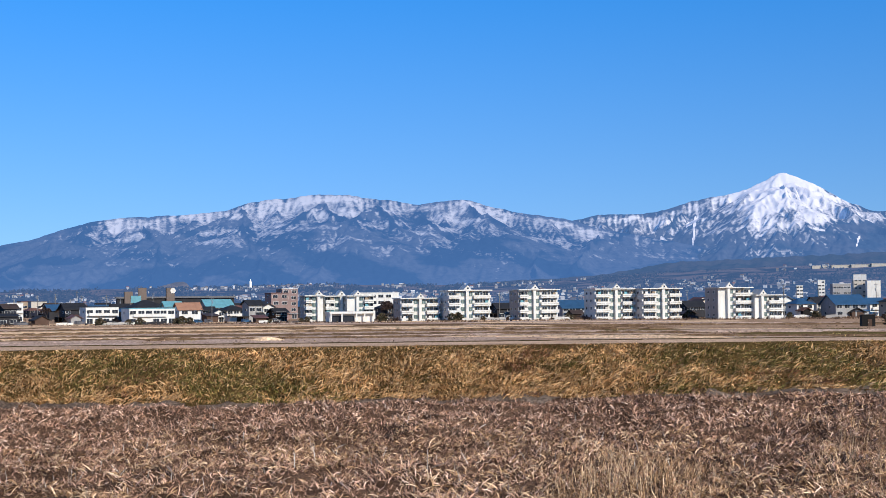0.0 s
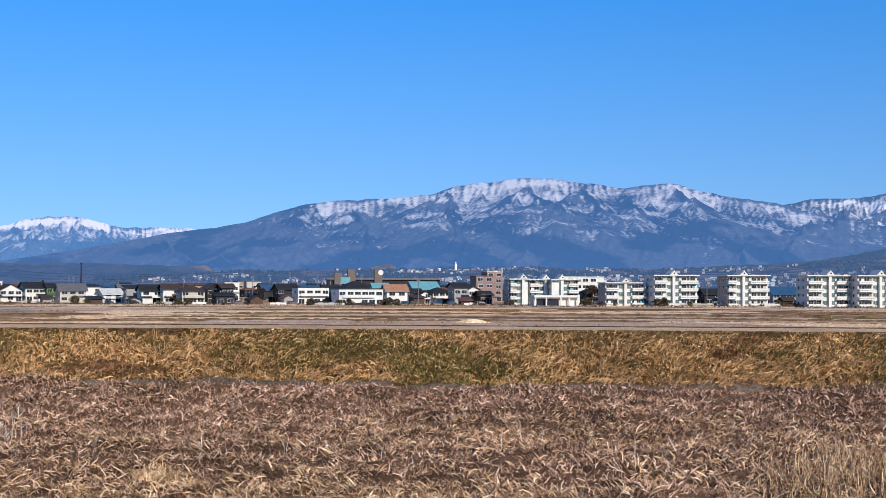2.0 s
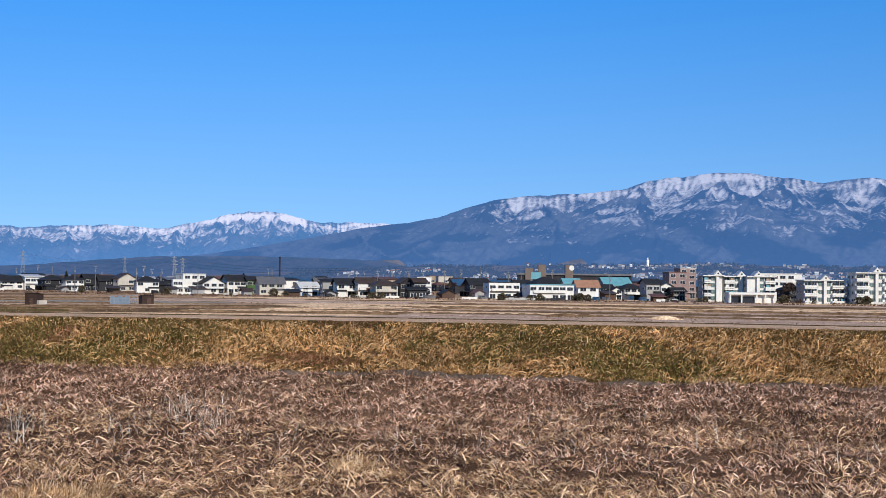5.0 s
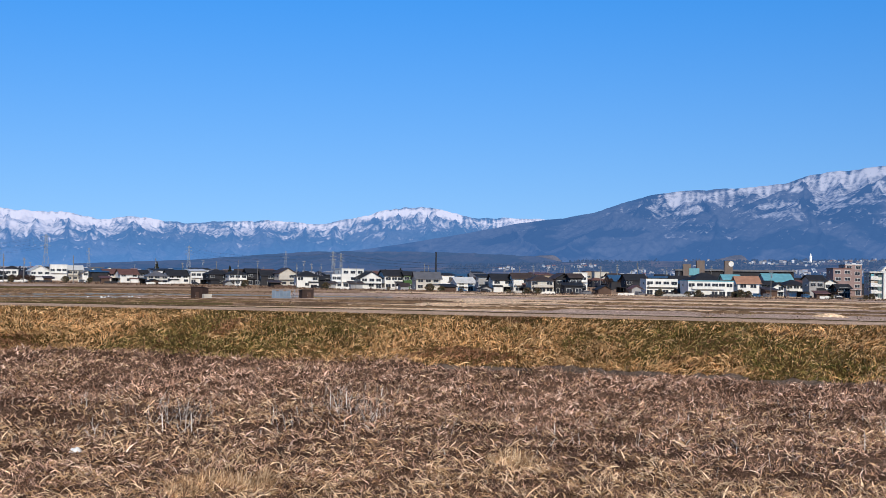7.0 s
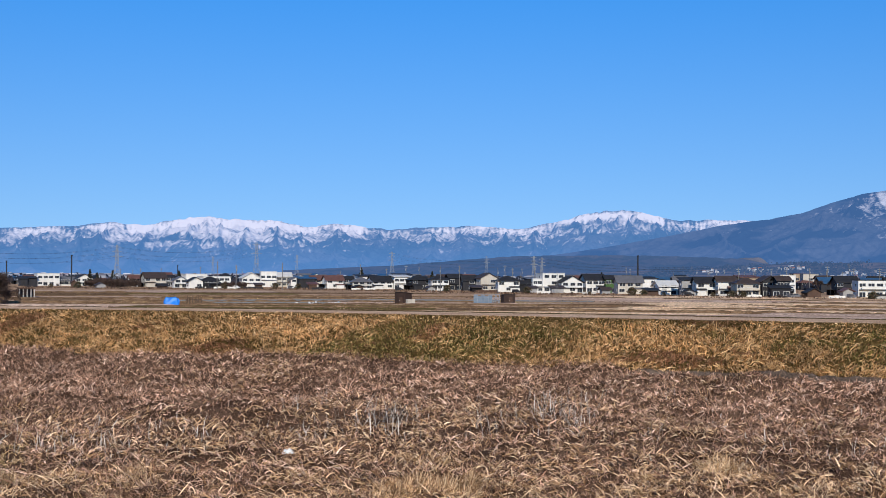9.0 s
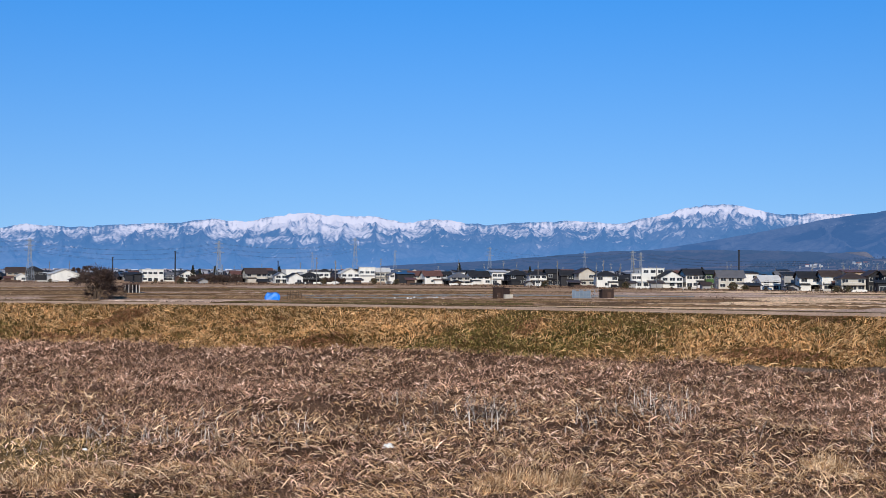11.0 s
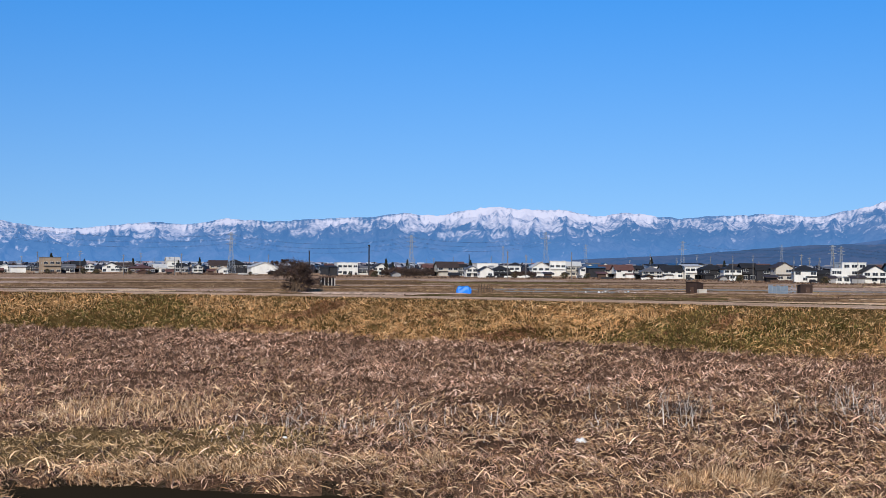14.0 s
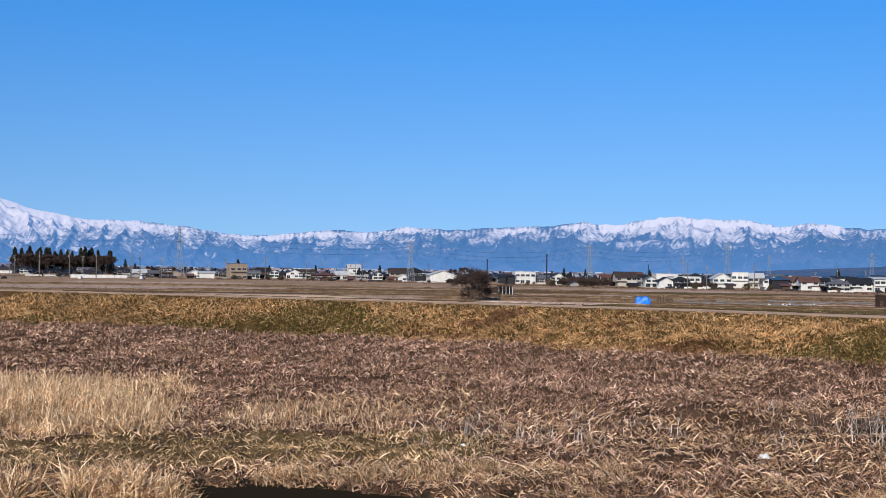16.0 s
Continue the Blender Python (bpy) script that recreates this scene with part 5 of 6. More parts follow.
def bare_tree(h, spread, label, depth=5, stems=1, twigs=700, r0=None, name="bare_tree", twig=0.012, low=0.27, fan=0.32):
    """A leafless tree: forking limbs, and a haze of fine twigs at their ends."""
    e = thing(name, Matrix(), label, "tree", "bare trees")
    limb, ends = Build(), []

    def grow(p, w, length, rad, level):
        q = p + w * length
        limb.rod(p, q, rad, rad * 0.68, 5 if level > 2 else 3)
        if level == 0:
            ends.append((p, q))
            return
        for _ in range(3 if level < depth - 1 else 2):
            turn = Vector(RNG.normal(0, 1, 3)) * (0.42 + 0.12 * spread)
            grow(q if RNG.random() < 0.7 else p.lerp(q, 0.65), (w + turn + Vector((0, 0, 0.12))).normalized(), length * RNG.uniform(0.6, 0.85), rad * 0.62, level - 1)

    for s in range(stems):
        lean = Vector((RNG.normal(0, fan * (stems > 1)), RNG.normal(0, fan * (stems > 1)), 1)).normalized()
        grow(Vector((RNG.normal(0, 0.25 * (stems > 1)), RNG.normal(0, 0.25 * (stems > 1)), -0.3)), lean, h * low, (r0 or h * 0.022) / math.sqrt(stems), depth)
    part("trunk", limb, BARK, e)
    p = np.array([tuple(b_) for a_, b_ in ends]); w = np.array([tuple((b_ - a_).normalized()) for a_, b_ in ends])
    idx = RNG.integers(0, len(p), twigs)
    u = w[idx] + RNG.normal(0, 0.55, (twigs, 3)); u /= np.linalg.norm(u, axis=1, keepdims=True)
    v = np.cross(u, RNG.normal(0, 1, (twigs, 3))); v /= np.linalg.norm(v, axis=1, keepdims=True)
    ln = h * 0.10 * RNG.uniform(0.5, 1.3, twigs)[:, None]
    wd = twig * h ** 0.5
    q = np.stack([p[idx] - u * ln * 0.4 - v * wd, p[idx] - u * ln * 0.4 + v * wd, p[idx] + u * ln + v * wd * 0.4, p[idx] + u * ln - v * wd * 0.4], 1).reshape(-1, 3)
    c = new("crown", array_mesh("crown", q, np.arange(4 * twigs).reshape(-1, 4), TWIG))
    c.parent = e
    return e


def plant(src, az, d, s=1.0, z=0.0):
    src.scale = (s, s, s)
    return copy_thing(src, polar(az, d, z, RNG.uniform(0, 360)))


cedar = conifer(20, 3.9, "tall dark cedar in a grove")
cedar.matrix_world = polar(70.9, 1105)
oak = bare_tree(15, 0.7, "tall bare reddish-brown tree", 4, 1, 700, twig=0.042)
oak.matrix_world = polar(69.6, 1120)
for i in range(110):
    if i % 3 == 0:
        plant(cedar, 67.6 + 3.9 * i / 109 + RNG.uniform(-0.1, 0.1), RNG.uniform(1090, 1180), RNG.uniform(0.65, 1.1))
    else:
        plant(oak, 67.6 + 3.9 * i / 109 + RNG.uniform(-0.1, 0.1), RNG.uniform(1080, 1150), RNG.uniform(1.0, 1.4))
for az, dd_, s in ((67.0, 1000, 0.6), (66.6, 960, 0.45), (62.25, 850, 0.62), (56.1, 955, 0.52), (57.0, 965, 0.42), (48.05, 790, 0.5), (47.75, 790, 0.4), (44.35, 830, 0.48), (36.5, 860, 0.6), (58.9, 1050, 0.5),
                   (60.9, 990, 0.45), (47.1, 1000, 0.5), (33.4, 860, 0.5), (26.0, 900, 0.5)):
    plant(cedar, az, dd_, s)
for az, dd_, s in ((52.9, 930, 0.75), (52.5, 940, 0.85), (65.0, 960, 0.6), (66.0, 990, 0.65), (63.7, 980, 0.5), (16.4, 640, 0.5), (16.9, 650, 0.55), (7.3, 545, 0.5), (2.5, 560, 0.7), (2.3, 555, 0.6), (22.7, 700, 0.5)):
    plant(oak, az, dd_, s)
bush = bare_tree(7, 1.4, "dense dark leafless shrub", 3, 4, 620, name="bare_shrub", twig=0.046, low=0.2, fan=0.5)
bush.matrix_world = polar(47.6, 765)
for i in range(40):
    plant(bush, 46.2 + 1.85 * i / 39 + RNG.uniform(-0.1, 0.1), RNG.uniform(735, 785), RNG.uniform(0.9, 1.45))
for i in range(20):
    plant(bush, 41.6 + 1.1 * i / 19, RNG.uniform(725, 750), RNG.uniform(0.6, 1.05))
for az, dd_, s in ((-18.9, 372, 0.9), (-19.5, 378, 1.0), (-16.9, 560, 0.6), (17.1, 580, 0.5), (17.6, 585, 0.55), (16.1, 560, 0.45), (49.4, 780, 0.5)):
    plant(bush, az, dd_, s)
# the big bare tree that stands alone in the fields, and its smaller neighbour
lone = bare_tree(10.0, 1.2, "wide many-stemmed bare tree in the fields", 5, 7, 3600, 0.36, low=0.22, fan=0.28)
lone.matrix_world = polar(52.05, 359) @ Matrix.Scale(1.4, 4)
small = bare_tree(5.4, 1.2, "small many-stemmed bare tree in the fields", 4, 4, 900, 0.16)
small.matrix_world = polar(51.0, 385)


# ---- pylons, poles and wires ----
def pylon(az, d, h, rot=20.0):
    e = thing("pylon", polar(az, d, 0, rot), "grey steel lattice power pylon", "pylon", "power pylons")
    k = h / 30
    foot, waist, top = 2.6 * k, 1.0 * k, 0.55 * k

    def half(z):
        return float(np.interp(z, [0, h * 0.55, h], [foot, waist, top]))
    for sx in (-1, 1):
        for sy in (-1, 1):
            leg = Build()
            for z0, z1 in ((-0.3, h * 0.55), (h * 0.55, h)):
                leg.rod((sx * half(max(z0, 0)), sy * half(max(z0, 0)), z0), (sx * half(z1), sy * half(z1), z1), 0.14, 0.10, 4)
            part("leg", leg, PYLON_STEEL, e)
    levels = np.linspace(0, h, 11)
    for sy in (-1, 1):
        br = Build()
        for z0, z1 in zip(levels, levels[1:]):
            a_, b_ = half(z0), half(z1)
            br.rod((-a_, sy * a_, z0), (b_, sy * b_, z1), 0.065, sides=3).rod((a_, sy * a_, z0), (-b_, sy * b_, z1), 0.065, sides=3)
            br.rod((sy * a_, -a_, z0), (sy * b_, b_, z1), 0.065, sides=3)
        part("bracing", br, PYLON_STEEL, e)
    for z, w in ((h * 0.72, 4.2 * k), (h * 0.83, 3.6 * k), (h * 0.94, 3.0 * k)):
        part("cross_arm", Build().rod((-w, 0, z), (w, 0, z), 0.13, sides=4).rod((-w, 0, z), (0, 0, z + 1.3 * k), 0.065, sides=3).rod((w, 0, z), (0, 0, z + 1.3 * k), 0.065, sides=3), PYLON_STEEL, e)
    return e


PYLONS = ((64.75, 961, 36), (54.77, 816, 26), (46.95, 790, 24.5), (41.05, 1100, 34), (35.15, 1300, 30), (28.95, 900, 21), (28.6, 910, 20), (39.3, 2000, 36), (42.9, 2050, 33), (31.0, 2000, 36), (74.0, 1200, 38))
for az, dd_, h in PYLONS:
    pylon(az, dd_, h)


def pole(az, d, h, rot, material, label):
    e = thing("utility_pole", polar(az, d, 0, rot), label, "pole", "utility poles")
    part("post", Build().rod((0, 0, -0.3), (0, 0, h), 0.19, 0.12, 8), material, e)
    part("crossarm", Build().box(-0.9, 0.9, -0.08, 0.08, h - 0.7, h - 0.5).box(-0.7, 0.7, -0.08, 0.08, h - 1.6, h - 1.42), PYLON_STEEL, e)
    part("transformer", Build().rod((0.35, 0, h - 2.9), (0.35, 0, h - 2.0), 0.26, sides=8), PYLON_STEEL, e)
    return e


post = pole(20.2, 560, 11.5, 10, POLEGREY, "grey concrete utility pole with crossarms")
for i in range(95):
    az = RNG.uniform(-19, 4) if i < 16 else RNG.uniform(5, 46) if i < 72 else RNG.uniform(46, 74)
    plant(post, az, RNG.uniform(560, 1150) + max(0, az - 30) * 6, RNG.uniform(0.85, 1.25))
for az, dd_, s in ((71.5, 760, 1.1), (70.5, 745, 1.3), (69.3, 740, 1.35), (68.2, 730, 1.4), (66.75, 735, 1.45), (66.4, 742, 1.3), (65.5, 760, 1.1), (10.05, 515, 0.9), (-14.6, 500, 1.1), (-2.45, 545, 1.0)):
    plant(post, az, dd_, s)
for az, dd_, h in ((24.45, 690, 18.0), (48.8, 800, 17.8), (51.4, 900, 15.0), (44.4, 1100, 14.0)):
    e = thing("mast", polar(az, dd_), "tall dark steel mast among the houses", "mast", "dark masts")
    part("shaft", Build().rod((0, 0, -0.3), (0, 0, h), 0.46, 0.36, 10), BLACKSTEEL, e)
    part("collar", Build().rod((0, 0, h), (0, 0, h + 0.5), 0.6, 0.6, 10), BLACKSTEEL, e)


def wire(p, q, sag):
    b, n = Build(), 10
    p, q = Vector(p), Vector(q)
    pts = [p.lerp(q, i / n) - Vector((0, 0, sag * 4 * (i / n) * (1 - i / n))) for i in range(n + 1)]
    for a_, c_ in zip(pts, pts[1:]):
        b.rod(a_, c_, 0.035, sides=3)
    ob = part("power_line", b, BLACKSTEEL)
    tagged(ob, "thin sagging power line between pylons", "cable", "power lines")


def arm_tip(i, level, side):
    az, dd_, h = PYLONS[i]
    k = h / 30
    w, z = ((4.2 * k, h * 0.72), (3.6 * k, h * 0.83), (3.0 * k, h * 0.94))[level]
    return polar(az, dd_, 0, 20) @ Vector((side * w, 0, z))


for i, j in ((10, 0), (0, 1), (1, 2), (2, 3), (5, 4)):
    for level in range(3):
        for s in (-1, 1):
            wire(arm_tip(i, level, s), arm_tip(j, level, s), 5.0)
for s in (-1, 1):
    for level in range(3):
        wire(arm_tip(5, level, s), tuple(polar(21.5, 720) @ Vector((s * 1.5, 0, 11 + level))), 2.5)


# ---- things in the fields ----
TARP = paint_mat("blue_tarpaulin", (0.02, 0.20, 0.72), 0.4, 0.15)
b, rings = Build(), []
for z, k in ((0, 1.0), (0.5, 1.03), (1.3, 0.98), (2.0, 0.9), (2.35, 0.6)):
    rings.append([(1.85 * k * c * (1 + 0.06 * RNG.normal()), 1.4 * k * s * (1 + 0.06 * RNG.normal()), z * (1 + 0.05 * RNG.normal())) for c, s in
                  ((-1, -.7), (-.8, -1), (-.3, -1.03), (.3, -.97), (.8, -1), (1, -.7), (1.02, 0), (1, .7), (.8, 1), (0, 1), (-.8, 1), (-1, .7))])
for lo, hi in zip(rings, rings[1:]):
    b.solid(lo, hi)
tarp = part("tarpaulin_heap", b, TARP)
tarp.matrix_world = polar(44.7, 335, -0.1)
tagged(tarp, "heap covered with a bright blue tarpaulin", "tarpaulin")

e = thing("bean_frame", polar(43.75, 343, 0, 8), "rough brown posts and bundled stakes beside the tarpaulin", "frame")
for i in range(6):
    x = -1.9 + i * 0.75
    part("stake", Build().rod((x, RNG.uniform(-0.3, 0.3), -0.3), (x + RNG.normal(0, 0.15), RNG.uniform(-0.3, 0.3), RNG.uniform(2.0, 3.2)), 0.16, 0.1, 6), BARK, e)
part("rail", Build().rod((-2.1, 0, 1.6), (2.1, 0, 1.5), 0.08, sides=5), BARK, e)


def hut(az, d, w, dp, h, rot, m, label, slope=0.35, door=True):
    e = thing("field_hut", polar(az, d, 0, rot), label, "hut", "field huts")
    part("wall", Build().solid([(-w / 2, 0, -0.2), (w / 2, 0, -0.2), (w / 2, dp, -0.2), (-w / 2, dp, -0.2)], [(-w / 2, 0, h), (w / 2, 0, h), (w / 2, dp, h - slope), (-w / 2, dp, h - slope)]), m, e)
    part("roof", Build().solid([(-w / 2 - 0.2, -0.25, h + 0.02), (w / 2 + 0.2, -0.25, h + 0.02), (w / 2 + 0.2, dp + 0.2, h - slope + 0.02), (-w / 2 - 0.2, dp + 0.2, h - slope + 0.02)],
                               [(-w / 2 - 0.2, -0.25, h + 0.14), (w / 2 + 0.2, -0.25, h + 0.14), (w / 2 + 0.2, dp + 0.2, h - slope + 0.14), (-w / 2 - 0.2, dp + 0.2, h - slope + 0.14)]), RF_BROWN, e)
    if door:
        dr = part("door", Build().box(-0.2, 0.9, -0.06, -0.004, 0.0, 1.95), BROWN, e)
        part("handle", Build().box(-0.1, 0.0, -0.12, -0.062, 0.95, 1.1), STEEL, dr)
    return e


hut(34.85, 358, 3.6, 3.0, 3.3, -38, OLDTIN, "dark brown tin tool hut in the fields")
hut(30.05, 370, 3.4, 2.6, 2.7, 20, OLDTIN, "brown tin tool hut beside a netted frame")
hut(-18.0, 378, 3.6, 3.2, 3.2, 10, TAR, "black tin hut at the edge of a garden")
e = thing("crate_stack", polar(34.35, 357, 0, 30), "stack of pale crates beside the hut", "crates")
for i in range(4):
    part("crate", Build().box(-1.5 + (i % 2) * 1.25, -0.35 + (i % 2) * 1.25, -0.5, 0.5, 0.75 * (i // 2), 0.72 + 0.75 * (i // 2)), CREAM, e)

# a pipe frame hung with grey-blue netting
NET = paint_mat("grey_blue_netting", (0.16, 0.21, 0.27), 0.8, 0.25)
e = thing("netted_frame", polar(31.05, 366, 0, 8), "pipe frame hung with grey-blue netting", "garden frame")
for i in range(8):
    x = -3.6 + i * 1.03
    part("pipe", Build().rod((x, 0, -0.2), (x, 0, 2.7), 0.06, sides=5), PYLON_STEEL, e)
for z in (0.9, 1.8, 2.7):
    part("pipe", Build().rod((-3.7, 0, z), (3.7, 0, z), 0.05, sides=5), PYLON_STEEL, e)
for i in range(5):
    x = -3.55 + i * 1.03
    part("net", Build().box(x, x + 0.95, 0.07, 0.1, 0.1, 2.5 - 0.25 * (i % 2)), NET, e)
part("brace", Build().rod((1.7, -0.1, 0), (2.6, -0.1, 2.6), 0.06, sides=5).rod((2.6, -0.1, 2.6), (3.5, -0.1, 0), 0.06, sides=5), PYLON_STEEL, e)

# an open stand with a flat roof by the bare tree
e = thing("field_stand", polar(50.62, 440, 0, 8), "open timber stand with a flat roof", "stand")
part("roof", Build().box(-2.6, 2.6, -0.8, 2.6, 2.9, 3.3), BROWN, e)
for x in (-2.3, -1.1, 0.1, 1.3, 2.3):
    part("post", Build().box(x - 0.14, x + 0.14, -0.5, -0.22, -0.2, 2.9), CONCRETE, e)
part("back", Build().box(-2.4, 2.4, 2.2, 2.35, -0.2, 2.9), CHARCOAL, e)

# white plastic sheeting and buckets on the garden plots
SHEET = paint_mat("white_plastic_sheet", (0.72, 0.72, 0.70), 0.5, 0.15)
BUCKET = paint_mat("pale_blue_plastic", (0.45, 0.60, 0.68), 0.5, 0.1)
for i in range(16):
    x = -6.5 + 13 * i / 15
    ring = [(0.75 * math.cos(a_) * RNG.uniform(0.6, 1.2), 0.5 * math.sin(a_) * RNG.uniform(0.6, 1.2), 0) for a_ in np.linspace(0, 6.28, 9)[:-1]]
    ob = part("sheet_bundle", Build().solid([(p[0], p[1], -0.1) for p in ring], [(p[0] * 0.6, p[1] * 0.6, RNG.uniform(0.4, 1.0)) for p in ring]), SHEET if i % 5 != 3 else BUCKET)
    ob.matrix_world = polar(38.3, 352) @ pose(x, RNG.uniform(-2.5, 2.5), 0.1, 0, 0, RNG.uniform(0, 360)) @ Matrix.Scale(RNG.uniform(0.35, 0.8), 4)
    tagged(ob, "crumpled bundle of white plastic sheeting" if i % 5 != 3 else "pale blue plastic tub", "plastic sheet" if i % 5 != 3 else "tub", "bundles on the garden plot")

# a heap of sand
n = 40
a_ = np.linspace(0, 2 * math.pi, n, endpoint=False)
b = Build()
rings = [[(4.4 * k * math.cos(t) * (1 + 0.1 * math.sin(3 * t + 7 * k)), 2.0 * k * math.sin(t), z) for t in a_] for k, z in ((1.0, -0.1), (0.72, 0.3), (0.42, 0.62), (0.12, 0.85))]
for lo, hi in zip(rings, rings[1:]):
    b.solid(lo, hi)
heap = part("sand_heap", b, STRAW, smooth=True)
heap.matrix_world = polar(7.68, 281, 0.1)
tagged(heap, "pale heap of sand on a stubble field", "sand heap")

# rows of dark mulch film on the gardens
FILM = paint_mat("grey_mulch_film", (0.13, 0.135, 0.14), 0.7, 0.2)
for i, (az, dd_, ln) in enumerate(((33.5, 382, 38), (36.8, 378, 40), (40.6, 366, 34), (41.5, 388, 44), (38.5, 398, 50), (32, 404, 40), (36, 410, 50), (28.5, 402, 30))):
    sec = [(-0.45, 0.0), (-0.28, 0.3), (0.28, 0.3), (0.45, 0.0)]
    us = np.linspace(-ln / 2, ln / 2, 13)
    vs = np.array([[(u, yy, zz + 0.03 * math.sin(u * 1.7) * (zz > 0)) for yy, zz in sec] for u in us]).reshape(-1, 3)
    ob = new("planting_bed", array_mesh("planting_bed", vs, grid_faces(13, 4)[:, ::-1], FILM))
    ob.matrix_world = polar(az, dd_, 0.1, RNG.uniform(-3, 3))
    tagged(ob, "planting bed covered with grey mulch film", "planting bed", "film-covered beds")


# ---- vehicles ----
TYRE = paint_mat("tyre_rubber", (0.02, 0.02, 0.02), 0.9, 0.2)


def van(az, d, rot, paint, label, ln=4.4, h=1.9, nose=0.9):
    e = thing("parked_van", polar(az, d, 0, rot), label, "car", "parked vehicles")
    w = 0.82
    side = [(-ln / 2, 0.35), (ln / 2, 0.35), (ln / 2, 0.95), (ln / 2 - nose, 1.05), (ln / 2 - nose - 0.7, h), (-ln / 2 + 0.1, h), (-ln / 2, 1.0)]
    part("body", Build().solid([(x, -w, z) for x, z in side], [(x, w, z) for x, z in side]), paint, e)
    part("side_window", Build().box(-ln / 2 + 0.35, ln / 2 - nose - 0.75, -w - 0.02, -w + 0.005, 1.08, h - 0.22), GLASS, e)
    for x in (-ln / 2 + 0.8, ln / 2 - 0.8):
        for s in (-1, 1):
            wh = part("wheel", Build().rod((x, s * (w - 0.1), 0.31), (x, s * (w + 0.04), 0.31), 0.31, sides=14), TYRE, e)
            part("rim", Build().rod((x, s * (w + 0.045), 0.31), (x, s * (w + 0.06), 0.31), 0.18, sides=10), STEEL, wh)
    return e


van(-5.5, 524, 10, WHITE, "white car parked between the apartment blocks", 4.2, 1.7)
van(-6.2, 526, 15, RF_GREY, "grey car parked between the apartment blocks", 4.0, 1.5, 1.1)
van(-2.95, 522, 5, WHITE, "white car parked between the apartment blocks", 3.8, 1.8)
van(-10.8, 524, 10, CHARCOAL, "black car parked between the apartment blocks", 4.0, 1.6)
van(68.85, 716, 80, WHITE, "white van parked by the field road")
van(66.3, 735, 75, RF_WHITE, "pale van parked by the field road", 4.8, 2.0)
van(71.9, 690, 70, CHARCOAL, "dark car parked by the field road", 4.2, 1.5, 1.2)
for i in range(16):
    az = RNG.uniform(6, 46)
    m_, nm = ((WHITE, "white"), (CHARCOAL, "black"), (RF_GREY, "grey"), (RF_BLUE, "dark blue"))[int(RNG.integers(4))]
    van(az, float(np.interp(az, [6, 20, 30, 40, 46], [520, 515, 590, 700, 690])), RNG.uniform(-30, 60), m_, f"small {nm} car parked before the houses", 3.7, 1.6, 0.9)

# a long low white wall before the grove
e = thing("low_wall", polar(68.1, 800, 0, 0), "long low white wall before the cedar grove", "wall")
for i in range(9):
    part("panel", Build().box(-16 + i * 3.6, -12.5 + i * 3.6, 0, 0.3, -0.3, 1.9), WHITE, e)

# litter on the river flats
b = Build()
ring = [(0.34 * math.cos(t) * (1 + 0.25 * math.sin(3 * t)), 0.2 * math.sin(t), 0) for t in np.linspace(0, 6.28, 11)[:-1]]
b.solid(ring, [(p[0] * 0.55, p[1] * 0.5, 0.22 + 0.05 * math.sin(9 * p[0])) for p in ring])
for az, r_, s in ((40.05, 56.3, 0.8), (52.9, 57.5, 0.4)):
    x, y = -r_ * math.sin(radians(az)), r_ * math.cos(radians(az))
    ob = part("plastic_bag", b, SHEET)
    ob.matrix_world = pose(x, y, float(height(np.array([x]), np.array([y]))[0]) + 0.12, 0, 0, az) @ Matrix.Scale(s, 4)
    tagged(ob, "crumpled white plastic bag in dead grass", "bag", "litter")


# ---- sheds and garages among the houses ----
SHEDS = ((TAR, "black tarred"), (BROWN, "dark brown boarded"), (CHARCOAL, "charcoal metal"), (GREY, "grey block"))
for i in range(46):
    az = -19 + 91 * (i + RNG.uniform(0.1, 0.9)) / 46
    base = float(np.interp(az, [-19, -14, 5, 14, 18, 22, 30, 36, 40, 46, 55, 67], [540, 545, 524, 506, 512, 522, 588, 655, 695, 695, 792, 855]))
    m_, nm = SHEDS[int(RNG.integers(4))]
    house(az, base + RNG.uniform(-4, 22), RNG.uniform(2.6, 5.6), RNG.uniform(2.4, 3.8), ("side", "shed", "front")[int(RNG.integers(3))], m_, (RF_DARK, RF_BROWN, RF_RED)[int(RNG.integers(3))],
          f"{nm} shed between the houses", floors=1, group="sheds between houses", name="shed", windows=False)


# ---- hedges, fences and garden walls before the houses ----
HEDGE = leaf_mat("hedge_leaves", [(0.02, 0.026, 0.012), (0.045, 0.045, 0.02), (0.09, 0.065, 0.04), (0.12, 0.08, 0.05)])
e = thing("garden_shrub", polar(20.0, 508), "dark clipped shrub before the houses", "shrub", "garden shrubs")
part("stem", Build().rod((0, 0, -0.3), (0, 0, 1.2), 0.12, 0.06, 6), BARK, e)
c = new("crown", clump_mesh("crown", 320, 1.3, 0.1, 2.2, False, 0.28, HEDGE))
c.parent = e
for i in range(52):
    az = RNG.uniform(-19, 46) if i < 40 else RNG.uniform(46, 74)
    base = float(np.interp(az, [-19, -14, 5, 14, 18, 22, 30, 36, 40, 46, 55, 67], [530, 535, 512, 500, 508, 520, 585, 650, 690, 690, 790, 850]))
    plant(e, az, base - RNG.uniform(0, 12), RNG.uniform(0.6, 1.5))
for i in range(46):
    az = RNG.uniform(-19, 60)
    plant(bush, az, float(np.interp(az, [-19, -14, 5, 14, 18, 22, 30, 36, 40, 46, 55, 67], [530, 535, 512, 500, 508, 520, 585, 650, 690, 690, 790, 850])) - RNG.uniform(0, 10), RNG.uniform(0.25, 0.5))
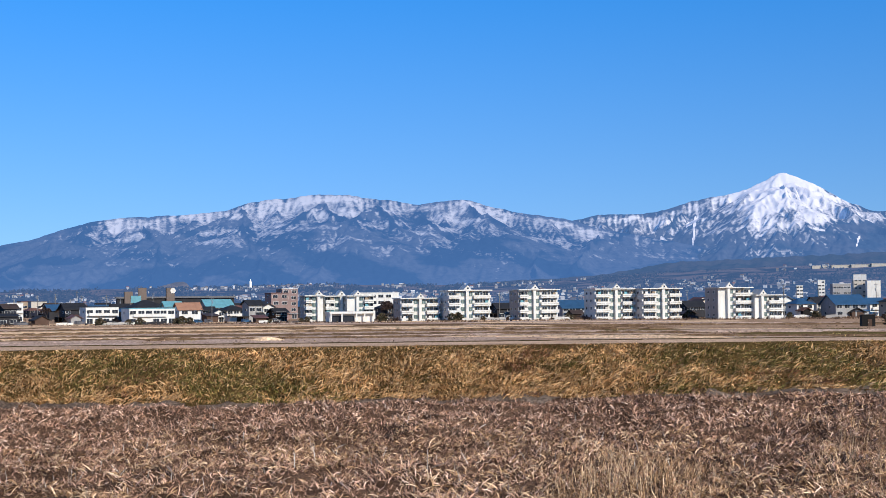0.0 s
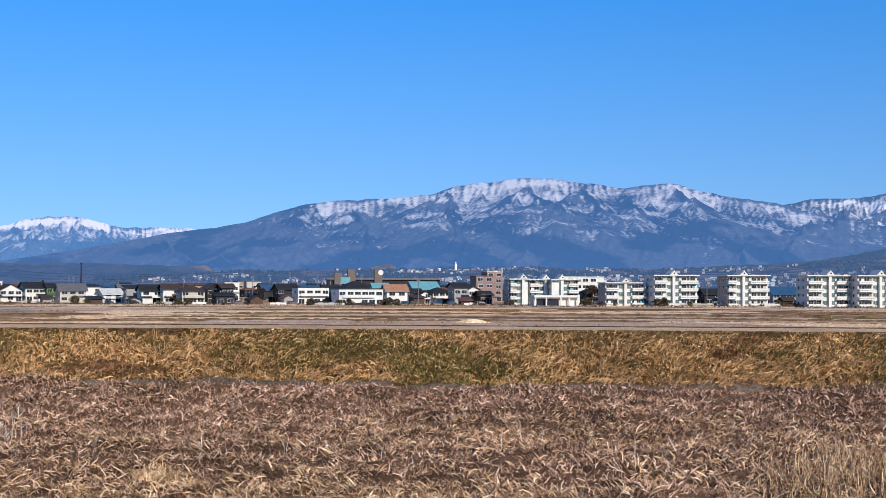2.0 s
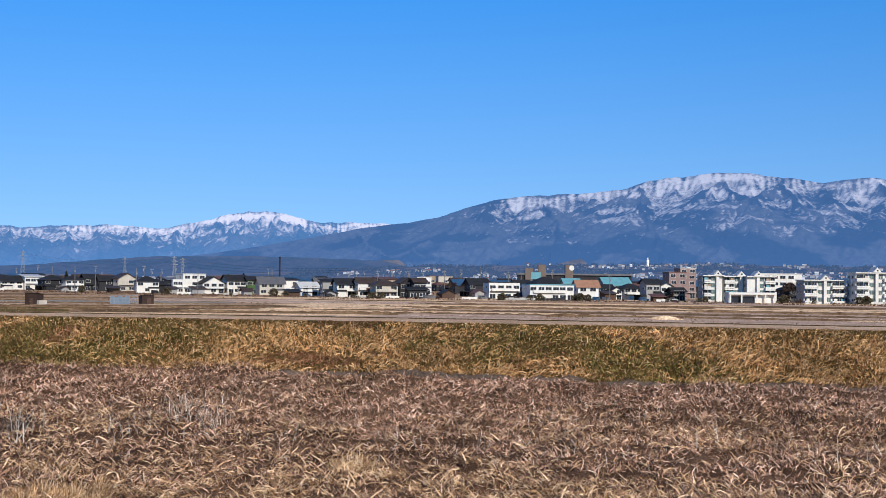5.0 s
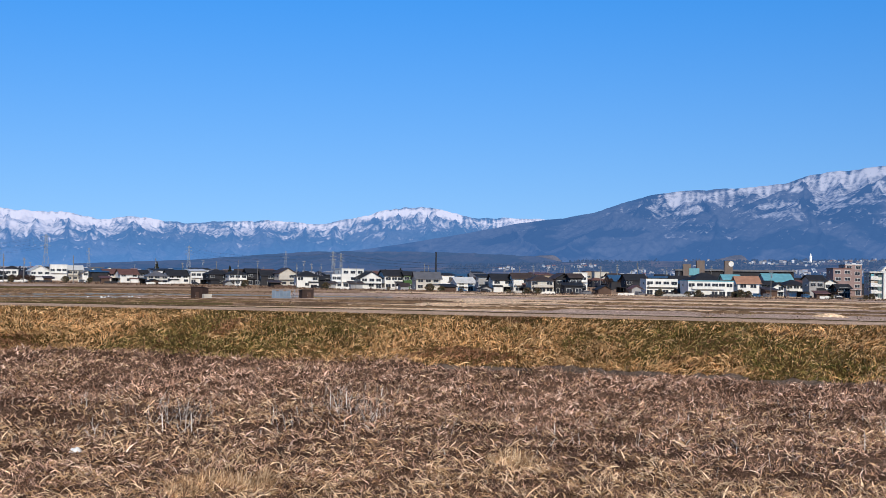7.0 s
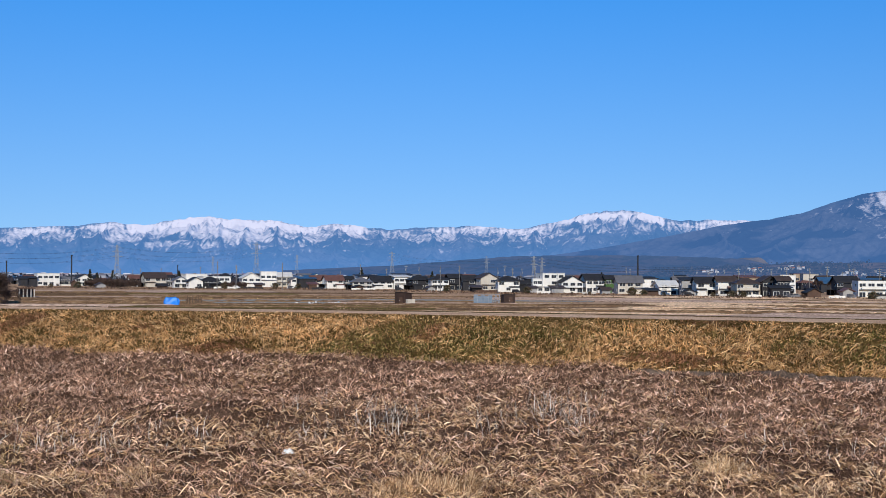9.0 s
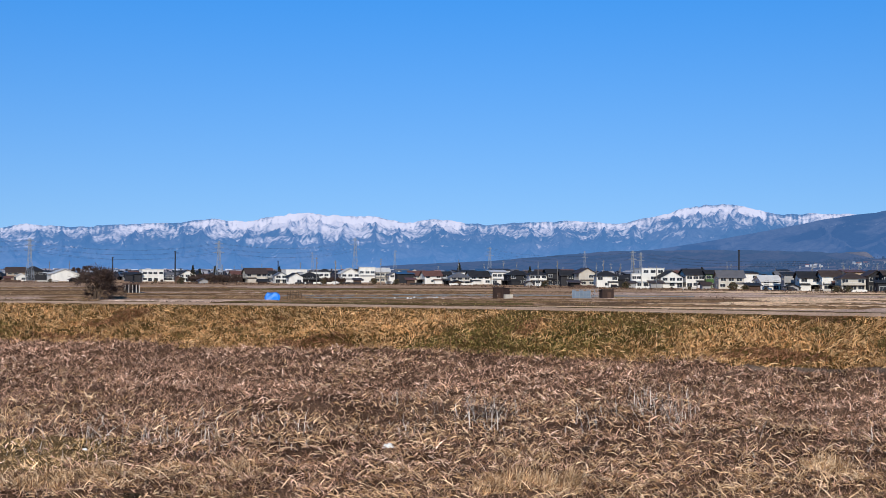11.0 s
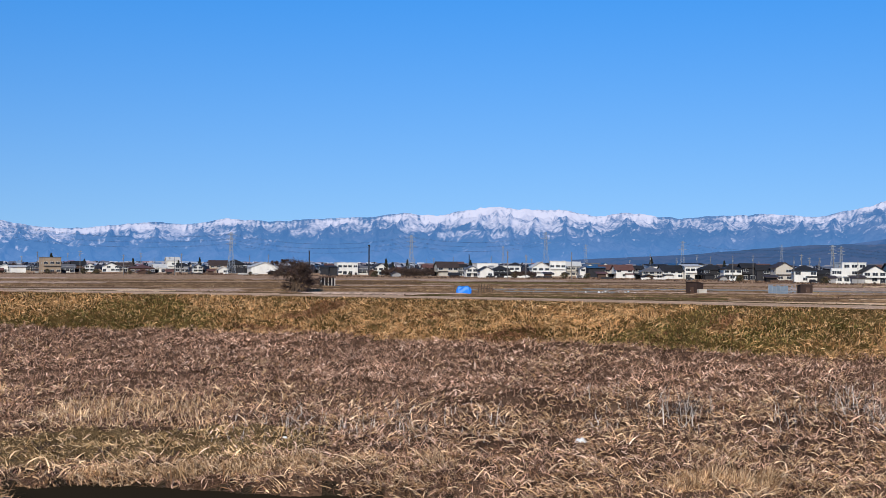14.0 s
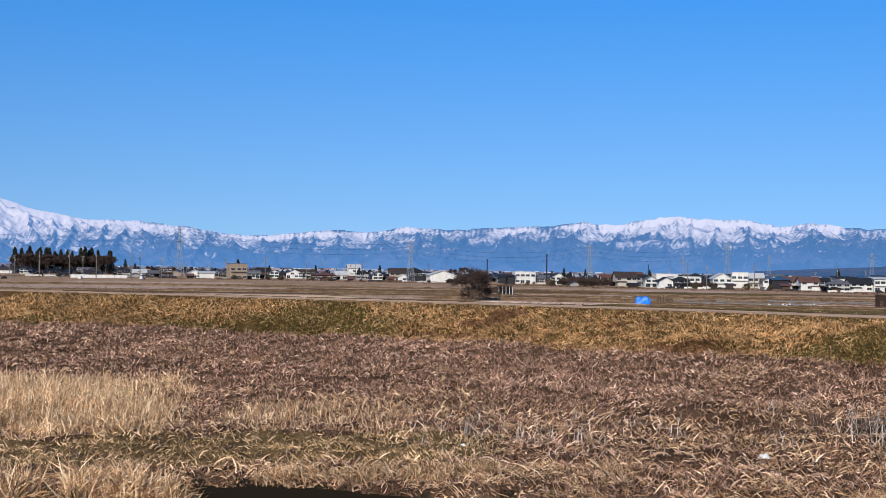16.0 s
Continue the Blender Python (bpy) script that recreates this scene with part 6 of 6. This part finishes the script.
for i in range(44):
    az = RNG.uniform(-19, 74)
    base = float(np.interp(az, [-19, -14, 5, 14, 18, 22, 30, 36, 40, 46, 55, 67], [528, 532, 508, 496, 505, 516, 580, 645, 685, 685, 785, 845]))
    m_, nm = ((CONCRETE, "grey concrete block"), (CHARCOAL, "dark slatted"), (BROWN, "brown timber"), (WHITE, "white panel"))[int(RNG.integers(4))]
    f_ = thing("garden_fence", polar(az, base, 0, RNG.uniform(0, 14)), f"low {nm} fence before the houses", "fence", "garden fences")
    n_ = int(RNG.integers(3, 7))
    for k in range(n_):
        part("panel", Build().box(-n_ + 2 * k + 0.03, -n_ + 2 * k + 1.97, 0, 0.14, -0.2, 1.1 + 0.15 * (k % 2)), m_, f_)

# ---- grass, reeds and stalks ----
STRAW_B = blade_mat("straw_blades", [(0.165, 0.09, 0.046), (0.36, 0.22, 0.118), (0.50, 0.33, 0.188), (0.66, 0.48, 0.31)])
BROWN_B = blade_mat("brown_blades", [(0.22, 0.115, 0.074), (0.40, 0.235, 0.155), (0.56, 0.355, 0.25), (0.76, 0.55, 0.42)])
# Darker understory tones: the shade between the strands, put into the colour.
UNDER_B = blade_mat("dark_understory_stalks", [(0.075, 0.04, 0.026), (0.165, 0.093, 0.062), (0.28, 0.165, 0.113), (0.46, 0.29, 0.205)])
GREY_B = blade_mat("grey_stalks", [(0.26, 0.22, 0.185), (0.40, 0.355, 0.31), (0.56, 0.51, 0.455)])
GOLD_B = blade_mat("golden_blades", [(0.22, 0.11, 0.044), (0.49, 0.275, 0.117), (0.66, 0.40, 0.185), (0.76, 0.505, 0.265)])
OLIVE_B = blade_mat("olive_blades", [(0.07, 0.066, 0.018), (0.15, 0.13, 0.036), (0.27, 0.205, 0.07), (0.46, 0.32, 0.13)])
TURF_B = blade_mat("olive_tan_turf", [(0.15, 0.095, 0.042), (0.28, 0.185, 0.088), (0.42, 0.28, 0.14), (0.58, 0.41, 0.23)])
RUST_B = blade_mat("rust_blades", [(0.14, 0.06, 0.03), (0.26, 0.125, 0.065), (0.40, 0.22, 0.12)])


def blades(name, label, x, y, length, width, heading, lean, droop, material, sink=0.05, category="grass", z=None, curl=0.6):
    """Bent ribbons that root at (x, y). heading: radians, where they lean; lean: 0 upright to 1 flat; droop: how far the tip bows."""
    n = len(x)
    z = (height(x, y) if z is None else z) - sink
    tw = RNG.uniform(0, math.pi, n)     # turned at random about its own line
    cx, cy, cz = -np.sin(heading) * np.cos(tw), np.cos(heading) * np.cos(tw), np.sin(tw) * 0.9
    side = np.stack([cx, cy, cz], -1) * (width / 2)[:, None]
    p, veer, step = np.stack([x, y, z], -1), RNG.normal(0, curl * 0.6, n), length / 3
    a0, rings = np.arcsin(np.clip(lean, 0, 1)), [np.stack([x, y, z], -1)]
    for k in range(3):      # the stalk bends over and sideways, link by link
        a_ = np.clip(a0 + droop * math.pi / 2 * (0.1, 0.55, 1.0)[k], 0, 2.1)
        h_ = heading + veer * (0.0, 0.6, 1.4)[k]
        p = p + np.stack([np.cos(h_) * np.sin(a_), np.sin(h_) * np.sin(a_), np.cos(a_)], -1) * step[:, None]
        rings.append(p)
    v = np.stack([rings[0] - side * 0.8, rings[0] + side * 0.8, rings[1] + side, rings[1] - side, rings[2] + side * 0.75, rings[2] - side * 0.75, rings[3]], 1).reshape(-1, 3)
    i = np.arange(n)[:, None] * 7
    me = bpy.data.meshes.new(name)
    me.vertices.add(7 * n)
    me.vertices.foreach_set("co", v.ravel().astype(np.float32))
    me.loops.add(11 * n)
    me.loops.foreach_set("vertex_index", (i + np.array([[0, 1, 2, 3, 3, 2, 4, 5, 5, 4, 6]])).ravel().astype(np.int32))
    me.polygons.add(3 * n)
    me.polygons.foreach_set("loop_start", (np.arange(n)[:, None] * 11 + np.array([[0, 4, 8]])).ravel().astype(np.int32))
    me.materials.append(material)
    me.update(calc_edges=True)
    return tagged(new(name, me), label, category, kind="stuff")


def stubble(name, label, x, y, length, width, heading, lean, material, category="grass"):
    """Fine short stalks, one sliver each, that fill the sward between the longer blades."""
    n = len(x)
    root = np.stack([x, y, height(x, y) - 0.03], -1)
    up = np.sqrt(1 - lean ** 2)
    tip = root + np.stack([np.cos(heading) * lean, np.sin(heading) * lean, up], -1) * length[:, None]
    tw = RNG.uniform(0, math.pi, n)
    side = np.stack([-np.sin(heading) * np.cos(tw), np.cos(heading) * np.cos(tw), 0.9 * np.sin(tw)], -1) * (width / 2)[:, None]
    v = np.stack([root - side, root + side, tip], 1).reshape(-1, 3)
    me = bpy.data.meshes.new(name)
    me.vertices.add(3 * n)
    me.vertices.foreach_set("co", v.ravel().astype(np.float32))
    me.loops.add(3 * n)
    me.loops.foreach_set("vertex_index", np.arange(3 * n, dtype=np.int32))
    me.polygons.add(n)
    me.polygons.foreach_set("loop_start", np.arange(0, 3 * n, 3, dtype=np.int32))
    me.materials.append(material)
    me.update(calc_edges=True)
    return tagged(new(name, me), label, category, kind="stuff")


def scatter(n, az0, az1, r0, r1):
    """Places spread evenly over what a low eye sees: thinner with distance."""
    az = np.radians(RNG.uniform(az0, az1, n))
    r = 1 / RNG.uniform(1 / r1, 1 / r0, n)
    return -r * np.sin(az), r * np.cos(az)


def keep(mask, *arrays):
    return [q[mask] for q in arrays]


VIEW = (-21.5, 75.5)
# matted dead grass on the flats
ga = np.linspace(-23, 77, 201)
gr = np.array([np.interp(0.0, beyond(-q * np.sin(radians(g)), q * np.cos(radians(g))), q) for g in ga for q in [np.linspace(60, 260, 400)]])
x, y = scatter(152000, *VIEW, 44, 126)
az = RNG.uniform(*VIEW, 75000)       # the slope up to the levee's foot shows its ground more openly
r = np.interp(az, ga, gr) - RNG.uniform(5.5, 24, len(az))
x, y = np.concatenate([x, -r * np.sin(np.radians(az))]), np.concatenate([y, r * np.cos(np.radians(az))])
d = beyond(x, y)
r, az = np.hypot(x, y), np.degrees(np.arctan2(-x, y))
x, y, d, r, az = keep((d < -8.0) & ((d < -9.1) | (az > 25)) & (height(x, y) > 0.12), x, y, d, r, az)
sel = fbm(x * 0.11, y * 0.11, 51) + 0.25 * (fbm(x * 0.6, y * 0.6, 52) - 0.5)
near = np.clip((-d - 10) / 22, 0, 1)
turf = (az > 51) & (np.abs(r - 58 - 2 * fbm(az * 0.5, r * 0, 57)) < 4.2) & (RNG.random(len(x)) < 0.65)
straw = (sel + 0.36 * near + RNG.uniform(-0.22, 0.22, len(x)) > 0.70) & ~turf
swirl = 2 * math.pi * fbm(x * 0.13, y * 0.13, 55, 2) * 1.6
head = swirl + RNG.normal(0, 1.5, len(x))
n = len(x)
hump = ridged(x * 0.55, y * 0.55, 5, 3)
ln = RNG.uniform(0.24, 0.68, n) * (0.75 + 0.45 * near) * (0.5 + 0.75 * hump)
wd = RNG.uniform(0.5, 1.3, n) * r * (0.00088 + 0.00016 * near)
lean = np.clip(RNG.normal(0.98 - 0.30 * hump, 0.2, n), 0.05, 1.0)
brown = ~straw & ~turf
tussock = RNG.random(n) < 0.45 + 1.6 * (fbm(x * 0.85, y * 0.85, 58, 3) - 0.30)     # loose tussocks with darker gaps
brown, straw = brown & tussock, straw & tussock
for mask, mt, lb, k, lo in ((brown, BROWN_B, "matted brown dead grass on the river flats", 1.0, 0.0), (straw, STRAW_B, "pale straw-coloured dead grass on the river flats", 1.1, 0.1)):
    blades("dead_grass", lb, x[mask], y[mask], ln[mask] * k, wd[mask] * k, head[mask], lean[mask], RNG.uniform(lo, 0.6 + lo, mask.sum()), mt, curl=1.7)
t_ = turf
blades("turf", "short olive and brown turf beside the stream", x[t_], y[t_], ln[t_] * 0.7, wd[t_], head[t_], lean[t_], RNG.uniform(0, 0.4, t_.sum()), TURF_B)

# fine stalks between the blades; the dark ones put the gaps' shade into colour
x, y = scatter(180000, *VIEW, 44, 126)
az = RNG.uniform(*VIEW, 120000)
r = np.interp(az, ga, gr) - RNG.uniform(5.0, 24, len(az))
az, r = np.concatenate([az, RNG.uniform(46, 75.5, 90000)]), np.concatenate([r, RNG.uniform(64, 112, 90000)])
x, y = np.concatenate([x, -r * np.sin(np.radians(az))]), np.concatenate([y, r * np.cos(np.radians(az))])
d = beyond(x, y)
x, y = keep((d < -7.6) & ((d < -9.1) | (x > 40) | (np.degrees(np.arctan2(-x, y)) > 25)) & (height(x, y) > 0.12), x, y)
r, az = np.hypot(x, y), np.degrees(np.arctan2(-x, y))
turf = (az > 51) & (np.abs(r - 58 - 2 * fbm(az * 0.5, r * 0, 57)) < 4.2)
for mask, mt, lb, k in ((~turf, UNDER_B, "darkened stalks under the matted dead grass", 1.0), (turf, TURF_B, "fine olive turf beside the stream", 0.6)):
    n = mask.sum()
    stubble("dead_stalks", lb, x[mask], y[mask], RNG.uniform(0.12, 0.46, n) * k, RNG.uniform(0.5, 1.2, n) * r[mask] * 0.0013, RNG.uniform(0, 6.3, n), np.clip(RNG.normal(0.8, 0.25, n), 0.05, 1), mt)

# the levee's slope: golden tussocks with green and rusty patches
az = RNG.uniform(*VIEW, 120000)
r = np.interp(az, ga, gr) + RNG.uniform(-9.5, 0.6, len(az)) * 1.06
x, y = -r * np.sin(np.radians(az)), r * np.cos(np.radians(az))
d = beyond(x, y)
x, y, d = keep((d > -8.2 + 1.2 * (fbm(x * 0.3, y * 0.3, 61) - 0.5)) & (d < 0.5), x, y, d)
n = len(x)
u_ = x * 0.10
patch = fbm(u_, y * 0.0 + d * 0.12, 63, 4) + 0.16 * (fbm(x * 0.7, y * 0.7, 64) - 0.5)
azl = np.degrees(np.arctan2(-x, y))
golden = np.interp(azl, [-21, -12, -8, 0, 8, 14, 22, 30, 34, 38, 50, 55, 58, 64, 75], [0.42, 0.46, 0.62, 0.66, 0.56, 0.50, 0.54, 0.58, 0.48, 0.76, 0.80, 0.74, 0.36, 0.56, 0.60])
green = patch > golden + RNG.normal(0.03, 0.045, n) + np.interp(d, [-8, -5, -2.5, 0], [-0.07, -0.05, 0.03, 0.14])
green &= RNG.random(n) < 0.8
rust = ~green & (fbm(x * 0.16 + 9, d * 0.3, 66) > 0.72)
gold = ~green & ~rust
tuft = fbm(x * 1.1, y * 1.1, 67, 2)
line_, slope_ = levee_line(x)
down = np.arctan2(-1.0, slope_)
head = down + RNG.normal(0, 0.5, n) + 2.2 * (fbm(x * 0.6, y * 0.6, 68, 2) - 0.5) + 0.45
ln = RNG.uniform(0.30, 0.70, n) * (0.35 + 1.3 * tuft) * np.clip(0.3 - d * 0.45, 0.22, 1.0)
wd = RNG.uniform(0.036, 0.078, n)
lean = np.clip(RNG.normal(0.62, 0.18, n), 0.05, 0.95)
half = RNG.random(n)
for m_, mt, lb, k in ((gold, GOLD_B, "golden drooping dead grass on the levee slope", 1.0), (green, OLIVE_B, "olive green grass patches on the levee slope", 0.7), (rust, RUST_B, "rust-brown dead weeds on the levee slope", 0.9)):
    m_, fill = m_ & (half < 0.68), m_ & (half >= 0.68)
    stubble("levee_sward", lb.replace("drooping", "short"), x[fill], y[fill], ln[fill] * 0.7 * k, wd[fill] * 1.2, head[fill], lean[fill], mt)
    blades("levee_grass", lb, x[m_], y[m_], ln[m_] * k, wd[m_], head[m_], lean[m_], RNG.uniform(0.35, 0.8, m_.sum()), mt, curl=0.5)

# rank dead weeds along the foot of the houses and over the fallow fields
WEED_B = blade_mat("dark_dead_weeds", [(0.035, 0.022, 0.016), (0.075, 0.045, 0.032), (0.13, 0.08, 0.055), (0.22, 0.145, 0.09)])
FIELD_B = blade_mat("field_stubble", [(0.12, 0.075, 0.048), (0.20, 0.13, 0.085), (0.28, 0.185, 0.12), (0.36, 0.25, 0.165)])
az = RNG.uniform(-20, 74, 18000)
foot = np.interp(az, [-19, -14, 5, 14, 18, 22, 30, 36, 40, 46, 55, 67, 74], [528, 532, 508, 496, 505, 516, 580, 645, 685, 685, 785, 845, 860])
r = foot + RNG.uniform(-34, 14, len(az)) * (0.4 + fbm(az * 1.7, az * 0, 81))
k = fbm(az * 2.3, r * 0.02, 83) > 0.30
az, r = az[k], r[k]
n = len(az)
blades("dead_weeds", "dark reddish dead weeds along the foot of the houses", -r * np.sin(np.radians(az)), r * np.cos(np.radians(az)), RNG.uniform(0.35, 1.0, n), RNG.uniform(0.25, 0.6, n), RNG.uniform(0, 6.3, n), RNG.uniform(0.1, 0.7, n), RNG.uniform(0, 0.6, n), WEED_B)
az, r = RNG.uniform(-22, 76, 46000), 1 / RNG.uniform(1 / 560, 1 / 235, 46000)
x, y = -r * np.sin(np.radians(az)), r * np.cos(np.radians(az))
k = (beyond(x, y) > 26) & (fbm(az * 0.8, r * 0.035, 85) + 0.12 * (fbm(az * 4, r * 0.2, 87) - 0.5) > np.interp(az, [-20, 0, 22, 28, 60, 74], [0.58, 0.68, 0.62, 0.48, 0.50, 0.56]))
x, y, r, az = keep(k, x, y, r, az)
n = len(x)
dark_ = fbm(az * 1.1, r * 0.05, 89) + RNG.normal(0, 0.05, n) > 0.52
green_ = (fbm(az * 0.7, r * 0.04, 88) + RNG.normal(0, 0.03, n) > 0.60) & ~dark_
for k, mt, lb in ((dark_, WEED_B, "dark dead weeds on the fallow fields"), (green_, OLIVE_B, "green winter weeds on the garden plots"), (~dark_ & ~green_, FIELD_B, "rough brown stubble on the fields")):
    q = k.sum()
    blades("field_weeds", lb, x[k], y[k], RNG.uniform(0.18, 0.5, q), RNG.uniform(0.14, 0.34, q) * r[k] / 300, RNG.uniform(0, 6.3, q), RNG.uniform(0.2, 0.95, q), RNG.uniform(0, 0.5, q), mt, sink=-0.1)

# short dry grass along both edges of the levee path
x, y = scatter(40000, *VIEW, 74, 200)
d = beyond(x, y)
x, y, d = keep(((d > 0.3) & (d < 1.2)) | ((d > 7.0) & (d < 9.5)), x, y, d)
n = len(x)
blades("verge_grass", "short pale dry grass beside the levee path", x, y, RNG.uniform(0.05, 0.14, n), RNG.uniform(0.03, 0.06, n), RNG.uniform(0, 6.3, n), RNG.uniform(0.2, 0.9, n), RNG.uniform(0, 0.5, n), STRAW_B)


def reeds(az0, az1, r0, r1, count, tall, material, label, lean=0.22, droop=0.5, width=(0.02, 0.045), heading=None, plume=None, edge=0.25, name="reed_bed"):
    x, y = scatter(count, az0, az1, r0, r1)
    a_ = np.degrees(np.arctan2(-x, y))
    f_ = np.minimum((a_ - az0), (az1 - a_)) / max(az1 - az0, 0.1)
    rr = np.hypot(x, y)
    f_ = np.minimum(f_, np.minimum(rr - r0, r1 - rr) / (r1 - r0) + 0.05) + 0.5 * (fbm(x * 0.28, y * 0.28, 75) - 0.5)
    x, y, f_ = keep((fbm(x * 0.5, y * 0.5, 71) + np.clip(f_ / 0.2, 0, 1) * edge > 0.55) & (height(x, y) > -0.2), x, y, f_)
    n = len(x)
    ln = tall * RNG.uniform(0.45, 1.05, n) * (0.75 + 0.5 * fbm(x * 0.4, y * 0.4, 73)) * (0.3 + 0.7 * np.clip(f_ / 0.3, 0, 1))
    hd = RNG.uniform(0, 6.3, n) if heading is None else heading + RNG.normal(0, 0.9, n)
    blades(name, label, x, y, ln, RNG.uniform(*width, n), hd, np.clip(np.abs(RNG.normal(0, lean, n)), 0, 0.9), RNG.uniform(0, droop, n), material, category="reeds")
    if plume is not None and n > 10:
        k = n // 5
        z = height(x[:k], y[:k]) + ln[:k] * 0.8
        rep = 5
        xs, ys, zs = np.repeat(x[:k], rep), np.repeat(y[:k], rep), np.repeat(z, rep) + RNG.uniform(0, 0.22, k * rep)
        blades("reed_plumes", "feathery tan reed plumes", xs + RNG.normal(0, 0.03, k * rep), ys, RNG.uniform(0.12, 0.26, k * rep), RNG.uniform(0.03, 0.05, k * rep), RNG.normal(0.3, 0.7, k * rep), RNG.uniform(0.2, 0.6, k * rep), RNG.uniform(0.1, 0.5, k * rep), plume, 0.0, "reeds", zs)


REED_B = blade_mat("bleached_reed", [(0.25, 0.138, 0.068), (0.46, 0.28, 0.145), (0.63, 0.42, 0.24), (0.76, 0.57, 0.37)])
PLUME_B = blade_mat("plume_tan", [(0.30, 0.165, 0.095), (0.42, 0.25, 0.15), (0.52, 0.34, 0.21)])
reeds(-13.0, -4.0, 49, 60, 1500, 1.35, STRAW_B, "standing tan dead reeds on the river flats", plume=PLUME_B)
reeds(64.4, 75.5, 63.5, 90, 17000, 1.75, REED_B, "dense stand of tall golden dead reeds", 0.35, 1.0, (0.035, 0.07))
reeds(54.0, 64.6, 63, 74, 2600, 0.95, REED_B, "sparse pale dead reeds", 0.4, 0.6)
reeds(63.4, 75.5, 45.4, 48.2, 6000, 1.8, REED_B, "pale arching reed tussock at the water's edge", 0.45, 1.2, (0.035, 0.07))
reeds(20.2, 22.6, 51.5, 54.5, 900, 0.95, REED_B, "bright straw tussock on the river flats", 0.5, 0.8)
reeds(45.0, 47.5, 50.0, 53.0, 500, 0.8, STRAW_B, "bright straw tussock on the river flats", 0.5, 0.8)
reeds(30.5, 36.5, 47.0, 49.6, 5000, 0.9, STRAW_B, "flattened mat of pale straw beside the stream", 0.9, 0.3, (0.03, 0.05), 0.2)
reeds(47.0, 64.0, 50.0, 52.4, 6500, 0.8, STRAW_B, "drooping straw tussocks over the stream bank", 0.6, 0.8, (0.03, 0.05), -1.2)
reeds(26.0, 32.5, 60, 72, 120, 1.5, GREY_B, "thin grey standing weed stalks", 0.42, 0.2, (0.028, 0.046), edge=0.5, name="weed_stalks")
reeds(33.5, 41.0, 60, 74, 150, 1.5, GREY_B, "thin grey standing weed stalks", 0.45, 0.2, (0.028, 0.046), edge=0.5, name="weed_stalks")
reeds(43.0, 57.0, 55, 70, 300, 1.1, GREY_B, "thin grey standing weed stalks", 0.5, 0.2, (0.028, 0.046), edge=0.5, name="weed_stalks")
reeds(-20.0, 26.0, 52, 72, 420, 1.0, GREY_B, "scattered grey leaning weed stalks", 0.7, 0.15, (0.03, 0.05), edge=0.5, name="weed_stalks")
for az_, r_, k_ in ((35.8, 66, 1.0), (34.9, 67.5, 0.6), (28.7, 66, 0.9), (27.4, 64, 0.6), (31.4, 62, 0.6), (38.9, 61, 0.7), (43.5, 62, 0.6), (24.3, 60, 0.5), (52.4, 63, 0.5)):
    reeds(az_ - 0.75, az_ + 0.75, r_ - 1.3, r_ + 1.3, int(34 * k_), 1.9 * (0.7 + 0.3 * k_), GREY_B, "clump of tall grey weed stalks", 0.42, 0.3, (0.028, 0.046), edge=0.7, name="weed_stalks")
reeds(-20.0, -15.0, 52, 72, 1400, 1.0, STRAW_B, "loose pale dead reeds", 0.5, 0.6)

# dark dead weeds standing in the matted grass
weed = bare_tree(0.9, 1.3, "small dark dead weed in the grass", 3, 5, 160, 0.03, name="dead_weed")
x0, y0 = -55 * math.sin(radians(51.5)), 55 * math.cos(radians(51.5))
weed.matrix_world = pose(x0, y0, float(height(np.array([x0]), np.array([y0]))[0]))
for az, r_, s_ in ((48.7, 54.5, 1.0), (44.5, 52, 0.8), (57.5, 55, 0.9), (60.5, 57, 1.1), (36.2, 66, 1.9), (35.4, 67, 1.7), (28.6, 66, 1.7), (25.5, 53, 0.9), (12.0, 58, 0.8), (2.4, 66, 1.4), (1.9, 66.5, 1.2), (-9.0, 70, 0.9),
                   (-16.5, 60, 1.5), (-17.3, 61, 1.3), (-14.5, 56, 1.0), (7.5, 54, 0.9), (31.5, 56, 0.8), (40.5, 60, 0.8), (66.0, 60, 1.0), (63.0, 58, 1.0), (70.5, 59, 1.1)):
    x0, y0 = -r_ * math.sin(radians(az)), r_ * math.cos(radians(az))
    plant(weed, az, r_, s_, float(height(np.array([x0]), np.array([y0]))[0]))
